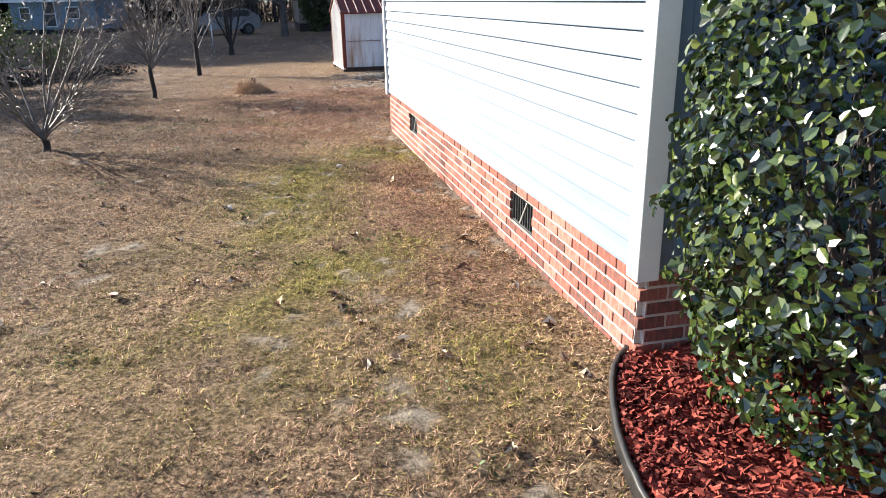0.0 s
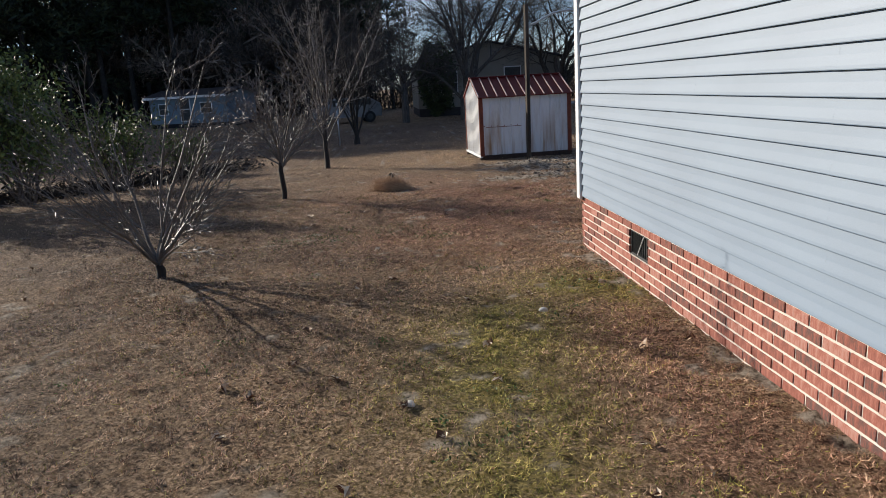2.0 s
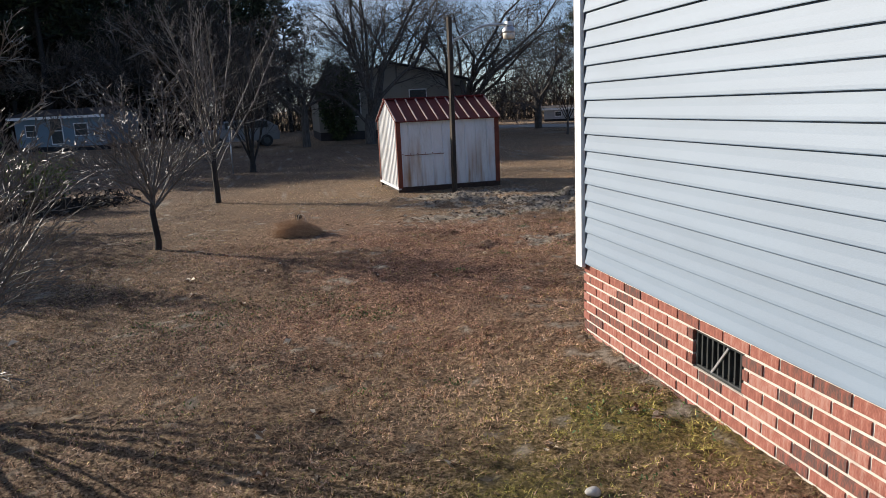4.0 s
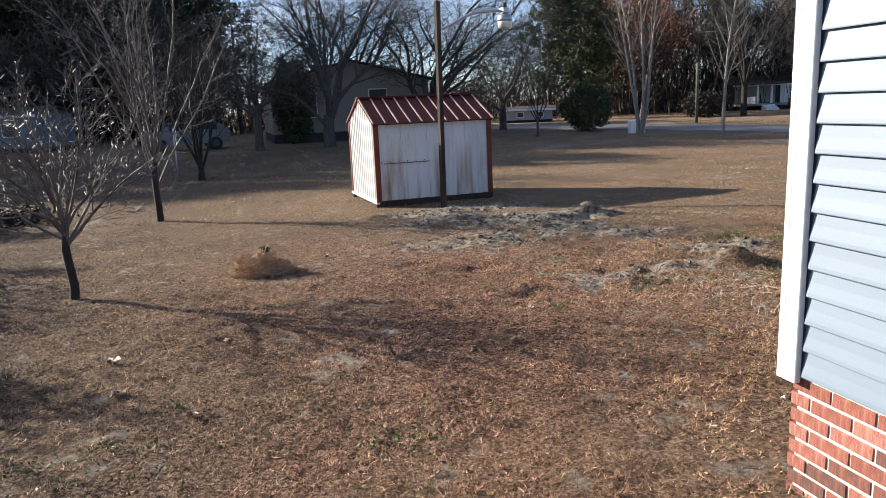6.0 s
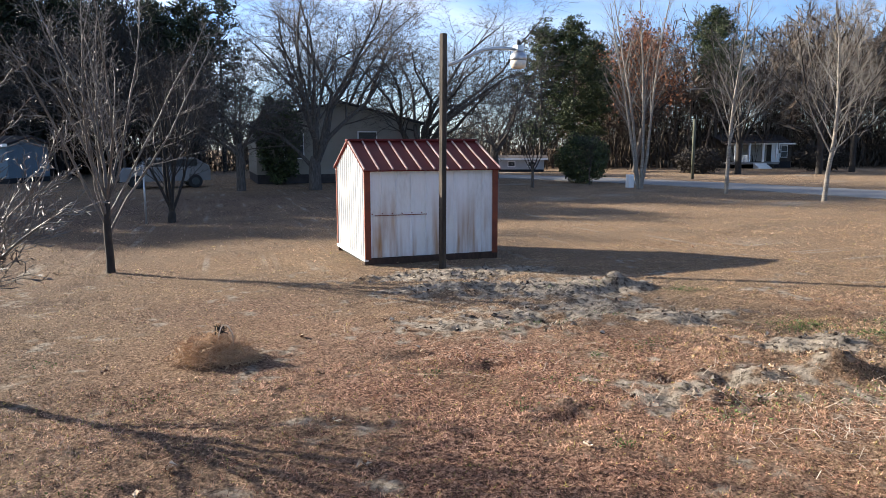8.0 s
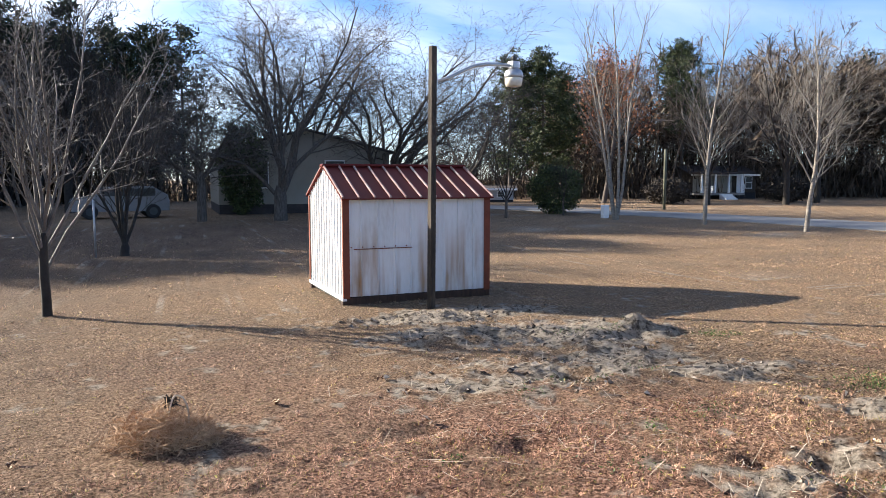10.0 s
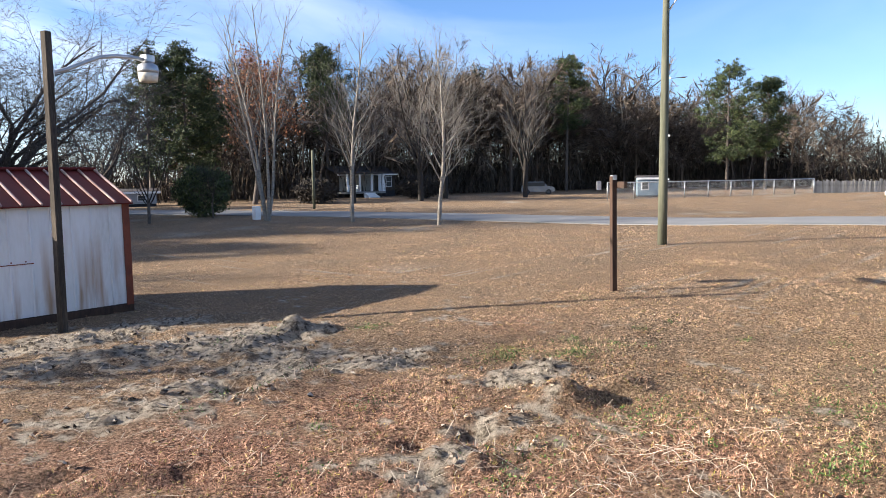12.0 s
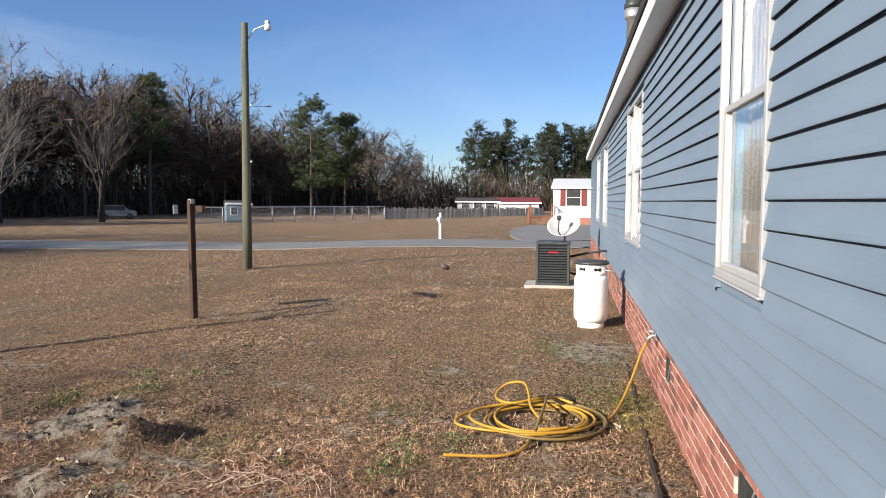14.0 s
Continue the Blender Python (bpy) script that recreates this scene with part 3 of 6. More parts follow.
def gable(x0, x1):
    bm = bmesh.new()
    pts = [(NY + 0.012, SKIRT), (RY - T - 0.002, SKIRT), (RY - T - 0.002, EAVE + 0.06), (MID, RIDGE - 0.03), (NY + 0.012, EAVE + 0.06)]
    a = [bm.verts.new((x0, y, z)) for y, z in pts]
    c = [bm.verts.new((x1, y, z)) for y, z in pts]
    bm.faces.new(a)
    bm.faces.new(c[::-1])
    for i in range(5):
        j = (i + 1) % 5
        bm.faces.new((a[j], a[i], c[i], c[j]))
    bmesh.ops.recalc_face_normals(bm, faces=bm.faces)
    return bm


wall_w = tagged(part("wall_west", gable(WX + 0.012, WX + 0.012 + T), M_VINYL), "blue-grey vinyl lap siding on the gable end", "wall", kind="structure")
tagged(part("wall_east", gable(EX - T, EX), M_VINYL), "blue-grey siding on the far gable end", "wall", kind="structure")
tagged(part("wall_south", box((WX + T + 0.014, NY + 0.012, SKIRT), (EX - T - 0.002, NY + T, EAVE + 0.06)), M_VINYL), "blue-grey siding on the shaded front wall", "wall", kind="structure")
tagged(part("floor", box((WX + 0.16, NY + 0.16, SKIRT - 0.1), (EX - 0.16, RY - 0.18, SKIRT - 0.01)), M_TIMBER), "house floor deck", "floor", kind="structure")
tagged(part("ceiling", box((WX + 0.16, NY + 0.16, EAVE + 0.065), (EX - 0.16, RY - 0.16, EAVE + 0.085)), M_WHITE), "white ceiling", "ceiling", kind="structure")

PROFILE = [(-0.012, 0.012), (0.003, 0.012), (0.0175, 0.010), (0.0180, 0.0), (0.0205, 0.0), (0.0212, 0.004), (0.0195, 0.018), (0.0110, 0.062), (0.0030, LAP + 0.006), (-0.012, LAP + 0.010)]


def plank(parent, base, along, normal, a, b, trim0=0.0, trim1=0.0):
    """One lap of siding from a to b along the wall; trim: how much its upper edge is shorter (under a rake)."""
    along, normal, base = Vector(along), Vector(normal), Vector(base)
    bm = bmesh.new()
    ends = []
    for s, tr in ((a, trim0), (b, -trim1)):
        ends.append([bm.verts.new(base + along * (s + tr * z / LAP) + normal * o + Vector((0, 0, z))) for o, z in PROFILE])
    n = len(PROFILE)
    for i in range(n):
        j = (i + 1) % n
        bm.faces.new((ends[0][i], ends[0][j], ends[1][j], ends[1][i]))
    bm.faces.new(ends[0][::-1])
    bm.faces.new(ends[1])
    bmesh.ops.recalc_face_normals(bm, faces=bm.faces)
    return part("siding_plank", bm, M_VINYL, parent)


rows_n = int((EAVE - SKIRT) / LAP) + 1
rng = random.Random(5)
for r in range(rows_n):
    z = SKIRT + r * LAP + 0.002 - (0.022 if r else 0.0)
    cuts = [(w[0] - 0.038, w[1] + 0.038) for w in WINDOWS if z + LAP > w[2] - 0.05 and z < w[3] + 0.05]
    for a, b in intervals(WX + 0.075, EX - 0.06, cuts):
        # long runs are made of overlapping lengths
        s = a
        while s < b - 0.01:
            e = b if b - s < 4.2 else min(b, s + rng.uniform(3.0, 3.8))
            plank(wall_n, (0, RY + 0.001, z + (0.0 if s == a else 0.0008)), (1, 0, 0), (0, 1, 0), s - (0.0 if s == a else 0.02), e)
            s = e
z, r = SKIRT + 0.002, 0
while z < RIDGE - 0.12:
    half = 0.0 if z + LAP < EAVE + 0.05 else max(0.0, (z + LAP - EAVE - 0.05) / 0.25)
    lo, hi = NY + 0.075 + half, RY - 0.075 - half
    if hi - lo < 0.3:
        break
    slope = LAP / 0.25 if half else 0.0
    cut = lo + (hi - lo) * (0.62 if r % 2 else 0.41)
    plank(wall_w, (WX - 0.001, 0, z), (0, 1, 0), (-1, 0, 0), lo - slope, cut, slope, 0)
    plank(wall_w, (WX - 0.001, 0, z + 0.0008), (0, 1, 0), (-1, 0, 0), cut - 0.02, hi + slope, 0, slope)
    z, r = z + LAP, r + 1


def corner_post(x, y, sx, sy):
    """White L-shaped corner trim, 9 cm on each face, with a folded return edge."""
    bm = bmesh.new()
    z0, z1 = SKIRT - 0.028, EAVE + 0.04
    add_box(bm, (x - sx * 0.04, y - sy * 0.04, z0), (x + sx * 0.062, y - sy * 0.010, z1), 0.003)
    add_box(bm, (x - sx * 0.04, y - sy * 0.010, z0), (x - sx * 0.010, y + sy * 0.062, z1), 0.003)
    return tagged(part("corner_post", bm, M_WHITE), "white vinyl corner trim post", "trim", kind="structure")


corner_post(WX, RY, 1, -1)
corner_post(WX, NY, 1, 1)

# roof, fascia and soffit
def roof_slab(y0, z0, y1, z1, name):
    bm = bmesh.new()
    n = Vector((0, -(z1 - z0), y1 - y0)).normalized() * 0.05
    if n.z < 0:
        n = -n
    pts = [Vector((x, y, z)) for x in (WX - 0.16, EX + 0.16) for y, z in ((y0, z0), (y1, z1))]
    lo = [bm.verts.new(p) for p in pts]
    hi = [bm.verts.new(p + n) for p in pts]
    for q in ((0, 1, 3, 2), (4, 6, 7, 5), (0, 2, 6, 4), (1, 5, 7, 3), (0, 4, 5, 1), (2, 3, 7, 6)):
        bm.faces.new([(lo + hi)[i] for i in q])
    bmesh.ops.recalc_face_normals(bm, faces=bm.faces)
    return tagged(part(name, bm, M_SHINGLE), "dark shingled roof slope of the house", "roof", kind="structure")


OV = 0.17
roof_slab(RY + OV + 0.03, EAVE + 0.135, MID, RIDGE + 0.10, "roof_north")
roof_slab(NY - OV - 0.03, EAVE + 0.135, MID - 0.001, RIDGE + 0.10, "roof_south")
for nm, y, s in (("fascia_north", RY + OV, 1), ("fascia_south", NY - OV, -1)):
    tagged(part(nm, box((WX - 0.14, y - 0.012, EAVE - 0.004), (EX + 0.14, y + 0.012, EAVE + 0.135), 0.003), M_WHITE), "white fascia board under the roof edge", "trim", kind="structure")
tagged(part("soffit_north", box((WX - 0.14, RY - 0.012, EAVE + 0.0), (EX + 0.14, RY + OV - 0.014, EAVE + 0.014)), M_WHITE), "white soffit under the eave", "trim", kind="structure")
tagged(part("soffit_south", box((WX - 0.14, NY - OV + 0.014, EAVE + 0.0), (EX + 0.14, NY + 0.01, EAVE + 0.014)), M_WHITE), "white soffit under the front eave", "trim", kind="structure")
for nm, y0, y1 in (("rake_north", RY + OV, MID), ("rake_south", NY - OV, MID)):
    L = math.hypot(y1 - y0, 0.25 * (y1 - y0))
    bm = box((-0.012, 0, -0.07), (0.012, L, 0.07), 0.002, Matrix.Translation((WX - 0.15, y0, EAVE + 0.068)) @ Matrix.Rotation(math.atan2(RIDGE - EAVE - 0.03, abs(y1 - y0)) * 1.0, 4, "X") if y1 > y0 else Matrix.Translation((WX - 0.15, y0, EAVE + 0.068)) @ Matrix.Rotation(math.pi, 4, "Z") @ Matrix.Rotation(math.atan2(RIDGE - EAVE - 0.03, abs(y1 - y0)), 4, "X"))
    tagged(part(nm, bm, M_WHITE), "white rake board of the gable", "trim", kind="structure")

flue = empty("roof_flue", pose(8.9, 9.53, EAVE + 0.13), label="grey metal flue pipe with a black cap on the roof", category="flue")
part("pipe", lathe([(0.088, -0.1), (0.088, 0.72), (0.11, 0.725), (0.118, 0.74), (0.118, 0.84)], 16), M_GALV, flue, "", True)
part("cap", lathe([(0.112, 0.838), (0.122, 0.84), (0.122, 0.90), (0.105, 0.92), (0.105, 0.97), (0.125, 0.99), (0.09, 1.05)], 16), M_VENT, flue, "black flue cap", True)


def window_unit(i, x0, x1, z0, z1, units):
    w = empty("window_%d" % i, Matrix.Translation((x0, RY, z0)), label="white-framed double-hung window with pale blinds behind the glass", category="window", kind="structure")
    W, H = x1 - x0, z1 - z0
    f = 0.036
    for nm, lo, hi in (("window_frame", (-f, -0.02, -f), (W + f, 0.026, 0.0)), ("window_frame", (-f, -0.02, H), (W + f, 0.026, H + f)), ("window_frame", (-f, -0.02, 0), (0, 0.026, H)), ("window_frame", (W, -0.02, 0), (W + f, 0.026, H))):
        part(nm, box(lo, hi, 0.004), M_WINFRAME, w)
    part("window_sill", box((-f, -0.02, -f - 0.012), (W + f, 0.036, -f + 0.0), 0.004), M_WINFRAME, w)
    u = W / units
    for k in range(units):
        a, b = k * u, (k + 1) * u
        if k:
            part("mullion", box((a - 0.03, -0.06, 0), (a + 0.03, 0.026, H), 0.003), M_WINFRAME, w)
            a += 0.03
        if k < units - 1:
            b -= 0.03
        for nm, lo, hi, d in (("upper_sash", H * 0.5, H, -0.035), ("lower_sash", 0.0, H * 0.5 + 0.03, -0.005)):
            s = bmesh.new()
            t = 0.032
            add_box(s, (a, d - 0.025, lo), (b, d + 0.012, lo + t), 0.003)
            add_box(s, (a, d - 0.025, hi - t), (b, d + 0.012, hi), 0.003)
            add_box(s, (a, d - 0.025, lo + t), (a + t, d + 0.012, hi - t), 0.003)
            add_box(s, (b - t, d - 0.025, lo + t), (b, d + 0.012, hi - t), 0.003)
            sash = part(nm, s, M_WINFRAME, w)
            p = part("pane", box((a + t - 0.004, d - 0.010, lo + t - 0.004), (b - t + 0.004, d - 0.005, hi - t + 0.004)), M_GLASS, sash)
            p.visible_shadow = False
        bl = bmesh.new()
        cols = []
        for q in range(41):
            xx = a + 0.01 + (b - a - 0.02) * q / 40
            yy = -0.10 + 0.012 * math.sin(q * 1.35) + 0.006 * math.sin(q * 0.53)
            cols.append([bl.verts.new((xx, yy + o, zz)) for o, zz in ((0, 0.01), (0, H - 0.01), (-0.004, H - 0.01), (-0.004, 0.01))])
        for p, q in zip(cols, cols[1:]):
            for k2 in range(4):
                bl.faces.new((p[k2], q[k2], q[(k2 + 1) % 4], p[(k2 + 1) % 4]))
        bmesh.ops.recalc_face_normals(bl, faces=bl.faces)
        part("curtain", bl, M_BLIND, w, "pale sheer curtain", True)
    return w


for i, (x0, x1, z0, z1, n) in enumerate(WINDOWS):
    window_unit(i + 1, x0, x1, z0, z1, n)

# ---- yard things ----
SHED = pose(1.86, 20.15, -0.175, 0, 0, 2.5)
SW, SD, SH, SR = 2.26, 2.05, 1.54, 1.98


def rust_streaks(name):
    """White metal sheet with rust that runs down from the mid seam and the foot."""
    m = M_SHED.copy()
    m.name = name
    n, l = m.node_tree.nodes, m.node_tree.links
    b = n["Principled BSDF"]
    old = b.inputs["Base Color"].links[0].from_socket
    tc = n.new("ShaderNodeTexCoord")
    mp = n.new("ShaderNodeMapping")
    mp.inputs["Scale"].default_value = (6.0, 6.0, 0.5)
    l.new(tc.outputs["Object"], mp.inputs[0])
    tx = n.new("ShaderNodeTexNoise")
    tx.inputs["Scale"].default_value, tx.inputs["Detail"].default_value = 1.2, 5.0
    l.new(mp.outputs[0], tx.inputs["Vector"])
    sx = n.new("ShaderNodeSeparateXYZ")
    l.new(tc.outputs["Object"], sx.inputs[0])
    lt = n.new("ShaderNodeMath")
    lt.operation = "LESS_THAN"
    mp2 = n.new("ShaderNodeMapping")
    mp2.inputs["Scale"].default_value = (1.0, 1.0, 0.0)
    l.new(tc.outputs["Object"], mp2.inputs[0])
    tx2 = n.new("ShaderNodeTexNoise")
    tx2.inputs["Scale"].default_value, tx2.inputs["Detail"].default_value = 7.0, 2.0
    l.new(mp2.outputs[0], tx2.inputs["Vector"])
    hi = n.new("ShaderNodeMath")
    hi.operation = "MULTIPLY_ADD"
    l.new(tx2.outputs[0], hi.inputs[0])
    hi.inputs[1].default_value = 0.9
    l.new(sx.outputs[2], hi.inputs[2])
    lt.operation = "SUBTRACT"
    lt.use_clamp = True
    lt.inputs[0].default_value = 2.0
    sc = n.new("ShaderNodeMath")
    sc.operation = "MULTIPLY"
    l.new(hi.outputs[0], sc.inputs[0])
    sc.inputs[1].default_value = 1.15
    l.new(sc.outputs[0], lt.inputs[1])
    rr = n.new("ShaderNodeValToRGB")
    rr.color_ramp.elements[0].position, rr.color_ramp.elements[1].position = 0.44, 0.70
    l.new(tx.outputs[0], rr.inputs[0])
    mu = n.new("ShaderNodeMath")
    mu.operation = "MULTIPLY"
    l.new(rr.outputs[0], mu.inputs[0])
    l.new(lt.outputs[0], mu.inputs[1])
    mx = n.new("ShaderNodeMix")
    mx.data_type = "RGBA"
    l.new(mu.outputs[0], mx.inputs[0])
    l.new(old, mx.inputs[6])
    mx.inputs[7].default_value = (0.33, 0.19, 0.09, 1)
    l.new(mx.outputs[2], b.inputs["Base Color"])
    return m


def ribbed_panel(w, h, ribs, m, top=None):
    """Sheet-metal wall with raised ribs; top(x): height at x for gable ends."""
    bm = bmesh.new()
    xs, depth = [], []
    for k in range(ribs + 1):
        c = w * k / ribs
        for dx, d in ((-0.018, 0.0), (-0.008, 0.016), (0.008, 0.016), (0.018, 0.0)):
            x = c + dx
            if 0.0 < x < w:
                xs.append(x)
                depth.append(d)
    xs, depth = [0.0] + xs + [w], [0.0] + depth + [0.0]
    if top:
        xs2, d2 = [], []
        for x, d in zip(xs, depth):
            if xs2 and xs2[-1] < w / 2 < x:
                xs2.append(w / 2)
                d2.append(d)
            xs2.append(x)
            d2.append(d)
        xs, depth = xs2, d2
    top = top or (lambda x: h)
    rows = [[bm.verts.new(m @ Vector((x, -d + o, z))) for x, d in zip(xs, depth) for z in (0.0, top(x))] for o in (0.0, 0.03)]
    for r in rows:
        for i in range(0, len(r) - 2, 2):
            bm.faces.new((r[i], r[i + 2], r[i + 3], r[i + 1]))
    a, b = rows
    for i in range(0, len(a) - 2, 2):
        bm.faces.new((a[i], b[i], b[i + 2], a[i + 2]))
        bm.faces.new((a[i + 1], a[i + 3], b[i + 3], b[i + 1]))
    bm.faces.new((a[0], a[1], b[1], b[0]))
    bm.faces.new((a[-2], b[-2], b[-1], a[-1]))
    bmesh.ops.recalc_face_normals(bm, faces=bm.faces)
    return bm


def build_shed():
    s = empty("shed", SHED, label="white rust-streaked metal shed with a dark red ribbed roof", category="shed")
    rust = rust_streaks("rust_streaked_white_metal")
    b0 = 0.13
    gab = lambda x: SH - b0 + (SR - SH) * (1 - abs(x - SD / 2) / (SD / 2))
    front = part("front_wall", ribbed_panel(SW, SH - b0, 9, pose(0, 0, b0)), rust, s, "white ribbed sheet streaked with rust")
    part("seam_strip", box((0.14, -0.022, 0.80), (1.02, -0.012, 0.812), 0.002), M_RUST, front, "rusty seam strip")
    for k in range(6):
        part("bolt", lathe([(0.010, 0), (0.010, 0.008)], 8, pose(0.10 + k * 0.165, -0.016, 0.835, 90, 0, 0)), M_RUST, front)
    part("back_wall", ribbed_panel(SW, SH - b0, 9, pose(SW, SD, b0, 0, 0, 180)), M_SHED, s)
    part("left_wall", ribbed_panel(SD, SH - b0, 13, pose(0, SD, b0, 0, 0, -90), gab), M_SHED, s)
    part("right_wall", ribbed_panel(SD, SH - b0, 13, pose(SW, 0, b0, 0, 0, 90), gab), M_SHED, s)
    for x, y in ((0, 0), (SW, 0), (0, SD), (SW, SD)):
        sx, sy = (1 if x == 0 else -1), (1 if y == 0 else -1)
        bm = bmesh.new()
        add_box(bm, (x - sx * 0.022, y - sy * 0.022, b0 - 0.02), (x + sx * 0.075, y - sy * 0.012, SH - 0.01))
        add_box(bm, (x - sx * 0.022, y - sy * 0.012, b0 - 0.02), (x - sx * 0.012, y + sy * 0.03, SH - 0.01))
        part("corner_trim", bm, M_RUST, s, "rusted red corner trim")
    for y in (-0.01, SD - 0.13):
        part("skid", box((-0.03, y, -0.10), (SW + 0.03, y + 0.12, b0 - 0.01), 0.008), M_POSTWOOD, s, "dark timber skid under the shed")
    part("side_sill", box((-0.035, -0.02, b0 - 0.055), (0.03, SD + 0.02, b0 - 0.005), 0.005), M_SHED, s, "pale sill along the gable side")
    part("underfloor", box((0.02, 0.0, 0.02), (SW - 0.02, SD, b0 - 0.012)), M_DARK, s)
    pitch = math.degrees(math.atan2(SR - SH, SD / 2))
    L = (SD / 2) / math.cos(radians(pitch)) + 0.10
    for nm, m in (("roof_slope", pose(-0.05, -0.09, SH - 0.035, pitch, 0, 0)), ("roof_slope", pose(SW + 0.05, SD + 0.09, SH - 0.035, pitch, 0, 180))):
        slope = part(nm, box((0, 0, 0), (SW + 0.10, L, 0.018), 0.002, m), M_SHED_ROOF, s, "dark red metal roof sheet")
        for k in range(11):
            x = 0.02 + (SW + 0.06) * k / 10
            part("roof_rib", box((x - 0.014, 0.0, 0.019), (x + 0.014, L, 0.05), 0.006, m), M_SHED_RIB, slope)
    part("ridge_cap", box((-0.06, SD / 2 - 0.09, SR - 0.002), (SW + 0.06, SD / 2 + 0.09, SR + 0.045), 0.015), M_SHED_ROOF, s, "dark red ridge cap")


build_shed()


def build_lamp_pole():
    x, y = 2.88, 19.38
    z = gz(x, y)
    p = empty("lamp_pole", pose(x, y, z - 0.08, 0, 0.6, 20), label="weathered timber pole with a yard light on a curved arm", category="lamp pole")
    part("pole", box((-0.043, -0.043, 0), (0.043, 0.043, 3.58), 0.008), M_TIMBER, p)
    part("bracket", box((0.04, -0.03, 3.06), (0.065, 0.03, 3.20), 0.004), M_GALV, p)
    # the arm rises outwards and levels off over the lamp
    pts = [(0.06, 0, 3.12), (0.25, -0.03, 3.19), (0.45, -0.06, 3.29), (0.66, -0.09, 3.385), (0.86, -0.12, 3.43), (1.12, -0.15, 3.45), (1.30, -0.17, 3.45)]
    tube("arm", pts, 0.026, M_GALV, p)
    h = pose(1.36, -0.18, 3.30)
    part("ballast_box", box((-0.075, -0.06, 0.12), (0.075, 0.06, 0.215), 0.01, h), M_GALV, p, "grey lamp housing")
    part("photocell", lathe([(0.034, 0.215), (0.034, 0.285), (0.024, 0.295)], 12, h), M_VENT, p, "", True)
    part("reflector", lathe([(0.06, 0.12), (0.12, 0.08), (0.135, 0.02), (0.130, -0.02)], 20, h), M_GALV, p, "", True)
    part("lens", lathe([(0.128, -0.018), (0.125, -0.07), (0.112, -0.13), (0.07, -0.14)], 20, h), M_LENS, p, "cloudy cream lamp cover", True)


def build_clothes_post():
    x, y = 8.66, 15.26
    p = empty("clothesline_post", pose(x, y, gz(x, y) - 0.05, 0, -0.8, -31), label="brown timber post with a short crossbar", category="post")
    part("post", box((-0.038, -0.038, 0), (0.038, 0.038, 1.66), 0.006), M_POSTWOOD, p)
    part("crossbar", box((-0.36, -0.10, 1.50), (0.34, -0.05, 1.585), 0.006, pose(0, 0, 0, 0, 0, 74)), M_POSTWOOD, p)
    part("end_plate", box((-0.28, -0.05, 1.48), (-0.21, -0.035, 1.60), 0.004), M_GALV, p, "pale metal end plate")
    part("top_plate", box((-0.03, -0.046, 1.61), (0.03, 0.03, 1.675), 0.004), M_GALV, p, "pale metal cap plate")


def build_utility_pole():
    x, y = 15.5, 17.7
    p = empty("utility_pole", pose(x, y, gz(x, y) - 0.1), label="tall greenish treated utility pole with a small lamp", category="utility pole")
    part("pole", lathe([(0.112, 0), (0.106, 1.5), (0.092, 3.5), (0.074, 5.78), (0.066, 5.8)], 14), M_UPOLE, p, "", True)
    for k, zz in enumerate((1.6, 2.6, 3.9)):
        part("ground_wire_clip", box((-0.02, -0.14, zz), (0.02, -0.115, zz + 0.04)), M_GALV, p)
    c, s = math.cos(radians(-60)), math.sin(radians(-60))
    tube("arm", [(0.08 * c, 0.08 * s, 5.45), (0.22 * c, 0.22 * s, 5.66), (0.42 * c, 0.42 * s, 5.76), (0.50 * c, 0.50 * s, 5.77)], 0.02, M_WHITE, p)
    part("lamp_head", lathe([(0.05, 0.05), (0.085, 0.0), (0.08, -0.09), (0.03, -0.11)], 14, pose(0.52 * c, 0.52 * s, 5.77)), M_WHITE, p, "small white lamp head", True)
    part("lamp_box", box((-0.06, -0.05, 0.04), (0.06, 0.05, 0.12), 0.01, pose(0.52 * c, 0.52 * s, 5.77)), M_GALV, p)


build_lamp_pole()
build_clothes_post()
build_utility_pole()


def build_tank():
    x, y = 9.02, 9.98
    t = empty("propane_tank", pose(x, y, gz(x, y) + 0.0, 0, 0, -90), label="white upright propane tank with a dark lid beside the house wall", category="gas tank")
    part("foot_ring", lathe([(0.165, -0.03), (0.168, 0.02), (0.165, 0.075)], 28), M_TANK, t, "", True)
    part("body", lathe([(0.11, 0.05), (0.19, 0.075), (0.212, 0.12), (0.215, 0.2), (0.215, 0.58), (0.208, 0.635), (0.185, 0.665), (0.12, 0.68)], 32), M_TANK, t, "", True)
    col = part("collar", lathe([(0.186, 0.66), (0.19, 0.68), (0.19, 0.80), (0.186, 0.805)], 32), M_TANK, t, "", True)
    for a in (-38, 22):
        part("hand_hole", box((-0.045, -0.192, 0.715), (0.045, -0.180, 0.765), 0.012, pose(0, 0, 0, 0, 0, a)), M_DARK, col, "dark oval hand hole")
    part("lid", lathe([(0.20, 0.795), (0.222, 0.805), (0.225, 0.825), (0.19, 0.842), (0.08, 0.848)], 32), M_VENT, t, "dark rubber lid", True)
    part("valve", lathe([(0.03, 0.70), (0.03, 0.78)], 10, pose(0.15, -0.13, 0)), M_GALV, t)
    tube("gas_line", [(0.15, -0.15, 0.74), (0.26, -0.16, 0.72), (0.33, -0.05, 0.62), (0.34, 0.1, 0.45), (0.38, 0.18, 0.40)], 0.008, M_GALV, t)


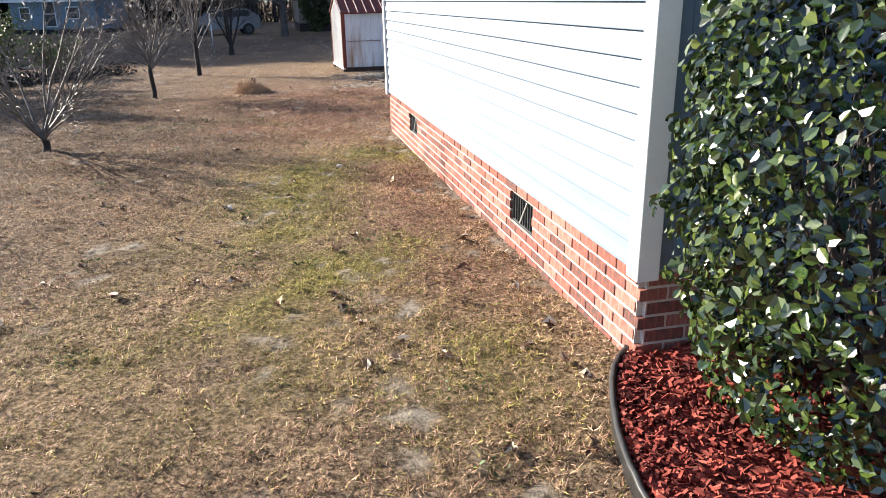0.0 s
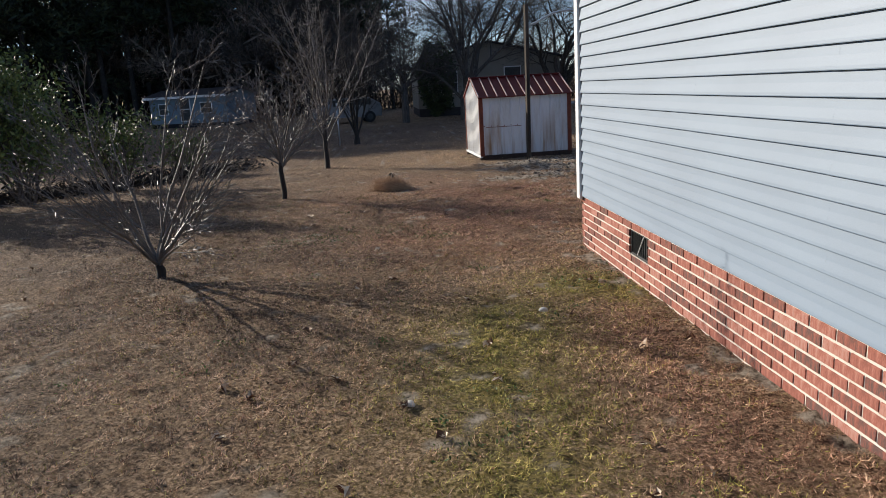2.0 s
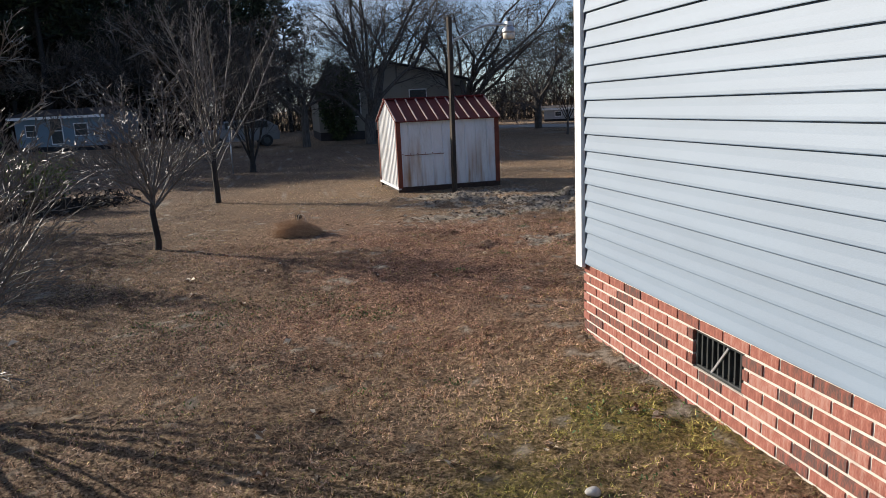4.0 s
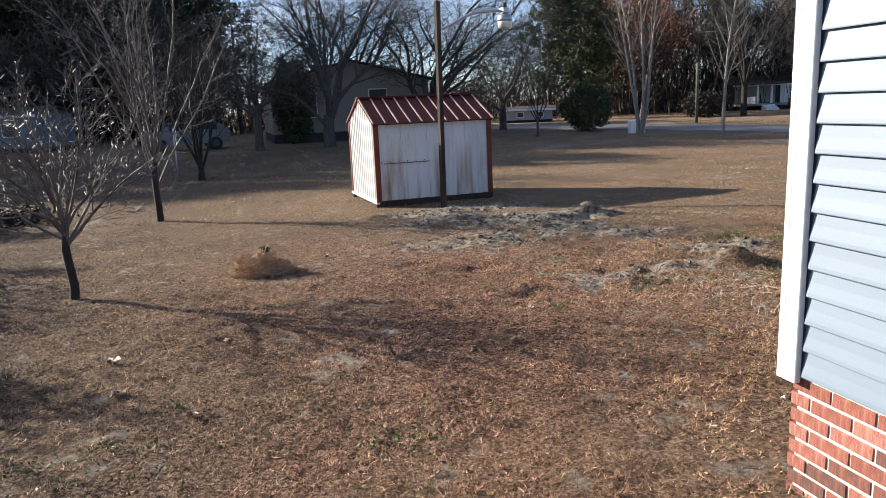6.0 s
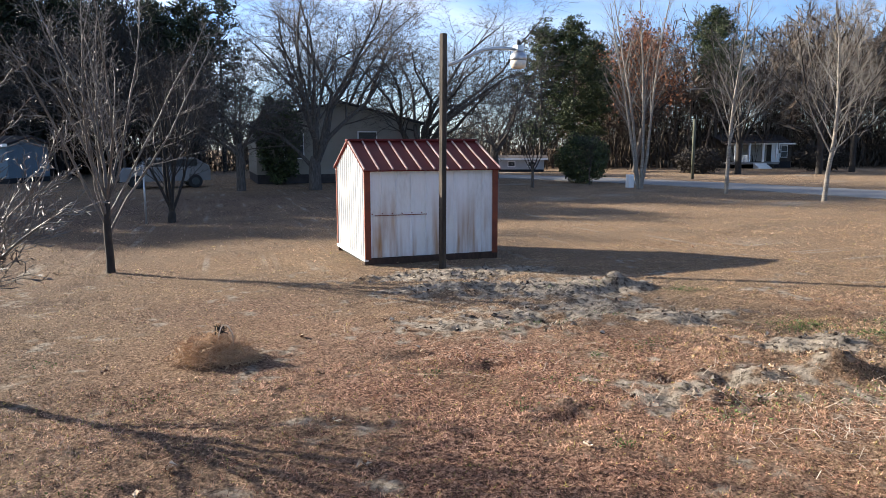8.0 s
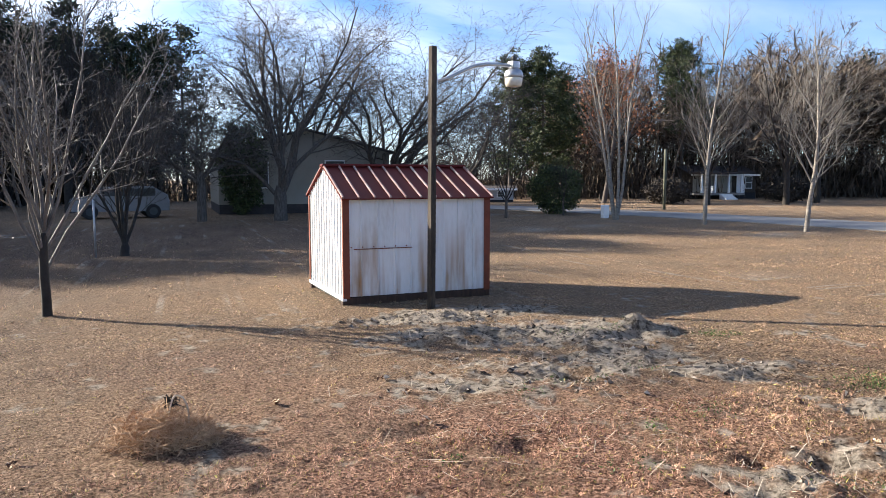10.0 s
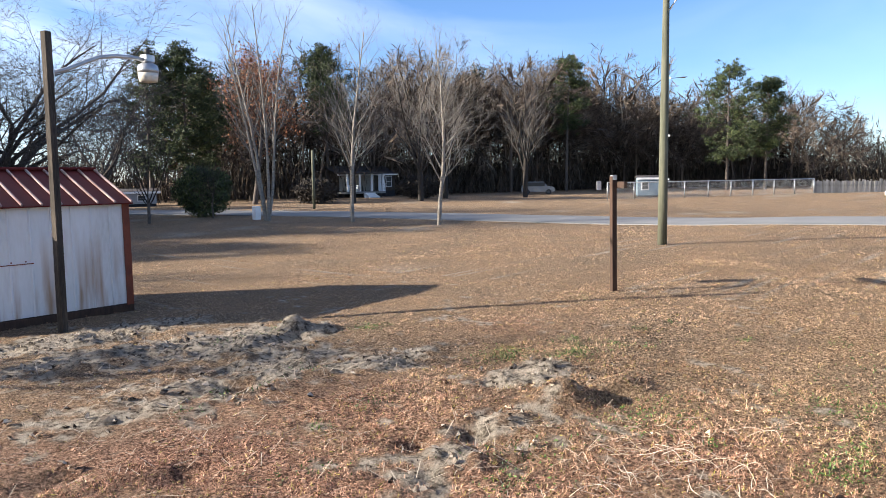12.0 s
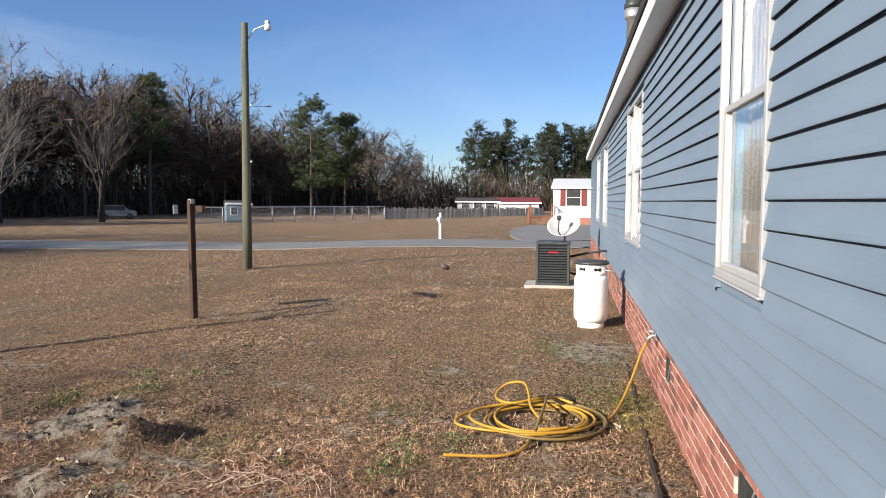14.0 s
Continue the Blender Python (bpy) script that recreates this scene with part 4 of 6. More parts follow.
def build_ac():
    x, y, w, h = 13.42, 10.55, 0.31, 0.80
    z = gz(x, y)
    tagged(part("equipment_pad", box((x - 0.38, y - 0.45, z - 0.04), (x + 0.5, y + 0.52, z + 0.05), 0.012), M_CONCRETE), "pale concrete pad under the condenser", "pad")
    a = empty("air_conditioner", pose(x, y, z + 0.05), label="dark grey outdoor air-conditioning condenser with louvred sides", category="air conditioner")
    part("core", box((-w + 0.03, -w + 0.03, 0.02), (w - 0.03, w - 0.03, h - 0.05)), M_DARK, a)
    for sx in (-1, 1):
        for sy in (-1, 1):
            part("corner_post", box((sx * w - sx * 0.05, sy * w - sy * 0.05, 0), (sx * w, sy * w, h - 0.03), 0.01), M_AC, a)
    part("base", box((-w - 0.005, -w - 0.005, 0), (w + 0.005, w + 0.005, 0.05), 0.008), M_AC, a)
    part("top", box((-w - 0.01, -w - 0.01, h - 0.05), (w + 0.01, w + 0.01, h), 0.015), M_AC, a)
    part("fan_guard", lathe([(0.25, h), (0.25, h + 0.012), (0.05, h + 0.02)], 24), M_VENT, a)
    for k in range(14):
        zz = 0.075 + k * 0.048
        for ang in (0, 90, 180, 270):
            part("louvre", box((-w + 0.045, -0.016, -0.003), (w - 0.045, 0.016, 0.003), 0, pose(0, 0, zz, 0, 0, ang) @ pose(0, -w + 0.012, 0, 35, 0, 0)), M_AC, a)
    part("badge", box((-w - 0.006, -0.10, h - 0.205), (-w + 0.012, 0.08, h - 0.175), 0.003), M_REDBADGE, a, "red maker's badge")
    tagged(tube("refrigerant_line", [(13.6, 10.25, z + 0.55), (13.55, 9.95, z + 0.62), (13.5, 9.62, z + 0.68), (13.5, 9.50, z + 0.66)], 0.022, M_VENT), "black insulated line from the condenser to the wall", "pipe")
    tagged(tube("refrigerant_line", [(13.6, 10.25, z + 0.25), (13.55, 9.95, z + 0.16), (13.5, 9.75, z + 0.2), (13.5, 9.50, z + 0.35)], 0.018, M_VENT), "black line from the condenser to the wall", "pipe")


def build_dish():
    x, y = 16.2, 10.35
    z = gz(x, y)
    d = empty("satellite_dish", pose(x, y, z), label="white satellite dish on a short post behind the condenser", category="satellite dish")
    tube("mast", [(0.1, 0, -0.05), (0.1, 0, 0.85)], 0.025, M_GALV, d)
    prof = [(0.001 + 0.37 * k / 8, 0.11 * (k / 8) ** 2) for k in range(9)]
    prof += [(0.375, 0.118), (0.365, 0.125)] + [(0.001 + 0.36 * k / 8, 0.012 + 0.11 * (k / 8) ** 2) for k in range(7, -1, -1)]
    m = pose(0.02, 0, 1.02) @ pose(0, 0, 0, 0, 0, 160) @ pose(0, 0, 0, 0, 52, 0) @ Matrix.Diagonal((0.9, 1.05, 1, 1))
    part("reflector", lathe(prof, 32, m), M_WINFRAME, d, "", True)
    tube("feed_arm", [m @ Vector((0.34, 0, 0.09)), m @ Vector((0.36, 0, 0.3)), m @ Vector((0.08, 0, 0.42))], 0.014, M_VENT, d)
    part("feed_horn", box((-0.05, -0.04, -0.03), (0.05, 0.04, 0.05), 0.01, m @ pose(0.07, 0, 0.42)), M_VENT, d, "dark feed horn")


def build_hose():
    rng = random.Random(11)
    z = gz(4.9, 10.6)
    cx, cy = 4.85, 10.48
    pts = []
    # uneven loops laid loosely over one another
    turns, per = 8, 26
    ph = [rng.uniform(0, 6.28) for _ in range(6)]
    for i in range(turns * per):
        a = 2 * math.pi * i / per
        k = i / (turns * per)
        r = 0.365 + 0.05 * math.sin(a * 0.13 * turns + ph[0]) + 0.06 * math.sin(a * 0.37 + ph[1]) + 0.018 * math.sin(2.1 * a + ph[2])
        ox, oy = 0.06 * math.sin(k * 17 + ph[3]), 0.05 * math.sin(k * 13 + ph[4])
        zz = 0.026 + 0.05 * k + 0.016 * math.sin(a * 1.3 + ph[5]) * k
        pts.append((cx + ox + r * math.cos(a), cy + oy + r * math.sin(a), z + zz))
    h = empty("garden_hose", label="coiled yellow rubber garden hose lying on the dry lawn", category="hose")
    cut = 5 * per
    tube("coil", pts[:cut + 1], 0.0105, M_HOSE_D, h, "older brown worn loops")
    tube("coil", pts[cut:], 0.0105, M_HOSE, h)
    # one slack loop thrown out over the grass, one standing up over the coil
    q = [(5.15, 10.62, 0.06), (5.02, 10.85, 0.05), (4.86, 11.02, 0.03), (4.70, 11.05, 0.02), (4.60, 10.95, 0.02), (4.54, 10.75, 0.025), (4.50, 10.50, 0.05), (4.60, 10.25, 0.06)]
    tube("slack_loop", smooth_path([(a, b, c + 0.03) for a, b, c in q], 6), 0.0105, M_HOSE, h)
    q = [(4.62, 10.42, 0.07), (4.82, 10.52, 0.12), (5.02, 10.55, 0.17), (5.20, 10.60, 0.20), (5.28, 10.72, 0.17), (5.18, 10.80, 0.12), (5.05, 10.78, 0.10), (4.98, 10.66, 0.10), (5.10, 10.48, 0.11), (5.25, 10.36, 0.08), (5.2, 10.22, 0.06)]
    tube("standing_loop", smooth_path([(a, b, c + 0.03) for a, b, c in q], 6), 0.0105, M_HOSE, h)
    q = [(5.80, 9.60, 0.47), (5.77, 9.66, 0.38), (5.60, 9.74, 0.22), (5.40, 9.82, 0.10), (5.20, 9.89, 0.035), (4.98, 9.97, 0.02), (4.78, 10.10, 0.03), (4.62, 10.25, 0.05), (4.52, 10.45, 0.06)]
    tube("lead", smooth_path([(a, b, c + 0.03) for a, b, c in q], 6), 0.0105, M_HOSE, h)
    q = [(5.30, 10.40, 0.10), (5.08, 10.42, 0.12), (4.86, 10.43, 0.12), (4.66, 10.45, 0.10), (4.48, 10.48, 0.05), (4.30, 10.52, 0.025)]
    tube("wrap", smooth_path([(a, b, c + 0.03) for a, b, c in q], 6), 0.011, M_HOSE_D, h, "darker worn length of hose")
    q = [(4.30, 10.52, 0.025), (4.17, 10.57, 0.02), (4.08, 10.67, 0.02), (4.05, 10.80, 0.02), (4.04, 10.92, 0.02), (4.03, 11.02, 0.02)]
    tube("tail", smooth_path([(a, b, c + 0.03) for a, b, c in q], 5), 0.0105, M_HOSE, h)


def smooth_path(q, k):
    """Catmull-Rom points through q."""
    q = [Vector(p) for p in q]
    out = []
    for i in range(len(q) - 1):
        p0, p1, p2, p3 = q[max(i - 1, 0)], q[i], q[i + 1], q[min(i + 2, len(q) - 1)]
        for j in range(k):
            t = j / k
            out.append(0.5 * (2 * p1 + (p2 - p0) * t + (2 * p0 - 5 * p1 + 4 * p2 - p3) * t * t + (3 * p1 - p0 - 3 * p2 + p3) * t ** 3))
    return out + [q[-1]]


def build_spigot():
    s = empty("spigot", pose(5.76, RY, 0.50), label="galvanised hose spigot on the house wall", category="spigot")
    tube("pipe", [(0, -0.06, 0.03), (0, 0.05, 0.03), (0, 0.075, 0.01), (0.02, 0.085, -0.03)], 0.014, M_GALV, s)
    part("handle", lathe([(0.03, 0.0), (0.032, 0.008), (0.03, 0.014)], 12, pose(0, 0.05, 0.06)), M_GALV, s)
    part("flange", lathe([(0.035, 0), (0.035, 0.008)], 14, pose(0, 0.022, 0.03, -90, 0, 0)), M_GALV, s)


build_tank()
build_ac()
build_dish()
build_hose()
build_spigot()


def build_mailbox():
    x, y = 29.5, 15.6
    m = empty("mailbox", pose(x, y, gz(x, y) - 0.05), label="white mailbox post beside the road", category="mailbox")
    part("post", box((-0.055, -0.055, 0), (0.055, 0.055, 1.05), 0.01), M_WHITE, m)
    part("arm", box((-0.30, -0.04, 0.72), (0.06, 0.04, 0.80), 0.01), M_WHITE, m)
    part("box", box((-0.36, -0.09, 0.80), (0.12, 0.09, 0.97), 0.04), M_WHITE, m)
    part("finial", lathe([(0.05, 1.05), (0.03, 1.08), (0.045, 1.12), (0.01, 1.16)], 10), M_WHITE, m)
    return m


build_mailbox()

# ---- trees ----
def grow(seed, height, r0, fork=0.3, levels=3, kids=(6, 5, 4), spread=45, stems=1, lean=8, upturn=0.25, ratio=0.62, wiggle=0.10, first=1.0):
    """Branches of a bare tree as (level, points, radii). fork: share of the height below the first limb."""
    rng = random.Random(seed)
    out = []

    def branch(p, d, length, r, level):
        n = max(3, int(4 - level * 0.6) + (2 if level == 0 else 1))
        pts, rad = [p.copy()], [r]
        seg = length / n
        for i in range(n):
            d = (d + Vector((rng.gauss(0, wiggle), rng.gauss(0, wiggle), rng.gauss(0, wiggle * 0.6) + (upturn * 0.35 if level else 0.05)))).normalized()
            p = p + d * seg
            pts.append(p.copy())
            rad.append(max(r * (1 - 0.82 * (i + 1) / n), 0.0022))
        out.append((level, pts, rad))
        if level >= levels:
            return
        k = kids[min(level, len(kids) - 1)]
        lo = fork if level == 0 else 0.18
        for j in range(k):
            f = lo + (0.97 - lo) * (j + rng.uniform(0.2, 0.9)) / k
            i = min(int(f * n), n - 1)
            g = f * n - i
            q = pts[i].lerp(pts[i + 1], g)
            axis = (pts[i + 1] - pts[i]).normalized()
            az = j * 2.399 + rng.uniform(-0.5, 0.5)
            side = axis.orthogonal().normalized()
            side.rotate(Matrix.Rotation(az, 3, axis))
            sp = radians(spread * rng.uniform(0.7, 1.25))
            nd = (axis * math.cos(sp) + side * math.sin(sp)).normalized()
            ln = length * ratio * (1.0 if level == 0 else 1.4) * rng.uniform(0.65, 1.1) * (1.1 - 0.45 * f) * (first if level == 0 else 1.0)
            branch(q, nd, ln, max(rad[i] * rng.uniform(0.36, 0.52), 0.003), level + 1)

    for s in range(stems):
        a = 6.283 * s / max(stems, 1) + rng.uniform(-0.4, 0.4)
        ln = radians(lean * (1.0 if stems > 1 else rng.uniform(0, 1)))
        d = Vector((math.sin(ln) * math.cos(a), math.sin(ln) * math.sin(a), math.cos(ln)))
        branch(Vector((0.05 * math.cos(a) * (stems > 1), 0.05 * math.sin(a) * (stems > 1), -0.12)), d, height * rng.uniform(0.88, 1.0), r0, 0)
    return out


def vase(seed, height, trunk, r0, limbs=8, lean=28, kids=(7, 5, 4), levels=3, spread=36, ratio=0.5, upturn=0.35, wiggle=0.08, stagger=0.5):
    """A short trunk from which limbs rise and spread; the limbs carry the crown."""
    rng = random.Random(seed)
    pts = [Vector((rng.gauss(0, 0.005) * k, rng.gauss(0, 0.005) * k, trunk * k / 4 - 0.06)) for k in range(5)]
    out = [(0, pts, [r0, r0 * 0.9, r0 * 0.86, r0 * 0.84, r0 * 0.6])]
    for k in range(limbs):
        f = 1 - stagger * rng.random()
        q = Vector((pts[-1].x * f, pts[-1].y * f, trunk * f))
        tilt = lean * (0.15 if k == 0 else rng.uniform(0.35, 1.3))
        sub = grow(seed * 31 + k, (height - q.z) * rng.uniform(0.82, 1.0) * (1 - 0.0045 * tilt), r0 * rng.uniform(0.30, 0.44), 0.2, levels - 1, kids, spread, 1, 0.01, upturn, ratio, wiggle)
        a = k * 2.399 + rng.uniform(-0.3, 0.3)
        m = Matrix.Translation(q) @ Matrix.Rotation(a, 4, "Z") @ Matrix.Rotation(radians(tilt), 4, "Y") @ Matrix.Translation((0, 0, 0.10))
        for level, ps, rd in sub:
            out.append((level + 1, [m @ p for p in ps], rd))
    return out


def sliver(pts, r, v, f, rng):
    """A fine twig as a thin three-sided spike with one bend."""
    a, b = pts[0], pts[-1]
    d = (b - a)
    u = d.orthogonal().normalized()
    w = d.cross(u).normalized()
    m = pts[len(pts) // 2]
    k = len(v)
    v.extend((a - u * r, a + u * r, m + u * r * 0.6, m - u * 0.6 * r, b))
    f.extend(((k, k + 1, k + 2, k + 3), (k + 3, k + 2, k + 4)))


def branch_mesh(name, branches, pick, material, sides):
    v, f = [], []
    fine = 0.0042 if max(p[-1].z for _, p, _ in branches) < 5.5 else 0.0095
    for level, pts, rad in branches:
        if pick(level):
            if level >= 4:
                sliver(pts, max(rad[0] * 0.6, fine), v, f, None)
            else:
                tube_arrays(pts, rad, sides[min(level, len(sides) - 1)], v, f, tip=False)
    return mesh_of(name, v, f, material, True)


def bare_tree(name, label, x, y, branches, bark, twig, turn=0.0, split=0, category="tree", group=""):
    """A leafless tree: trunk with its limbs, and a crown of finer branches."""
    t = empty(name, pose(x, y, gz(x, y), 0, 0, turn), label=label, category=category, group=group)
    part("trunk", branch_mesh("trunk", branches, lambda l: l <= split, bark, (8, 6, 4, 3)), None, t)
    part("crown", branch_mesh("crown", branches, lambda l: l > split, twig, (8, 5, 3, 3, 3)), None, t, "leafless branches and twigs")
    return t


FRUIT = "young trees on the lawn"
bare_tree("young_tree", "low leafless multi-stemmed young tree on the dry lawn", -2.77, 9.5, vase(21, 2.5, 0.20, 0.050, 14, 44, (8, 6, 3), 4, 36, 0.36, 0.38, 0.13), M_DARKTREE, M_SHOOT, 20, 0, "tree", FRUIT)
bare_tree("young_tree", "small leafless young tree with an upright crown", -2.25, 14.65, vase(22, 2.55, 0.72, 0.046, 14, 44, (9, 6, 4), 4, 38, 0.38, 0.38, 0.13, 0.3), M_DARKTREE, M_SHOOT, 0, 0, "tree", FRUIT)
bare_tree("young_tree", "tall narrow leafless young tree on the lawn", -1.95, 20.8, vase(23, 5.0, 1.15, 0.066, 15, 17, (15, 7, 4), 4, 44, 0.24, 0.22, 0.15, 0.5), M_DARKTREE, M_SHOOT, 0, 0, "tree", FRUIT)
bare_tree("young_tree", "dark multi-stemmed leafless tree at the lawn's edge", -1.45, 28.9, vase(24, 4.8, 0.35, 0.12, 9, 22, (11, 7, 5), 4, 36, 0.36, 0.4), M_DARKTREE, M_DARKTREE, 0, 0, "tree", FRUIT)
bare_tree("pale_tree", "slender leafless tree with pale bark beside the road", 19.64, 33.4, grow(31, 8.6, 0.085, 0.24, 3, (22, 7, 5), 44, 1, 2, 0.35, 0.34, 0.05), M_BIRCH, M_TWIG, 0, 0, "tree", "pale trees by the road")
bare_tree("pale_tree", "leafless pale-barked tree with a wide twiggy crown", 20.1, 28.9, grow(32, 7.3, 0.085, 0.2, 3, (22, 7, 5), 46, 1, 2, 0.35, 0.38, 0.05), M_BIRCH, M_TWIG, 0, 0, "tree", "pale trees by the road")
bare_tree("pale_tree", "clump of tall leafless pale-barked stems", 18.3, 37.6, grow(33, 9.6, 0.075, 0.3, 3, (16, 7, 4), 34, 4, 9, 0.3, 0.30, 0.05), M_BIRCH, M_TWIG, 0, 0, "tree", "pale trees by the road")
bare_tree("small_tree", "small leafless tree at the far lawn", 14.4, 40.8, vase(34, 4.2, 1.2, 0.08, 7, 32, (8, 6, 4), 4), M_BARK, M_DARKTREE)
bare_tree("small_tree", "thin leafless sapling in front of the dark bush", 18.2, 42.0, vase(35, 3.2, 1.0, 0.05, 6, 30, (7, 5, 3), 3), M_BARK, M_DARKTREE)
BIG = "big bare trees behind the shed"
BK = (10, 7, 5, 3)
bare_tree("big_tree", "large leafless tree with a leaning forked trunk", 4.2, 42.6, vase(41, 11.6, 1.6, 0.32, 9, 44, BK, 5, 44, 0.47, 0.12, 0.21), M_BARK, M_BARK, 40, 1, "tree", BIG)
bare_tree("big_tree", "leafless tree with a short dark trunk", 0.9, 43.1, vase(42, 7.6, 2.2, 0.22, 9, 46, (10, 7, 5, 3), 5, 46, 0.48, 0.12, 0.21), M_BARK, M_BARK, 0, 1, "tree", BIG)
bare_tree("big_tree", "large spreading leafless tree behind the shed", 10.8, 47.5, vase(43, 13.2, 1.8, 0.34, 11, 42, BK, 5, 42, 0.46, 0.12, 0.21), M_BARK, M_BARK, 10, 1, "tree", BIG)
bare_tree("big_tree", "large leafless tree with many upright limbs", 6.6, 52.0, vase(44, 13.4, 1.8, 0.34, 11, 42, BK, 5, 42, 0.46, 0.12, 0.21), M_BARK, M_BARK, 70, 1, "tree", BIG)
bare_tree("big_tree", "leafless tree with low sweeping limbs", 16.4, 50.5, vase(45, 9.6, 1.8, 0.26, 8, 56, BK, 5, 46, 0.46, 0.08, 0.21), M_BARK, M_BARK, 120, 1, "tree", BIG)
bare_tree("big_tree", "tall leafless tree among the pines", -5.5, 54.0, vase(46, 13.0, 2.5, 0.28, 8, 36, BK, 5, 40, 0.44, 0.16, 0.2), M_DARKTREE, M_DARKTREE, 120, 1, "tree", BIG)


def pine_arrays(seed, height, r0, bare=0.45, width=2.4, tufts=170, needles=26, size=0.42):
    """Trunk and limbs as branches, needles as triangles."""
    rng = np.random.RandomState(seed)
    v, f = [], []
    bend = rng.normal(0, 0.15, 2)
    tr = [(bend[0] * t * t, bend[1] * t * t, height * t - 0.1) for t in (0, 0.2, 0.4, 0.6, 0.8, 1.0)]
    tube_arrays(tr, [r0 * (1 - 0.85 * t) for t in (0, 0.2, 0.4, 0.6, 0.8, 1.0)], 6, v, f, tip=False)
    cent = []
    limbs = 34
    for k in range(limbs):
        t = bare + (1 - bare) * (k + rng.uniform(0, 1)) / limbs
        a = rng.uniform(0, 6.283)
        prof = math.sin(math.pi * min(1, (t - bare) / (1 - bare) * 0.78 + 0.20)) ** 0.7
        L = width * prof * rng.uniform(0.55, 1.15)
        p0 = Vector((bend[0] * t * t, bend[1] * t * t, height * t))
        d = Vector((math.cos(a), math.sin(a), rng.uniform(0.0, 0.45)))
        pts = [p0, p0 + d * L * 0.5, p0 + d * L + Vector((0, 0, 0.12 * L))]
        tube_arrays(pts, [r0 * 0.22, r0 * 0.14, 0.02], 3, v, f, tip=False)
        for j in range(max(2, tufts // limbs)):
            s = rng.uniform(0.35, 1.08)
            q = p0 + d * L * s
            cent.append((q.x + rng.normal(0, 0.13 * width), q.y + rng.normal(0, 0.13 * width), q.z + rng.normal(0.15, 0.11 * width)))
    cent.append((bend[0], bend[1], height))
    c = np.array(cent)
    n = len(c) * needles
    base = np.repeat(c, needles, 0) + rng.normal(0, size * 0.42, (n, 3)) * (1, 1, 0.6)
    d = rng.normal(0, 1, (n, 3))
    d[:, 2] = np.abs(d[:, 2]) * 0.8
    d /= np.linalg.norm(d, axis=1, keepdims=True)
    side = np.cross(d, rng.normal(0, 1, (n, 3)))
    side /= np.linalg.norm(side, axis=1, keepdims=True) + 1e-9
    ln = size * rng.uniform(0.5, 1.1, (n, 1))
    w = size * 0.11
    tri = np.stack([base - side * w, base + side * w, base + d * ln], 1)
    return v, f, tri


def pine_tree(seed, x, y, height, label, **kw):
    v, f, tri = pine_arrays(seed, height, 0.2 * height / 13, **kw)
    t = empty("pine_tree", pose(x, y, gz(x, y)), label=label, category="pine tree", group="tall pines")
    part("trunk", mesh_of("trunk", v, f, M_BARK, True), None, t)
    part("crown", quads_mesh("crown", tri, 3, M_PINE), None, t, "dark green needles")
    return t


for k, (x, y, h, w, b) in enumerate([(26.0, 64, 11.4, 2.8, 0.22), (28.5, 63, 11.6, 3.0, 0.2), (32.0, 66, 10.4, 2.6, 0.25), (45.0, 66, 14.0, 2.7, 0.45), (71, 55, 14.6, 2.7, 0.45), (80, 40, 13.2, 3.6, 0.22), (85, 37.5, 12.0, 3.0, 0.30)]):
    pine_tree(60 + k, x, y, h, "tall dark green pine at the edge of the woods", bare=b, width=w, tufts=620, needles=24, size=0.36)


def russet_tree():
    x, y = 30.5, 57.0
    br = grow(71, 11.5, 0.2, 0.25, 3, (12, 7, 4), 45, 1, 3, 0.2, 0.45, 0.08)
    t = bare_tree("russet_tree", "oak still holding russet dry leaves", x, y, br, M_BARK, M_DARKTREE, 0, 0)
    r = np.random.RandomState(8)
    tips = np.array([p[-1 - int(r.randint(0, 2))][:] for l, p, q in br if l >= 2])
    c = np.repeat(tips, 12, 0) + r.normal(0, 0.34, (len(tips) * 12, 3))
    u, w = r.normal(0, 0.042, c.shape), r.normal(0, 0.042, c.shape)
    part("foliage", quads_mesh("foliage", np.stack([c - u, c + w, c + u, c - w], 1), 4, M_RUSTLEAF), None, t, "russet dry leaves")


russet_tree()

# ---- far woods, one thicket of trees nobody could count ----
def tri_mesh_arrays(branches, sides):
    v, f = [], []
    for level, pts, rad in branches:
        if level < 2:
            tube_arrays(pts, [max(q, 0.02) for q in rad], sides[min(level, len(sides) - 1)], v, f, tip=False)
        else:
            a, b, r = pts[0], pts[-1], min(max(rad[0] * 0.7, 0.014), 0.022)
            u = (b - a).orthogonal().normalized() * r
            k = len(v)
            m = pts[len(pts) // 2]
            v.extend((a - u, a + u, m + u * 0.6, b))
            f.append((k, k + 1, k + 2, k + 3))
    return np.array([q[:] for q in v], dtype=np.float32), np.array(f, dtype=np.int32)


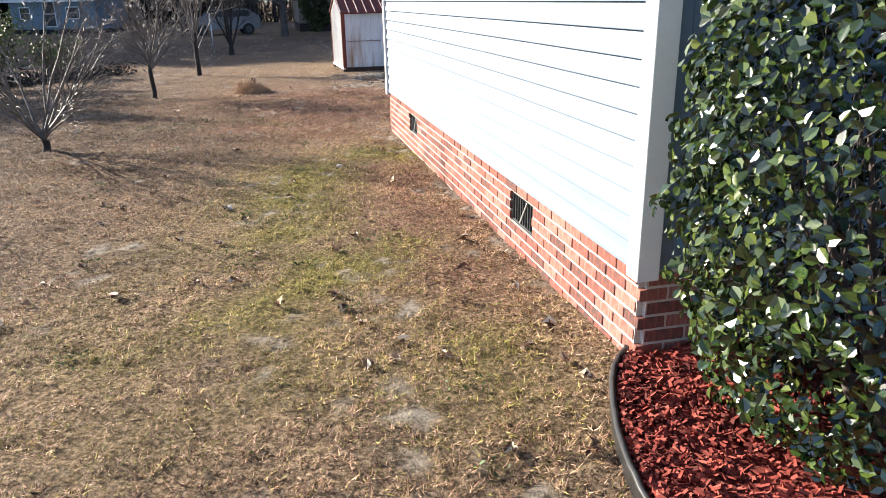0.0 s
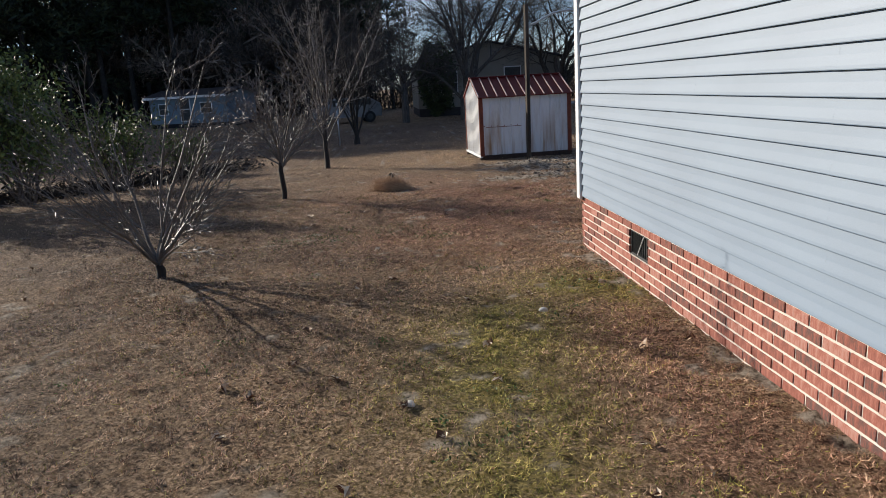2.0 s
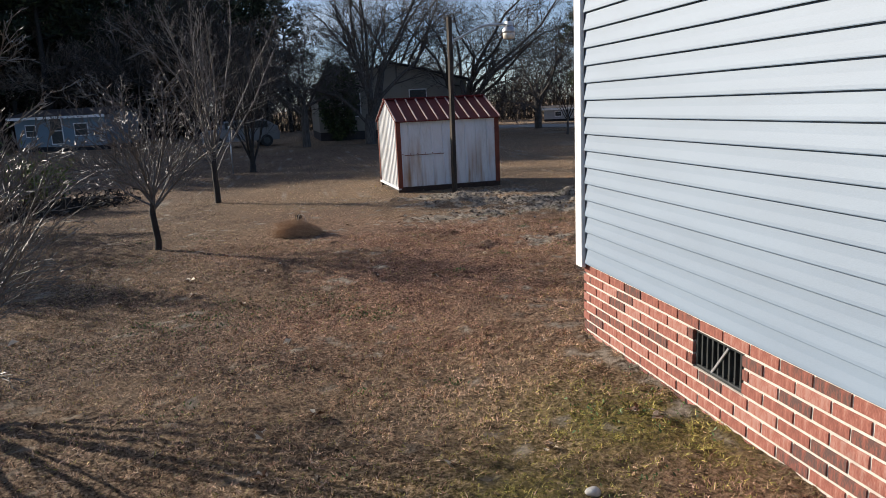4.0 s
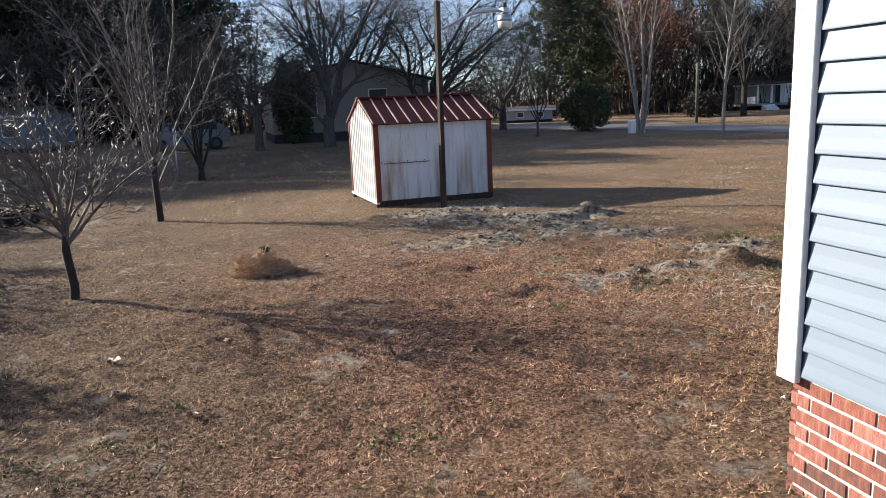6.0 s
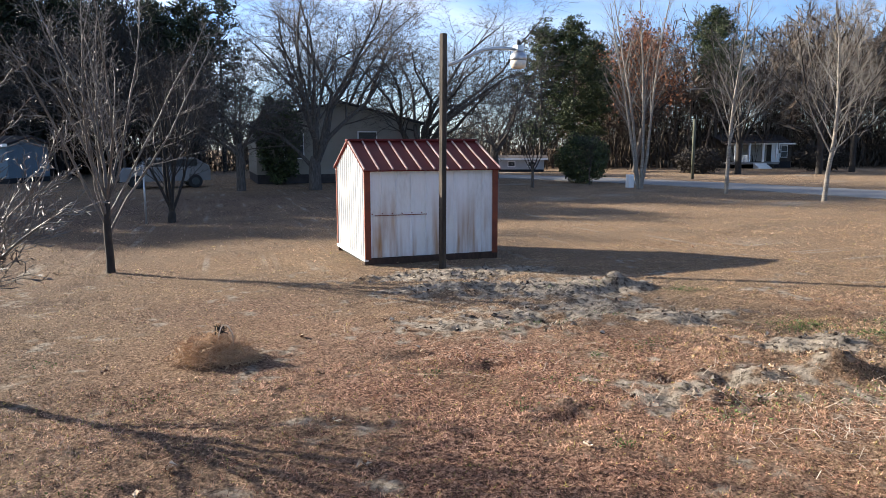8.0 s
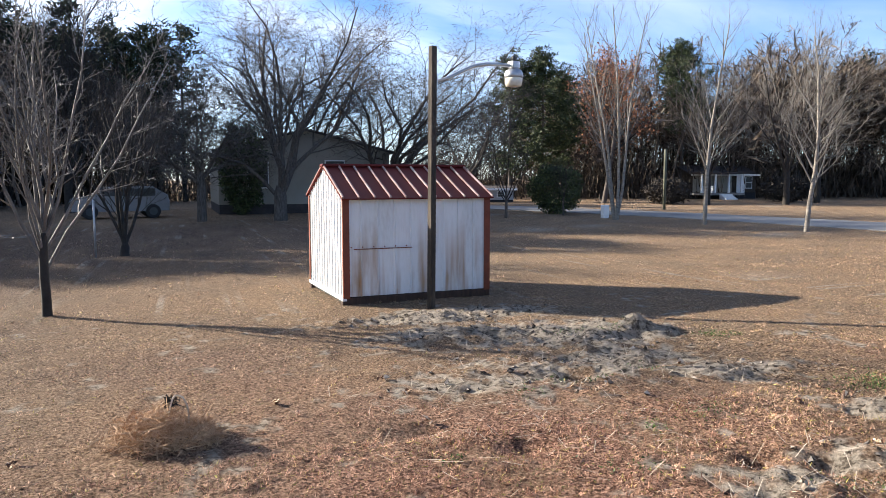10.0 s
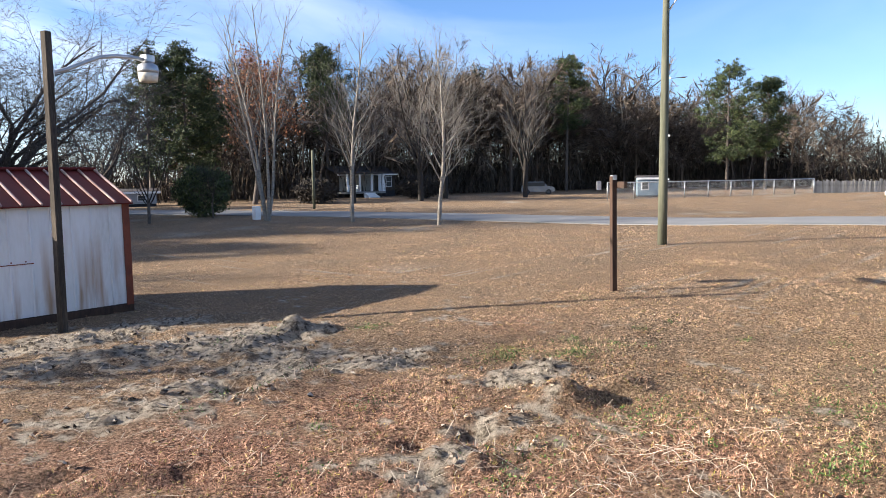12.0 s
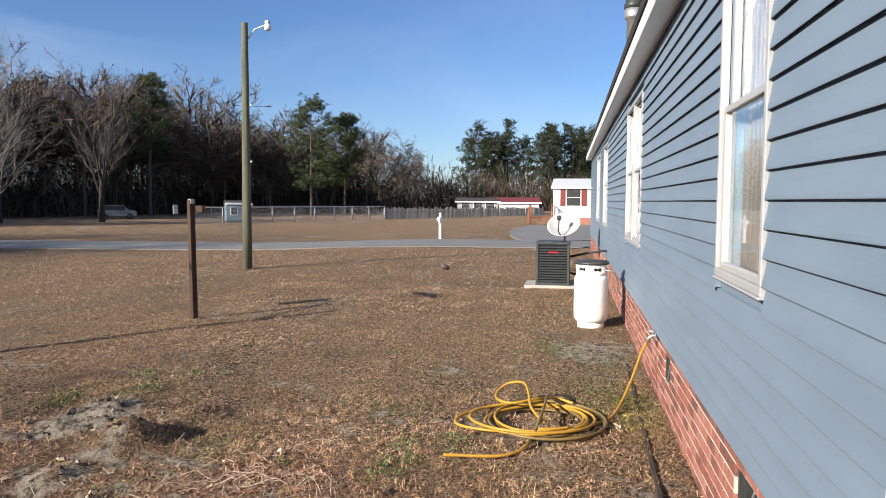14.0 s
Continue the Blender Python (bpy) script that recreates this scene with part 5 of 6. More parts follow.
def far_woods():
    r = np.random.RandomState(12)
    bare = [tri_mesh_arrays(vase(80 + k, 13.5, 3.0 + k, 0.15, 8, 46, (9, 8, 6), 4, 50, 0.46, 0.10, 0.22), (5, 3, 3, 3)) for k in range(4)]
    thin = [tri_mesh_arrays(grow(90 + k, 12.0, 0.12, 0.42, 3, (12, 8, 5), 50, 1, 5, 0.12, 0.28, 0.12), (4, 3, 3)) for k in range(3)]
    spots = []

    def row(a, b, n, depth, kinds, h0, h1):
        for i in range(n):
            f = (i + r.uniform(0, 1)) / n
            x, y = lerp(a[0], b[0], f), lerp(a[1], b[1], f)
            dx, dy = b[1] - a[1], a[0] - b[0]
            q = math.hypot(dx, dy)
            s = r.uniform(-depth, depth)
            spots.append((x + dx / q * s, y + dy / q * s, r.uniform(h0, h1), r.uniform(0, 6.28), kinds[r.randint(len(kinds))]))

    row((34, 72), (60, 68), 27, 7, ("b", "b", "t", "t"), 1.0, 1.3)
    row((60, 68), (93, 60), 36, 7, ("b", "b", "b", "t"), 1.15, 1.45)
    row((93, 60), (105, 38), 35, 6, ("b", "b", "t", "t"), 0.95, 1.2)
    row((110, 36), (134, 2), 22, 6, ("t", "t", "b"), 0.45, 0.65)
    row((-6, 76), (34, 80), 12, 5, ("b", "t"), 0.35, 0.6)
    row((-70, 54), (-8, 78), 13, 6, ("b", "t", "t"), 0.95, 1.15)
    row((-17, 64), (0, 71), 15, 4, ("b", "b", "t"), 0.72, 0.98)
    spots.append((92.0, 31.0, 0.78, 1.0, "b"))
    V, F, off = [], [], 0
    for x, y, h, a, k in spots:
        v, f = (bare if k == "b" else thin)[r.randint(4 if k == "b" else 3)]
        c, s = math.cos(a), math.sin(a)
        w = np.stack([(v[:, 0] * c - v[:, 1] * s) * h + x, (v[:, 0] * s + v[:, 1] * c) * h + y, v[:, 2] * h - 0.25], -1)
        V.append(w)
        F.append(f + off)
        off += len(v)
    V, F = np.concatenate(V), np.concatenate(F)
    me = bpy.data.meshes.new("far_woods")
    me.vertices.add(len(V))
    me.vertices.foreach_set("co", V.ravel())
    me.loops.add(F.size)
    me.loops.foreach_set("vertex_index", F.ravel())
    me.polygons.add(len(F))
    me.polygons.foreach_set("loop_start", np.arange(0, F.size, 4, dtype=np.int32))
    me.materials.append(M_WOODS)
    me.update(calc_edges=True)
    tagged(new("far_woods", me), "dense leafless winter woods beyond the lawns", "woods", kind="stuff")
    # evergreen mass: pines at the sunny side and along the far edge, shade in their needle colour
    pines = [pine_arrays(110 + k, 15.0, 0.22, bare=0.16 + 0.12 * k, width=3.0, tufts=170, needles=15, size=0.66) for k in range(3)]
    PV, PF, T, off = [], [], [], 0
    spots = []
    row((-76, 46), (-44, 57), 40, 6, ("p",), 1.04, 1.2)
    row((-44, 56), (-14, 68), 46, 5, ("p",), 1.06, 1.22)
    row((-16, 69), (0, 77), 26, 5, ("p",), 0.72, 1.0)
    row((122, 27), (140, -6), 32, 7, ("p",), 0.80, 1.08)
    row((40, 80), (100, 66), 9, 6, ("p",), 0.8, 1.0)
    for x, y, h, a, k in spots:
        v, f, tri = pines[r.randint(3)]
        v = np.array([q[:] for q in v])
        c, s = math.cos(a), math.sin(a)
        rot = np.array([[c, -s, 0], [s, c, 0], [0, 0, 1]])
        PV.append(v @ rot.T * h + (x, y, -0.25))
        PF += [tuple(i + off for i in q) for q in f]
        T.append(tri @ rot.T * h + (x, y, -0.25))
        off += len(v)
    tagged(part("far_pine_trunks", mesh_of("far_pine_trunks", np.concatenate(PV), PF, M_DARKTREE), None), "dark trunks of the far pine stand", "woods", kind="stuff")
    tagged(new("far_pine_crowns", quads_mesh("far_pine_crowns", np.concatenate(T), 3, M_PINE_SHADED)), "dark green crowns of the far pine stand", "woods", kind="stuff")
    # undergrowth: upright brown stems and leaves low among the trunks
    U = []
    for a, b, n, depth, h in (((34, 74), (93, 63), 58000, 6, 4.6), ((93, 63), (107, 38), 40000, 5, 4.6), ((108, 36), (134, 0), 32000, 5, 5.0), ((-8, 76), (36, 80), 12000, 4, 3.2), ((-72, 52), (-8, 78), 40000, 6, 8.0)):
        f = r.uniform(0, 1, n)
        x, y = a[0] + (b[0] - a[0]) * f + r.normal(0, depth * 0.6, n), a[1] + (b[1] - a[1]) * f + r.normal(0, depth * 0.6, n)
        z = np.abs(r.normal(0, h * 0.5, n)) - 0.2
        c = np.stack([x, y, z], -1)
        d = r.normal(0, 1, (n, 3)) * (0.3, 0.3, 1.0)
        e = r.normal(0, 1, (n, 3)) * (0.04, 0.04, 0.03) * (2.6 if h > 7 else 1.0)
        U.append(np.stack([c - e, c + e, c + d], 1))
    tagged(new("undergrowth", quads_mesh("undergrowth", np.concatenate(U), 3, [M_SCRUB, M_DARKTREE], np.repeat([0, 0, 0, 0, 1], [len(q) for q in U]))), "tangled brown undergrowth at the foot of the woods", "undergrowth", kind="stuff")


far_woods()


# ---- shrubs ----
def leaf_quads(c, r, size, up=0.3):
    n = len(c)
    d = r.normal(0, 1, (n, 3)) + (0, 0, up)
    d /= np.linalg.norm(d, axis=1, keepdims=True)
    s = np.cross(d, r.normal(0, 1, (n, 3)))
    s /= np.linalg.norm(s, axis=1, keepdims=True) + 1e-9
    L = size * r.uniform(0.6, 1.2, (n, 1))
    return np.stack([c, c + d * L * 0.5 + s * L * 0.2, c + d * L, c + d * L * 0.5 - s * L * 0.2], 1)


def leafy_shrub(seed, x, y, h, rad, n, label, material, name="shrub", size=0.11, stems=9):
    r = np.random.RandomState(seed)
    br = grow(seed, h * 0.95, 0.03, 0.12, 2, (9, 6), 34, stems, 24, 0.35, 0.5, 0.1)
    t = empty(name, pose(x, y, gz(x, y)), label=label, category="shrub")
    part("trunk", branch_mesh("trunk", br, lambda l: True, M_BARK, (5, 4, 3)), None, t)
    pts = np.array([p.lerp(q, r.uniform())[:] for l, ps, _ in br if l >= 1 for p, q in zip(ps[1:], ps[2:])])
    c = pts[r.randint(0, len(pts), n)] + r.normal(0, rad * 0.11, (n, 3))
    c = c[c[:, 2] > h * 0.18]
    part("foliage", quads_mesh("foliage", leaf_quads(c, r, size), 4, material), None, t)
    return t


leafy_shrub(201, -7.3, 16.7, 2.5, 1.3, 9000, "straggly yellow-green shrub on the lawn's edge", M_SHRUBLEAF)
leafy_shrub(202, -8.9, 16.2, 2.3, 1.3, 7000, "straggly yellow-green shrub beside another", M_SHRUBLEAF)
leafy_shrub(203, -6.2, 18.4, 1.7, 1.0, 2600, "sparse brown-green shrub at the lawn's edge", M_SHRUBLEAF)
leafy_shrub(204, -5.6, 21.5, 1.1, 1.0, 900, "low straggly brown shrub", M_SHRUBLEAF)


def dense_bush(seed, x, y, rx, h, label, material, n=5000, size=0.16):
    r = np.random.RandomState(seed)
    t = empty("bush", pose(x, y, gz(x, y)), label=label, category="bush")
    u = r.normal(0, 1, (n, 3))
    u /= np.linalg.norm(u, axis=1, keepdims=True)
    k = r.uniform(0.72, 1.04, (n, 1)) * (1 + 0.12 * np.sin(u[:, :1] * 7 + u[:, 2:] * 5))
    c = u * k * (rx, rx, h / 2) + (0, 0, h * 0.5)
    br = grow(seed, h * 0.7, 0.05, 0.1, 2, (8, 5), 40, 3, 18)
    part("trunk", branch_mesh("trunk", br, lambda l: True, M_BARK, (5, 4, 3)), None, t)
    part("foliage", quads_mesh("foliage", leaf_quads(c, r, size), 4, material), None, t)


dense_bush(211, 18.6, 43.6, 1.35, 2.5, "dense dark evergreen bush at the far lawn", M_PINE, 6000, 0.2)
dense_bush(212, 3.1, 48.7, 1.15, 4.6, "tall dark cedar against the cream house", M_PINE, 7000, 0.24)

for k, (x, y, h) in enumerate([(35.5, 51.5, 11.5), (40.8, 49.5, 12.5), (46.0, 51.5, 13.0), (51.5, 47.0, 12.0)]):
    bare_tree("woodland_tree", "dark leafless tree at the edge of the woods", x, y, vase(300 + k, h, 3.5, 0.24, 7, 24, (9, 6, 5), 4, 38, 0.36, 0.35), M_DARKTREE, M_TWIG, 40 * k, 1, "tree", "edge trees")
dense_bush(213, 33.5, 53.5, 1.6, 1.8, "dark shrub at the edge of the woods", M_DARKTREE, 2500, 0.3)
dense_bush(214, 45.5, 54.0, 2.0, 2.0, "dark shrub beside the porch house", M_DARKTREE, 2500, 0.3)


def hedge_litter():
    """Dark twiggy litter and dead leaves under the shrub row."""
    r = np.random.RandomState(91)
    n = 9000
    f = r.uniform(0, 1, n)
    x, y = lerp(-10.5, -4.3, f) + r.normal(0, 0.35, n), lerp(13.6, 22.5, f) + r.normal(0, 0.35, n)
    c = np.stack([x, y, ground_height(x, y) + np.abs(r.normal(0, 0.12, n))], -1)
    d = r.normal(0, 1, (n, 3)) * (0.10, 0.10, 0.08)
    e = r.normal(0, 0.014, (n, 3))
    tagged(new("hedge_litter", quads_mesh("hedge_litter", np.stack([c - e, c + e, c + d], 1), 3, M_DARKTREE)), "dark twigs and dead leaves under the shrubs", "litter", kind="stuff")


hedge_litter()

# ---- road, neighbours, fences ----
def strip(name, centre, width, z, material, label, category):
    """A road along centre points, with a slightly raised crown."""
    pts = smooth_path([(x, y, 0) for x, y in centre], 8)
    bm = bmesh.new()
    rows = []
    for i, p in enumerate(pts):
        d = (pts[min(i + 1, len(pts) - 1)] - pts[max(i - 1, 0)]).normalized()
        s = Vector((-d.y, d.x, 0))
        row = []
        for k, (o, dz) in enumerate(((-0.5, -0.12), (-0.5, 0.0), (-0.25, 0.03), (0, 0.04), (0.25, 0.03), (0.5, 0.0), (0.5, -0.12))):
            q = p + s * o * width
            row.append(bm.verts.new((q.x, q.y, gz(q.x, q.y) + z + dz)))
        rows.append(row)
    for a, b in zip(rows, rows[1:]):
        for k in range(6):
            bm.faces.new((a[k], a[k + 1], b[k + 1], b[k]))
    bmesh.ops.recalc_face_normals(bm, faces=bm.faces)
    return tagged(part(name, bm, material), label, category, kind="structure")


strip("road", [(33, -60), (30.5, -20), (28.5, 0), (26.9, 12), (25.6, 20), (25.3, 27), (24.6, 34), (22.5, 44), (17, 56), (6, 66)], 4.6, 0.03, M_ROAD, "narrow pale asphalt lane crossing the far lawn", "road")
strip("driveway", [(28.0, 9.6), (33, 10.6), (40, 11.0), (47.5, 10.4)], 4.6, 0.05, M_ROAD, "pale asphalt driveway up to the white house", "driveway")


def house_window(parent, m, w, h, shutters=None):
    win = part("window", box((-w / 2 - 0.06, -0.03, -0.06), (w / 2 + 0.06, 0.02, h + 0.06), 0.005, m), M_WHITE, parent)
    part("pane", box((-w / 2, -0.04, 0), (w / 2, -0.031, h * 0.49), 0, m), M_VENT, win)
    part("pane", box((-w / 2, -0.04, h * 0.52), (w / 2, -0.031, h), 0, m), M_VENT, win)
    if shutters:
        for s in (-1, 1):
            part("shutter", box((s * (w / 2 + 0.26) - 0.17, -0.04, -0.03), (s * (w / 2 + 0.26) + 0.17, 0.02, h + 0.03), 0.004, m), shutters, parent)
    return win


def simple_house(name, m, L, D, wall_h, ridge_h, base_h, wall_mat, roof_mat, base_mat, label, windows=(), shutters=None, over=0.3):
    """A gabled house, front along local x at y = 0, with plinth, walls, roof, eaves and windows (x, z, w, h, side)."""
    h = empty(name, m, label=label, category="house")
    part("plinth", box((0.02, 0.02, -0.3), (L - 0.02, D - 0.02, base_h)), base_mat, h)
    bm = bmesh.new()
    pts = [(0, base_h), (D, base_h), (D, wall_h), (D / 2, ridge_h), (0, wall_h)]
    a = [bm.verts.new((0, y, z)) for y, z in pts]
    c = [bm.verts.new((L, y, z)) for y, z in pts]
    bm.faces.new(a)
    bm.faces.new(c)
    for i in range(5):
        j = (i + 1) % 5
        bm.faces.new((a[i], a[j], c[j], c[i]))
    bmesh.ops.recalc_face_normals(bm, faces=bm.faces)
    part("wall", bm, wall_mat, h)
    k = (ridge_h - wall_h) / (D / 2)
    ang = math.degrees(math.atan(k))
    rl = (D / 2 + over) / math.cos(radians(ang))
    part("roof", box((-over, 0, 0), (L + over, rl, 0.12), 0.01, pose(0, -over, wall_h - k * over, ang, 0, 0)), roof_mat, h)
    part("roof", box((-over, 0, 0), (L + over, rl, 0.12), 0.01, pose(L, D + over, wall_h - k * over, ang, 0, 180)), roof_mat, h)
    part("fascia", box((-over, -over - 0.03, wall_h - k * over - 0.06), (L + over, -over, wall_h - k * over + 0.10)), M_WHITE, h)
    for x, z, w, hh, side in windows:
        mm = pose(x, -0.005, z) if side == "front" else (pose(-0.005, x, z, 0, 0, -90) if side == "left" else pose(L + 0.005, x, z, 0, 0, 90))
        house_window(h, mm, w, hh, shutters)
    return h


# cream house behind the shed, its gable towards the lawn
simple_house("cream_house", pose(2.0, 57.2, -0.2, 0, 0, -90) @ pose(0, 0, 0), 8.0, 9.2, 3.3, 4.4, 0.5, M_CREAM, M_ROOFDARK, M_ROOFDARK, "cream house with a dark roof in the shade of bare trees", [(6.1, 1.4, 1.0, 1.4, "right"), (2.0, 1.4, 1.0, 1.3, "right")])
# white house with red shutters beyond the driveway
wh = simple_house("white_house", pose(49.0, 11.3, -0.2, 0, 0, -90) @ pose(0, 0, 0), 9.0, 16.0, 2.75, 3.5, 0.75, M_WHITE, M_WHITE, M_BRICK, "white mobile home with red shutters on a brick base", [(1.35, 1.55, 0.9, 1.1, "front")], M_ROOFRED, 0.15)


def wood_stairs():
    s = empty("wooden_stairs", pose(48.8, 11.35, -0.2, 0, 0, 0) @ Matrix.Diagonal((1, 1, 0.85, 1)), label="red-brown wooden steps with railings at the white house", category="stairs")
    for k in range(5):
        part("tread", box((-2.2 + k * 0.4, 0, 0.10 + k * 0.17), (-1.75 + k * 0.4, 1.5, 0.15 + k * 0.17), 0.01), M_STAIR, s)
    part("deck", box((-0.2, -0.1, 0.86), (1.6, 1.6, 0.93), 0.01), M_STAIR, s)
    for y in (0.0, 1.5):
        tube("handrail", [(-2.2, y, 0.95), (-0.2, y, 1.85), (1.6, y, 1.85)], 0.05, M_STAIR, s)
        tube("lower_rail", [(-2.2, y, 0.25), (-0.2, y, 1.05), (1.6, y, 1.05)], 0.04, M_STAIR, s)
        for k in range(13):
            x = -2.2 + k * 0.315
            b = 0.1 + max(0, min(1, (x + 2.2) / 2.0)) * 0.8
            part("baluster", box((x - 0.025, y - 0.025, b - 0.1), (x + 0.025, y + 0.025, b + 0.86)), M_STAIR, s)


wood_stairs()
# far house and annex behind the pale fence
simple_house("far_house", pose(86.7, 23.7, -0.2, 0, 0, -83), 5.0, 6.0, 1.75, 2.15, 0.3, M_GREYBOARD, M_ROOFDARK, M_DARK, "grey far house with a dark roof", [(1.0, 0.9, 1.0, 0.9, "front"), (2.5, 0.9, 1.0, 0.9, "front"), (4.0, 0.9, 1.0, 0.9, "front")])
simple_house("far_house", pose(87.25, 18.6, -0.2, 0, 0, -83), 4.8, 6.0, 1.65, 2.2, 0.2, M_WHITE, M_ROOFRED, M_DARK, "white far house with a red roof edge", [])
# porch house under the trees; dark timber walls hold the trees' shade as colour
ph = simple_house("porch_house", pose(44.6, 64.0, -0.2, 0, 0, -10) @ Matrix.Scale(0.84, 4), 7.8, 6.0, 2.7, 3.6, 0.7, M_TIMBER, M_ROOFDARK, M_DARK, "small house with a white front porch under the trees", [(6.9, 1.2, 0.7, 1.2, "front")])
for k, x in enumerate((0.0, 1.6, 3.2, 4.7)):
    part("porch_post", box((x - 0.09, -2.1, 0.7), (x + 0.09, -1.92, 2.75), 0.01), M_WHITE, ph, "white porch post")
part("porch_floor", box((-0.2, -2.2, 0.45), (5.0, -0.03, 0.7), 0.02), M_GREYBOARD, ph, "grey porch floor")
part("porch_roof", box((-0.4, -2.5, 2.72), (5.2, -0.31, 2.95), 0.03), M_ROOFDARK, ph)
part("porch_wall", box((0.1, -0.06, 0.75), (4.8, -0.01, 2.7), 0.0), M_CREAM, ph, "pale wall under the porch")
for k in range(4):
    part("porch_step", box((2.0, -2.5 - 0.3 * k, 0.0), (3.4, -2.2 - 0.3 * k, 0.56 - 0.14 * k), 0.01), M_WHITE, ph)
for k in range(14):
    part("baluster", box((-0.05 + 0.13 * k, -2.08, 0.7), (0.0 + 0.13 * k, -2.03, 1.45)), M_WHITE, ph)
part("house_panel", box((5.4, -0.05, 0.6), (6.4, -0.01, 2.6), 0.0), M_WHITE, ph, "white wall panel")
simple_house("pale_trailer", pose(21.6, 63.0, -0.2, 0, 0, -23), 3.8, 2.4, 1.05, 1.2, 0.2, M_WINFRAME, M_ROOFDARK, M_DARK, "low pale trailer far beyond the lawn", [(1.2, 0.45, 0.5, 0.35, "front"), (2.8, 0.45, 0.5, 0.35, "front")])
# pale blue mobile homes under the dark pines
simple_house("blue_mobile_home", pose(-17.2, 57.6, -0.2, 0, 0, -24), 6.6, 3.6, 2.2, 2.6, 0.3, M_PALEBLUE, M_ROOFDARK, M_DARK, "pale blue mobile home in the shade of pines", [(1.2, 1.0, 0.7, 0.7, "front"), (4.9, 1.0, 0.9, 0.7, "front"), (3.1, 0.5, 0.8, 1.6, "front")])
simple_house("blue_shed", pose(55.2, 38.2, -0.2, 0, 0, -58), 1.9, 1.8, 1.5, 1.65, 0.1, M_PALEBLUE, M_ROOFDARK, M_DARK, "pale blue shed at the edge of the field", [(0.6, 0.6, 0.5, 0.6, "front")], over=0.08)
simple_house("blue_shed", pose(-19.5, 31.0, -0.2, 0, 0, 20), 3.2, 2.6, 1.9, 2.5, 0.1, M_PALEBLUE, M_WHITE, M_DARK, "pale blue shed beyond the shrubs", [(1.4, 0.8, 0.6, 0.9, "front")])


def fences():
    f = empty("board_fence", label="weathered pale board fence across the field", category="fence")
    a, b = Vector((68, 28.0, -0.2)), Vector((82.5, 13.0, -0.2))
    n = 130
    bm = box((-0.075, -0.012, 0), (0.075, 0.012, 1.15), 0.0)
    me = bpy.data.meshes.new("board")
    bm.to_mesh(me)
    bm.free()
    me.materials.append(M_GREYBOARD)
    ang = math.degrees(math.atan2(b.y - a.y, b.x - a.x))
    r = random.Random(4)
    for k in range(n):
        p = a.lerp(b, k / n)
        ob = new("board", me)
        ob.parent = f
        ob.matrix_world = pose(p.x, p.y, p.z, r.uniform(-1, 1), r.uniform(-1.5, 1.5), ang) @ Matrix.Diagonal((1, 1, r.uniform(0.86, 1.06), 1))
    for z in (0.3, 0.9):
        tube("rail", [a + Vector((0.03, 0.06, z)), b + Vector((0.03, 0.06, z))], 0.04, M_GREYBOARD, f, n=4)
    c = empty("chain_link_fence", label="grey chain-link fence along the field", category="fence")
    a, b = Vector((47, 36.5, -0.2)), Vector((68, 28.0, -0.2))
    for k in range(10):
        p = a.lerp(b, k / 9)
        tube("post", [p, p + Vector((0, 0, 1.3))], 0.045, M_GALV, c, n=6)
    tube("top_rail", [a + Vector((0, 0, 1.27)), b + Vector((0, 0, 1.27))], 0.035, M_GALV, c, n=6)
    v, fc = [], []
    d = b - a
    for k in range(120):
        for s in (0, 1):
            p, q = a + d * (k / 120), a + d * (min(1, max(0, (k + (6 if s else -6)) / 120)))
            tube_arrays([p + Vector((0, 0, 0.02)), q + Vector((0, 0, 1.25))], [0.006, 0.006], 3, v, fc, tip=False)
    part("mesh_wire", mesh_of("mesh_wire", v, fc, M_GALV), None, c)


fences()


def car(x, y, turn, paint, label, tall=0.0, size=1.0):
    c = empty("car", pose(x, y, gz(x, y), 0, 0, turn) @ Matrix.Scale(size, 4), label=label, category="car")
    prof = [(-2.1, 0.35), (-2.12, 0.8), (-1.95, 0.98), (-1.2, 1.05 + tall * 0.2), (-0.75, 1.48 + tall), (1.35, 1.50 + tall), (2.02, 1.1 + tall * 0.6), (2.1, 0.8), (2.08, 0.35)]
    bm = bmesh.new()
    rings = []
    for y0, s in ((-0.85, 0.97), (-0.82, 1.0), (0.82, 1.0), (0.85, 0.97)):
        rings.append([bm.verts.new((px * s, y0, 0.35 + (pz - 0.35) * s)) for px, pz in prof])
    n = len(prof)
    for a, b in zip(rings, rings[1:]):
        for i in range(n):
            bm.faces.new((a[i], a[(i + 1) % n], b[(i + 1) % n], b[i]))
    bm.faces.new(rings[0][::-1])
    bm.faces.new(rings[-1])
    bmesh.ops.recalc_face_normals(bm, faces=bm.faces)
    part("body", bm, paint, c)
    for s in (-1, 1):
        part("side_window", box((-0.85, s * 0.853 - 0.004, 1.05), (1.45, s * 0.853 + 0.004, 1.40 + tall), 0.003), M_VENT, c, "dark side glass")
        for px in (-1.35, 1.35):
            w = part("wheel", lathe([(0.33, -0.11), (0.34, 0.0), (0.33, 0.11)], 18, pose(px, s * 0.78, 0.33, 90, 0, 0)), M_TYRE, c)
            part("rim", lathe([(0.19, -0.115), (0.19, 0.115)], 12, pose(px, s * 0.78, 0.33, 90, 0, 0)), M_AC, w)
    part("windscreen", box((-0.02, -0.72, 0.05), (0.02, 0.72, 0.48 + tall), 0.003, pose(-1.16, 0, 1.04 + tall * 0.1, 0, 46, 0)), M_VENT, c, "dark windscreen")


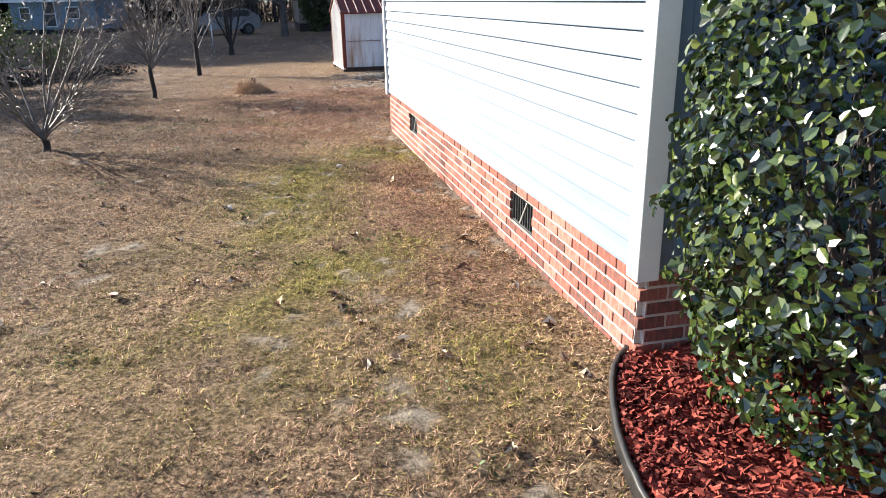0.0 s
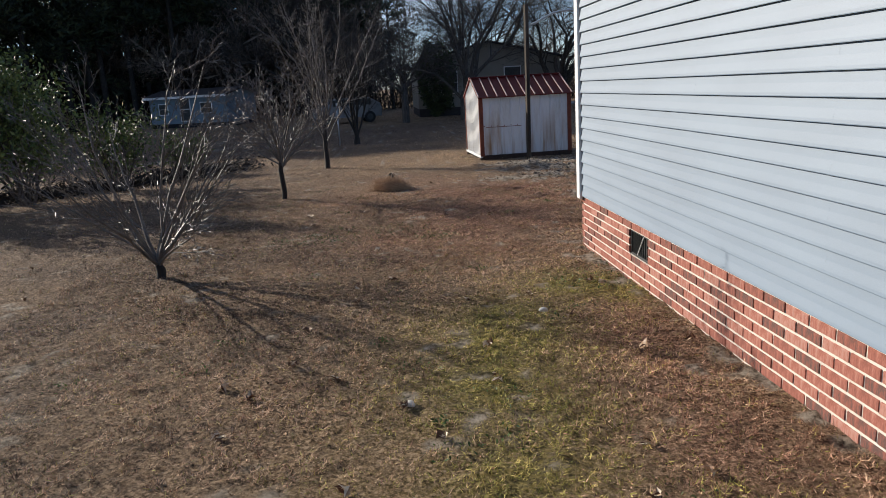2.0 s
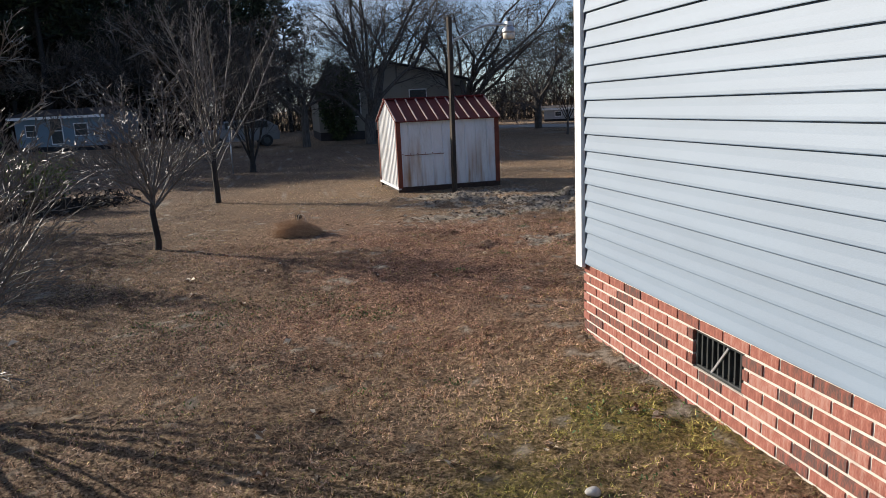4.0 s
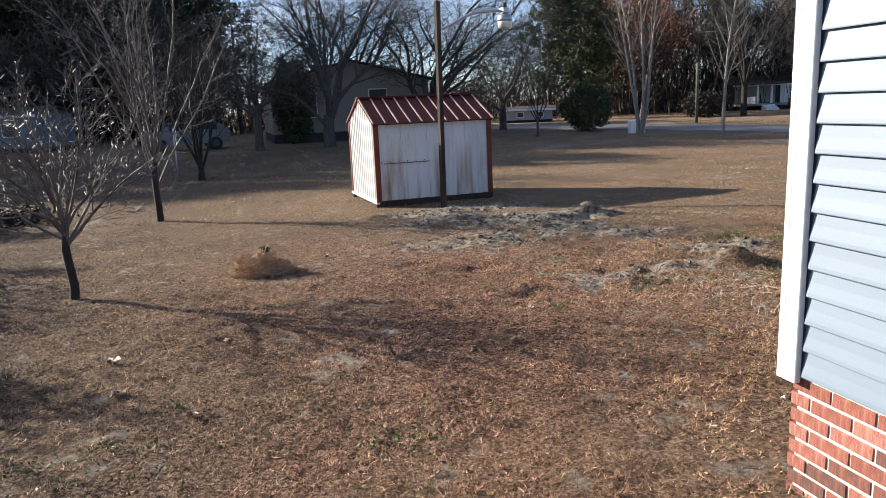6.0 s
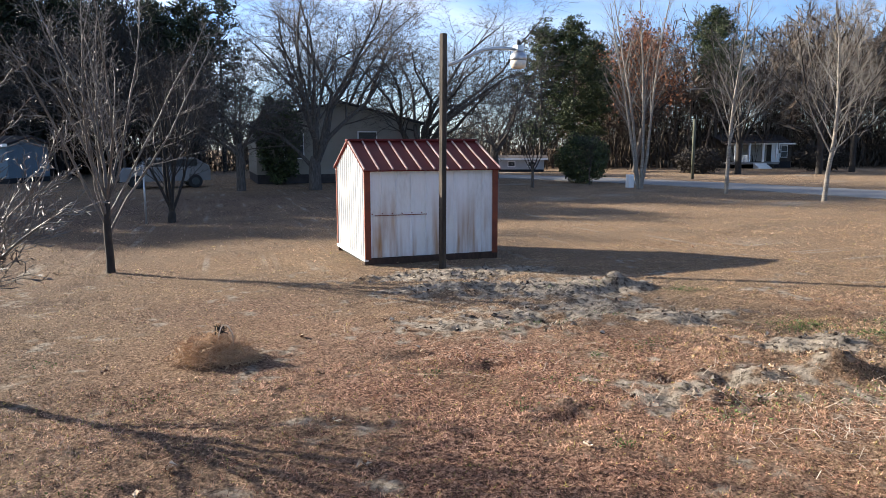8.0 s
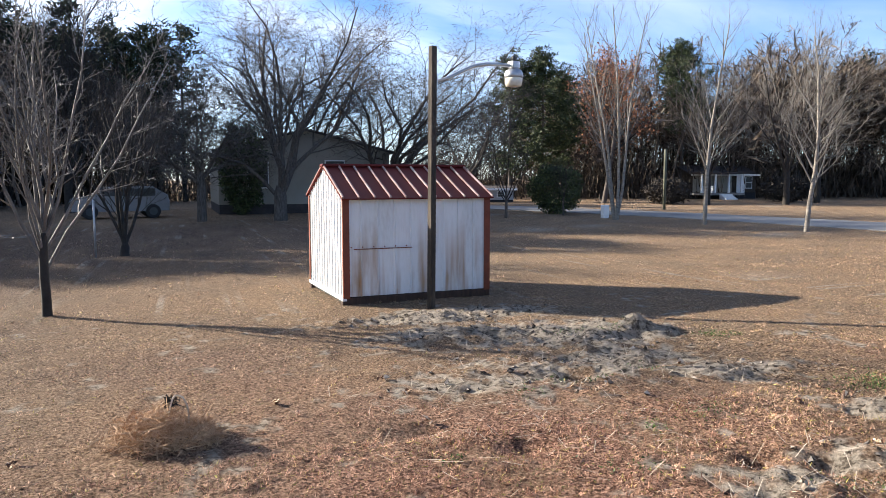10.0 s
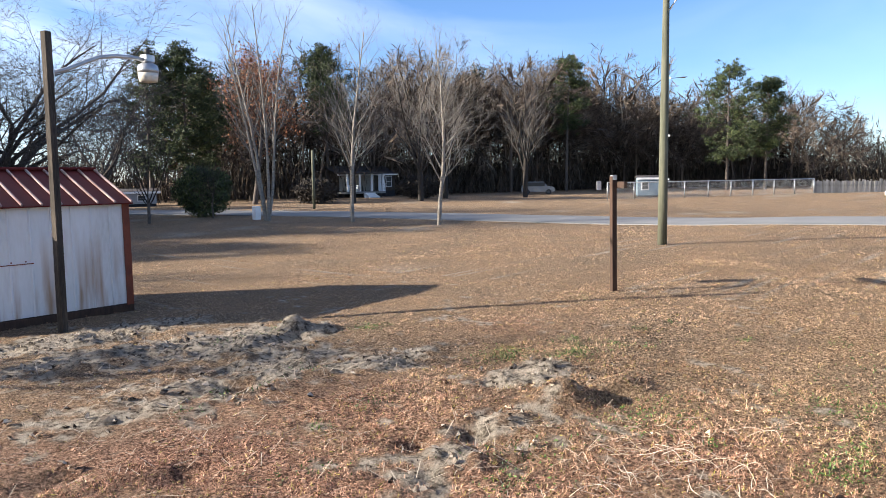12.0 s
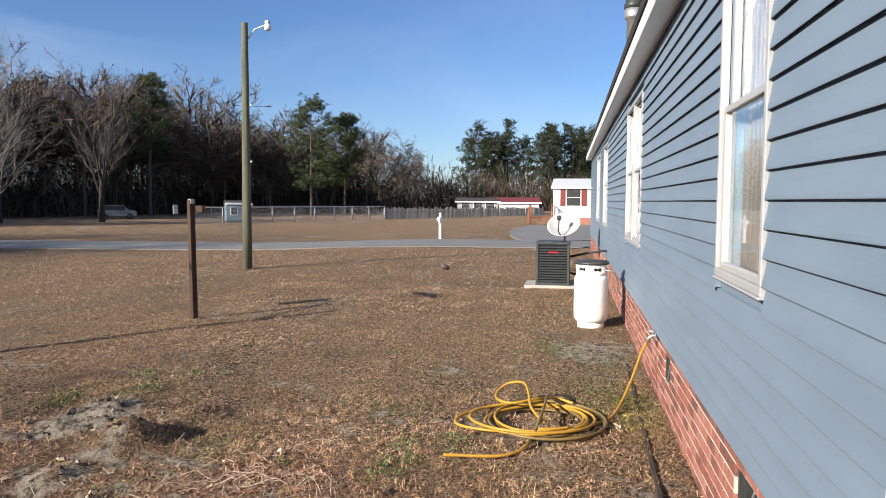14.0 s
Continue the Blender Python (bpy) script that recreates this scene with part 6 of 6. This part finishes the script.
car(60.0, 51.5, 128, M_CARWHITE, "white off-road vehicle parked before the woods", 0.15, 0.78)
car(-2.6, 47.5, 10, M_CARWHITE, "white car parked under bare trees")
tagged(part("utility_box", box((18.55, 38.9, -0.25), (18.85, 39.2, 0.42), 0.03), M_WHITE), "white utility box beside the road", "utility box")
tagged(part("utility_box", box((19.05, 38.7, -0.25), (19.25, 38.9, 0.20), 0.03), M_WHITE), "low white utility box beside another", "utility box")


def thin_post(x, y, h, r, mat, label, name="post"):
    return tagged(tube(name, [(x, y, gz(x, y) - 0.05), (x, y, gz(x, y) + h)], r, mat, n=8), label, "post")


thin_post(-2.05, 28.7, 1.5, 0.025, M_GALV, "thin grey metal post at the lawn's edge")
thin_post(27.5, 46.0, 3.6, 0.09, M_UPOLE, "short grey pole beside the lane")
st = bmesh.new()
bmesh.ops.create_icosphere(st, subdivisions=2, radius=0.11)
for v in st.verts:
    v.co *= 0.85 + 0.3 * noise.noise(v.co * 9)
    v.co.z *= 0.7
stump = tagged(part("log_piece", st, M_BARK), "short piece of dark log on the lawn", "log")
stump.location = (16.2, 13.1, gz(16.2, 13.1) + 0.06)
tagged(part("buried_board", box((2.6, -0.014, -0.05), (6.9, 0.014, 0.020), 0.004, pose(0, 9.85, 0.02, 0, 0, -1.32)), M_TIMBER), "dark buried edging board beside the house wall", "board")

# ---- front bed: mulch, edging, clipped holly ----
EDGE = [(1.42, 0.75), (1.12, 1.0), (0.97, 1.4), (0.93, 1.75), (0.98, 2.1), (1.10, 2.45), (1.22, 2.68), (1.35, 2.83)]


def front_bed():
    pts = smooth_path([(x, y, 0) for x, y in EDGE], 6)
    bm = bmesh.new()
    rows = []
    for i, p in enumerate(pts):
        d = (pts[min(i + 1, len(pts) - 1)] - pts[max(i - 1, 0)]).normalized()
        s = Vector((-d.y, d.x, 0))
        z = gz(p.x, p.y)
        rows.append([bm.verts.new(p + s * o + Vector((0, 0, z + h))) for o, h in ((-0.006, -0.06), (-0.006, 0.065), (-0.014, 0.075), (-0.006, 0.088), (0.008, 0.088), (0.014, 0.075), (0.006, 0.065), (0.006, -0.06))])
    for a, b in zip(rows, rows[1:]):
        for k in range(8):
            bm.faces.new((a[k], a[(k + 1) % 8], b[(k + 1) % 8], b[k]))
    bm.faces.new(rows[0])
    bm.faces.new(rows[-1][::-1])
    bmesh.ops.recalc_face_normals(bm, faces=bm.faces)
    tagged(part("edging", bm, M_EDGING, smooth=True), "black plastic garden edging curving round the mulch bed", "edging")
    # bed surface
    bm = bmesh.new()
    inner = [p + Vector((0.012, 0, 0)) for p in pts]
    rows = []
    for p in inner:
        row = []
        for k in range(13):
            f = k / 12
            x, y = lerp(p.x, 3.2, f), min(p.y, 2.79)
            row.append(bm.verts.new((x, y, gz(x, y) + 0.03 + 0.025 * math.sin(f * 9 + y * 7) * 0.5 + 0.03 * min(1, f * 6))))
        rows.append(row)
    for a, b in zip(rows, rows[1:]):
        for k in range(12):
            bm.faces.new((a[k], a[k + 1], b[k + 1], b[k]))
    bmesh.ops.recalc_face_normals(bm, faces=bm.faces)
    tagged(part("mulch_bed", bm, M_MULCH, smooth=True), "bed of red dyed wood mulch", "mulch", kind="structure")
    r = np.random.RandomState(31)
    n = 9000
    y = r.uniform(0.9, 2.78, n)
    ex = np.interp(y, [q[1] for q in EDGE[1:]], [q[0] for q in EDGE[1:]])
    x = ex + 0.025 + r.uniform(0, 1, n) ** 1.4 * 1.2
    z = ground_height(x, y) + 0.055 + r.uniform(0, 0.03, n)
    c = np.stack([x, y, z], -1)
    a = r.uniform(0, 6.28, n)
    d = np.stack([np.cos(a), np.sin(a), r.normal(0, 0.35, n)], -1) * r.uniform(0.006, 0.020, (n, 1))
    s = np.stack([-np.sin(a), np.cos(a), r.normal(0, 0.5, n)], -1) * r.uniform(0.003, 0.007, (n, 1))
    up = np.array([0, 0, 0.005])
    q = np.concatenate([np.stack([c - d - s, c + d - s * 0.6, c + d + s, c - d + s], 1), np.stack([c - d - s, c - d + s, c - d + s - up * 2, c - d - s - up * 2], 1), np.stack([c - d - s, c + d - s * 0.6, c + d - s * 0.6 - up * 2, c - d - s - up * 2], 1)], 0)
    tagged(new("mulch_chips", quads_mesh("mulch_chips", q, 4, M_MULCH)), "loose red wood chips", "mulch", kind="stuff")


front_bed()


def holly():
    cx, cy = 1.98, 2.0
    r = np.random.RandomState(41)
    base = gz(cx, cy) + 0.04
    t = empty("holly_shrub", pose(cx, cy, base), label="clipped evergreen holly shrub with glossy leaves in red mulch", category="shrub")
    br = grow(77, 1.5, 0.03, 0.12, 2, (9, 6), 40, 5, 16, 0.2, 0.5, 0.1)
    part("trunk", branch_mesh("trunk", br, lambda l: True, M_BARK, (5, 4, 3)), None, t)
    n = 17500
    z = r.uniform(0.10, 2.25, n)
    rad = np.interp(z, [0.08, 0.3, 0.75, 1.2, 1.7, 2.0, 2.25], [0.54, 0.72, 0.84, 0.85, 0.75, 0.50, 0.08])
    a = r.uniform(0, 6.283, n)
    k = np.where(r.uniform(0, 1, n) < 0.68, r.uniform(0.90, 1.03, n), r.uniform(0.62, 0.92, n)) + 0.05 * np.sin(a * 7 + z * 9) + 0.04 * np.sin(a * 13 - z * 17)
    c = np.stack([np.cos(a) * rad * k, np.sin(a) * rad * k * np.where(np.sin(a) > 0, 0.84, 1.0), z], -1)
    out = np.stack([np.cos(a), np.sin(a), (z - 1.0) * 0.5], -1)
    nrm = out + r.normal(0, 0.55, (n, 3)) + (0, 0, 0.45)
    nrm /= np.linalg.norm(nrm, axis=1, keepdims=True)
    d = np.cross(nrm, r.normal(0, 1, (n, 3)))
    d /= np.linalg.norm(d, axis=1, keepdims=True)
    s = np.cross(nrm, d)
    L = r.uniform(0.028, 0.054, (n, 1))
    W = L * r.uniform(0.28, 0.38, (n, 1))
    fold = nrm * W * 0.35
    curl = nrm * L * r.uniform(-0.10, 0.16, (n, 1))
    p0, p4 = c - d * L * 0.5, c + d * L * 0.5 - curl
    pm1, pm2 = c - d * L * 0.15, c + d * L * 0.2
    left = np.stack([p0, pm1 + s * W + fold, pm2 + s * W * 0.95 + fold, p4], 1)
    right = np.stack([p0, p4, pm2 - s * W * 0.95 + fold, pm1 - s * W + fold], 1)
    # the leaves on the side that is walked past are pieces of their own
    score = c @ np.array([-0.72, -0.62, -0.05]) + r.uniform(0, 0.35, n)
    near = set(np.argsort(-score)[:290].tolist())
    far = np.array([i for i in range(n) if i not in near])
    me = quads_mesh("foliage", np.concatenate([left[far], right[far]], 0), 4, M_HOLLY)
    fo = part("foliage", me, None, t)
    fo["kind"] = "stuff"
    shared = []
    for q in range(3):
        f, b = 0.06 + 0.03 * q, 0.05 * (q - 1)
        v = [(-0.5, 0, 0), (-0.2, 0.29, f), (0.15, 0.30, f), (0.38, 0.17, f * 0.6), (0.5, 0, -b), (0.38, -0.17, f * 0.6), (0.15, -0.30, f), (-0.2, -0.29, f), (-0.1, 0, 0.0), (0.2, 0, -b * 0.3)]
        shared.append(mesh_of("leaf", v, [(0, 8, 1), (8, 9, 2, 1), (9, 4, 3, 2), (0, 7, 8), (8, 7, 6, 9), (9, 6, 5, 4)], M_HOLLY, True))
    for i in near:
        ob = new("leaf", shared[i % 3])
        ob.parent = t
        m = Matrix((Vector(d[i]), Vector(s[i]), Vector(nrm[i]))).transposed().to_4x4()
        ob.matrix_local = Matrix.Translation(Vector(c[i])) @ m @ Matrix.Scale(float(L[i, 0]), 4)


holly()


# ---- lawn cover ----
def lawn():
    r = np.random.RandomState(51)

    def scatter(n, x0, x1, y0, y1):
        # nine blades to a tussock
        k = n // 9
        x, y = np.repeat(r.uniform(x0, x1, k), 9), np.repeat(r.uniform(y0, y1, k), 9)
        x, y = x + r.normal(0, 0.014, 9 * k), y + r.normal(0, 0.014, 9 * k)
        inside = (x > WX - 0.01) & (y > NY - 0.02) & (y < RY + 0.01)
        bed = (y < 2.9) & (x > np.interp(y, [q[1] for q in EDGE[1:]], [q[0] for q in EDGE[1:]]) - 0.01) & (y > 0.7)
        keep = ~(inside | bed)
        return x[keep], y[keep]

    def blades(x, y, lmin, lmax, w, rise):
        n = len(x)
        sand = sand_mask(x, y)
        keep = r.uniform(0, 1, n) > np.clip(sand * 0.96 + 0.5 * np.clip(blobs(x, y, SAND), 0, 1), 0, 0.985)
        x, y = x[keep], y[keep]
        # tussocks: blades gather and stand taller in some spots
        th = 0.45 + 0.35 * ripple(x, y, 3.2, 14) + 0.35 * ripple(x, y, 11.0, 15) + 0.7 * ripple(x, y, 34.0, 25) + 0.6 * ripple(x, y, 62.0, 26)
        keep = r.uniform(0, 1, len(x)) < np.clip(0.45 + 0.75 * th, 0.08, 1)
        x, y, th = x[keep], y[keep], th[keep]
        n = len(x)
        z = ground_height(x, y)
        a = r.uniform(0, 6.283, n)
        L = r.uniform(lmin, lmax, n) * np.clip(0.6 + 0.6 * th, 0.4, 1.15)
        el = np.abs(r.normal(0, rise, n))
        d = np.stack([np.cos(a) * np.cos(el), np.sin(a) * np.cos(el), np.sin(el)], -1) * L[:, None]
        s = np.stack([-np.sin(a), np.cos(a), r.normal(0, 0.5, n)], -1) * (w * r.uniform(0.6, 1.3, n))[:, None]
        c = np.stack([x, y, z + r.uniform(-0.004, 0.012, n)], -1)
        g = np.clip(blobs(x, y, GREEN) * (0.75 + 0.4 * ripple(x, y, 5.0, 8)) + 0.10, 0, 0.9)
        rd = np.clip(blobs(x, y, RED) * 0.85 + 0.16, 0, 0.95)
        u = r.uniform(0, 1, n)
        idx = np.where(u < g, 1, np.where(r.uniform(0, 1, n) < rd, 2, np.where(r.uniform(0, 1, n) < dull_and_shade_mask(x, y) * 0.85 + 0.05, 3, 0)))
        return np.stack([c - s, c + s, c + d], 1), idx

    V, I = [], []
    for n, x0, x1, y0, y1, lo, hi, w, rise in ((340000, -3.6, 1.4, 1.3, 9.6, 0.016, 0.042, 0.0018, 0.65), (310000, -3.5, 5.5, 9.5, 14.5, 0.016, 0.042, 0.0018, 0.65),
                                               (120000, -5.0, 9.0, 13.5, 21.0, 0.018, 0.042, 0.0020, 0.5), (100000, 5.5, 13.0, 9.5, 16.0, 0.014, 0.032, 0.0019, 0.6), (60000, -9.0, -3.4, 4.0, 19.0, 0.020, 0.052, 0.0028, 0.75), (40000, -6, 20, 20, 34, 0.030, 0.065, 0.0045, 0.6), (36000, 9, 24, 9.6, 22, 0.026, 0.055, 0.004, 0.6)):
        x, y = scatter(n, x0, x1, y0, y1)
        v, i = blades(x, y, lo, hi, w, rise)
        V.append(v)
        I.append(i)
    me = quads_mesh("lawn_grass", np.concatenate(V), 3, [M_BLADE, M_BLADE_G, M_BLADE_R, M_BLADE_D], np.concatenate(I))
    tagged(new("lawn_grass", me), "short matted dormant grass, mostly straw and brown", "grass", kind="stuff")
    # fallen leaves, curled
    n = 900
    x, y = scatter(n, -4.5, 6.0, 1.3, 16.0)
    more = scatter(420, -1.6, 1.3, 2.0, 8.5)
    x, y = np.concatenate([x, more[0]]), np.concatenate([y, more[1]])
    n = len(x)
    c = np.stack([x, y, ground_height(x, y) + r.uniform(0.012, 0.03, n)], -1)
    a = r.uniform(0, 6.283, n)
    L = r.uniform(0.011, 0.030, (n, 1)) * (1 + 0.5 * (r.uniform(0, 1, (n, 1)) < 0.12))
    d = np.stack([np.cos(a), np.sin(a), r.normal(0, 0.4, n)], -1) * L
    s = np.stack([-np.sin(a), np.cos(a), r.normal(0, 0.5, n)], -1) * L * 0.55
    up = np.array([0, 0, 1.0]) * L * r.uniform(0.1, 0.6, (n, 1))
    q = np.concatenate([np.stack([c - d, c - s + up, c + d], 1), np.stack([c - d, c + d, c + s + up], 1)], 0)
    tagged(new("fallen_leaves", quads_mesh("fallen_leaves", q, 3, M_LEAF_DEAD)), "curled brown and pale fallen leaves", "leaves", kind="stuff")
    # low green weeds
    spots = [(4.8, 14.3, 0.2, 330), (5.2, 13.8, 0.16, 300), (4.0, 12.5, 0.25, 350), (3.8, 11.3, 0.14, 260), (5.4, 9.85, 0.25, 500), (5.9, 10.1, 0.2, 160), (6.6, 9.9, 0.25, 200), (7.4, 10.45, 0.3, 260), (0.0, 10.6, 0.14, 220), (-0.5, 11.2, 0.3, 260), (-1.3, 10.7, 0.4, 300), (1.1, 8.2, 0.3, 260), (3.0, 12.8, 0.2, 120), (2.6, 12.6, 0.15, 120), (3.9, 17.0, 0.2, 220), (5.0, 16.3, 0.15, 200), (4.3, 11.0, 0.1, 120), (4.9, 11.6, 0.2, 120), (6.0, 11.5, 0.4, 160)]
    for _ in range(46):
        spots.append((r.uniform(-3, 8), r.uniform(9.8, 15.5), r.uniform(0.04, 0.12), 40))
    for _ in range(30):
        spots.append((r.uniform(-2.6, 1.0), r.uniform(2, 9), r.uniform(0.03, 0.09), 30))
    P = []
    for x0, y0, rad, k in spots:
        x, y = x0 + r.normal(0, rad, k), y0 + r.normal(0, rad * 0.7, k)
        ok = ~((x > WX - 0.02) & (y < RY + 0.02) & (y > NY - 0.05))
        x, y = x[ok], y[ok]
        P.append(np.stack([x, y, ground_height(x, y) + r.uniform(0.004, 0.03, len(x))], -1))
    c = np.concatenate(P)
    tagged(new("weeds", quads_mesh("weeds", leaf_quads(c, r, 0.026, 0.5), 4, M_WEED)), "low green weeds in the dormant lawn", "weeds", kind="stuff")


lawn()


def tuft():
    x, y = -0.46, 14.95
    t = empty("dry_grass_tuft", pose(x, y, gz(x, y)), label="golden brown mound of dry fine weed on the lawn", category="grass tuft")
    r = np.random.RandomState(61)
    n = 5600
    u = r.normal(0, 1, (n, 3))
    u /= np.linalg.norm(u, axis=1, keepdims=True)
    k = r.uniform(0.25, 1.0, (n, 1)) ** 0.45 * (1 + 0.16 * np.sin(u[:, :1] * 6 + 1.0) * np.cos(u[:, 1:2] * 5))
    c = u * k * (0.34, 0.24, 0.22)
    c[:, 2] = np.abs(c[:, 2]) * np.clip(1.0 - 0.35 * c[:, 0] / 0.3, 0.5, 1.3)
    d = r.normal(0, 1, (n, 3)) * (0.055, 0.055, 0.040)
    s = r.normal(0, 0.0018, (n, 3))
    part("tuft_grass", quads_mesh("tuft_grass", np.stack([c - s, c + s, c + d * r.uniform(0.6, 1.4, (n, 1))], 1), 3, M_WEEDTUFT), None, t)
    # a dark root crown with two pale bent stalks stands on top
    n = 150
    c = r.normal(0, 1, (n, 3)) * (0.020, 0.02, 0.014) + (0.02, 0.06, 0.25)
    d = r.normal(0, 1, (n, 3)) * (0.02, 0.02, 0.018)
    s = r.normal(0, 0.004, (n, 3))
    part("root_crown", quads_mesh("root_crown", np.stack([c - s, c + s, c + d], 1), 3, M_DARKTREE), None, t, "dark dry root crown")
    for q in ([(0.0, -0.02, 0.10), (0.01, 0.0, 0.20), (0.03, 0.03, 0.27), (0.05, 0.04, 0.29)], [(0.12, -0.02, 0.10), (0.12, 0.0, 0.20), (0.09, 0.02, 0.28), (0.04, 0.04, 0.29)]):
        tube("stalk", smooth_path(q, 4), 0.006, M_STRAW, t, "pale bent stalk", n=6)


tuft()


def roots():
    r = random.Random(71)
    for k in range(40):
        x, y = r.gauss(3.35, 0.42), r.gauss(12.05, 0.28)
        a = r.uniform(0, 6.28)
        q = []
        for j in range(5):
            q.append((x, y, gz(x, y) + 0.012 + (0.05 * r.random() if 0 < j < 4 else 0.0)))
            a += r.gauss(0, 0.55)
            x, y = x + 0.065 * math.cos(a), y + 0.065 * math.sin(a)
        tagged(tube("root", smooth_path(q, 3), r.uniform(0.001, 0.0021), M_STRAW, n=5), "pale dry pulled-up root on bare soil", "root", "pulled-up roots")


roots()


def stone(x, y, rad, label, name="stone"):
    bm = bmesh.new()
    bmesh.ops.create_icosphere(bm, subdivisions=2, radius=rad)
    for v in bm.verts:
        v.co *= 0.85 + 0.4 * noise.noise(v.co / rad * 0.9 + Vector((x, y, 0)))
        v.co.z *= 0.65
    ob = tagged(part(name, bm, M_STONE, smooth=True), label, "stone")
    ob.location = (x, y, gz(x, y) + rad * 0.35)
    return ob


stone(0.51, 7.5, 0.034, "pale rounded stone lying in the grass")
stone(-0.52, 6.05, 0.03, "small pale stone lying in the grass")


def soil_litter():
    """Clods and loose straw over the dug patches."""
    r = np.random.RandomState(81)
    n = 5200
    x, y = r.uniform(1.0, 5.6, n), r.uniform(12.2, 19.2, n)
    k = blobs(x, y, SAND[:14]) > r.uniform(0.15, 1.5, n)
    x, y = x[k], y[k]
    n = len(x)
    rad = (r.uniform(0, 1, n) ** 3 * 0.026 + 0.006)[:, None]
    c = np.stack([x, y, ground_height(x, y)], -1) + np.array([0, 0, 1]) * rad * 0.4
    ax = r.normal(0, 1, (n, 3, 3)) * 0.35 + np.eye(3)
    e = [c + s * rad * ax[:, i] * r.uniform(0.6, 1.2, (n, 1)) * (1, 1, 0.75) for i in range(3) for s in (1, -1)]
    tri = [(0, 2, 4), (2, 1, 4), (1, 3, 4), (3, 0, 4), (2, 0, 5), (1, 2, 5), (3, 1, 5), (0, 3, 5)]
    q = np.concatenate([np.stack([e[a], e[b], e[d]], 1) for a, b, d in tri], 0)
    tagged(new("soil_clods", quads_mesh("soil_clods", q, 3, M_CLOD)), "dark and grey clods of dug sandy soil", "soil", kind="stuff")
    n = 9000
    x, y = r.uniform(0.4, 5.4, n), r.uniform(11.2, 19.0, n)
    k = blobs(x, y, SAND[:14] + [(3.3, 12.0, 0.8, 0.5, 1.2), (2.0, 14.4, 1.2, 1.0, 0.5)]) > r.uniform(0.1, 1.6, n)
    x, y = x[k], y[k]
    n = len(x)
    a = r.uniform(0, 6.28, n)
    L = r.uniform(0.02, 0.10, n)[:, None]
    c = np.stack([x, y, ground_height(x, y) + r.uniform(0.006, 0.03, n)], -1)
    d = np.stack([np.cos(a), np.sin(a), r.normal(0, 0.25, n)], -1) * L
    s = np.stack([-np.sin(a), np.cos(a), np.zeros(n)], -1) * 0.0018
    tagged(new("loose_straw", quads_mesh("loose_straw", np.stack([c - d - s, c + d - s, c + d + s, c - d + s], 1), 4, M_STRAW)), "loose pale straw over dug soil", "straw", kind="stuff")


soil_litter()

# ---- pieces of the walls ----
build_skirts()
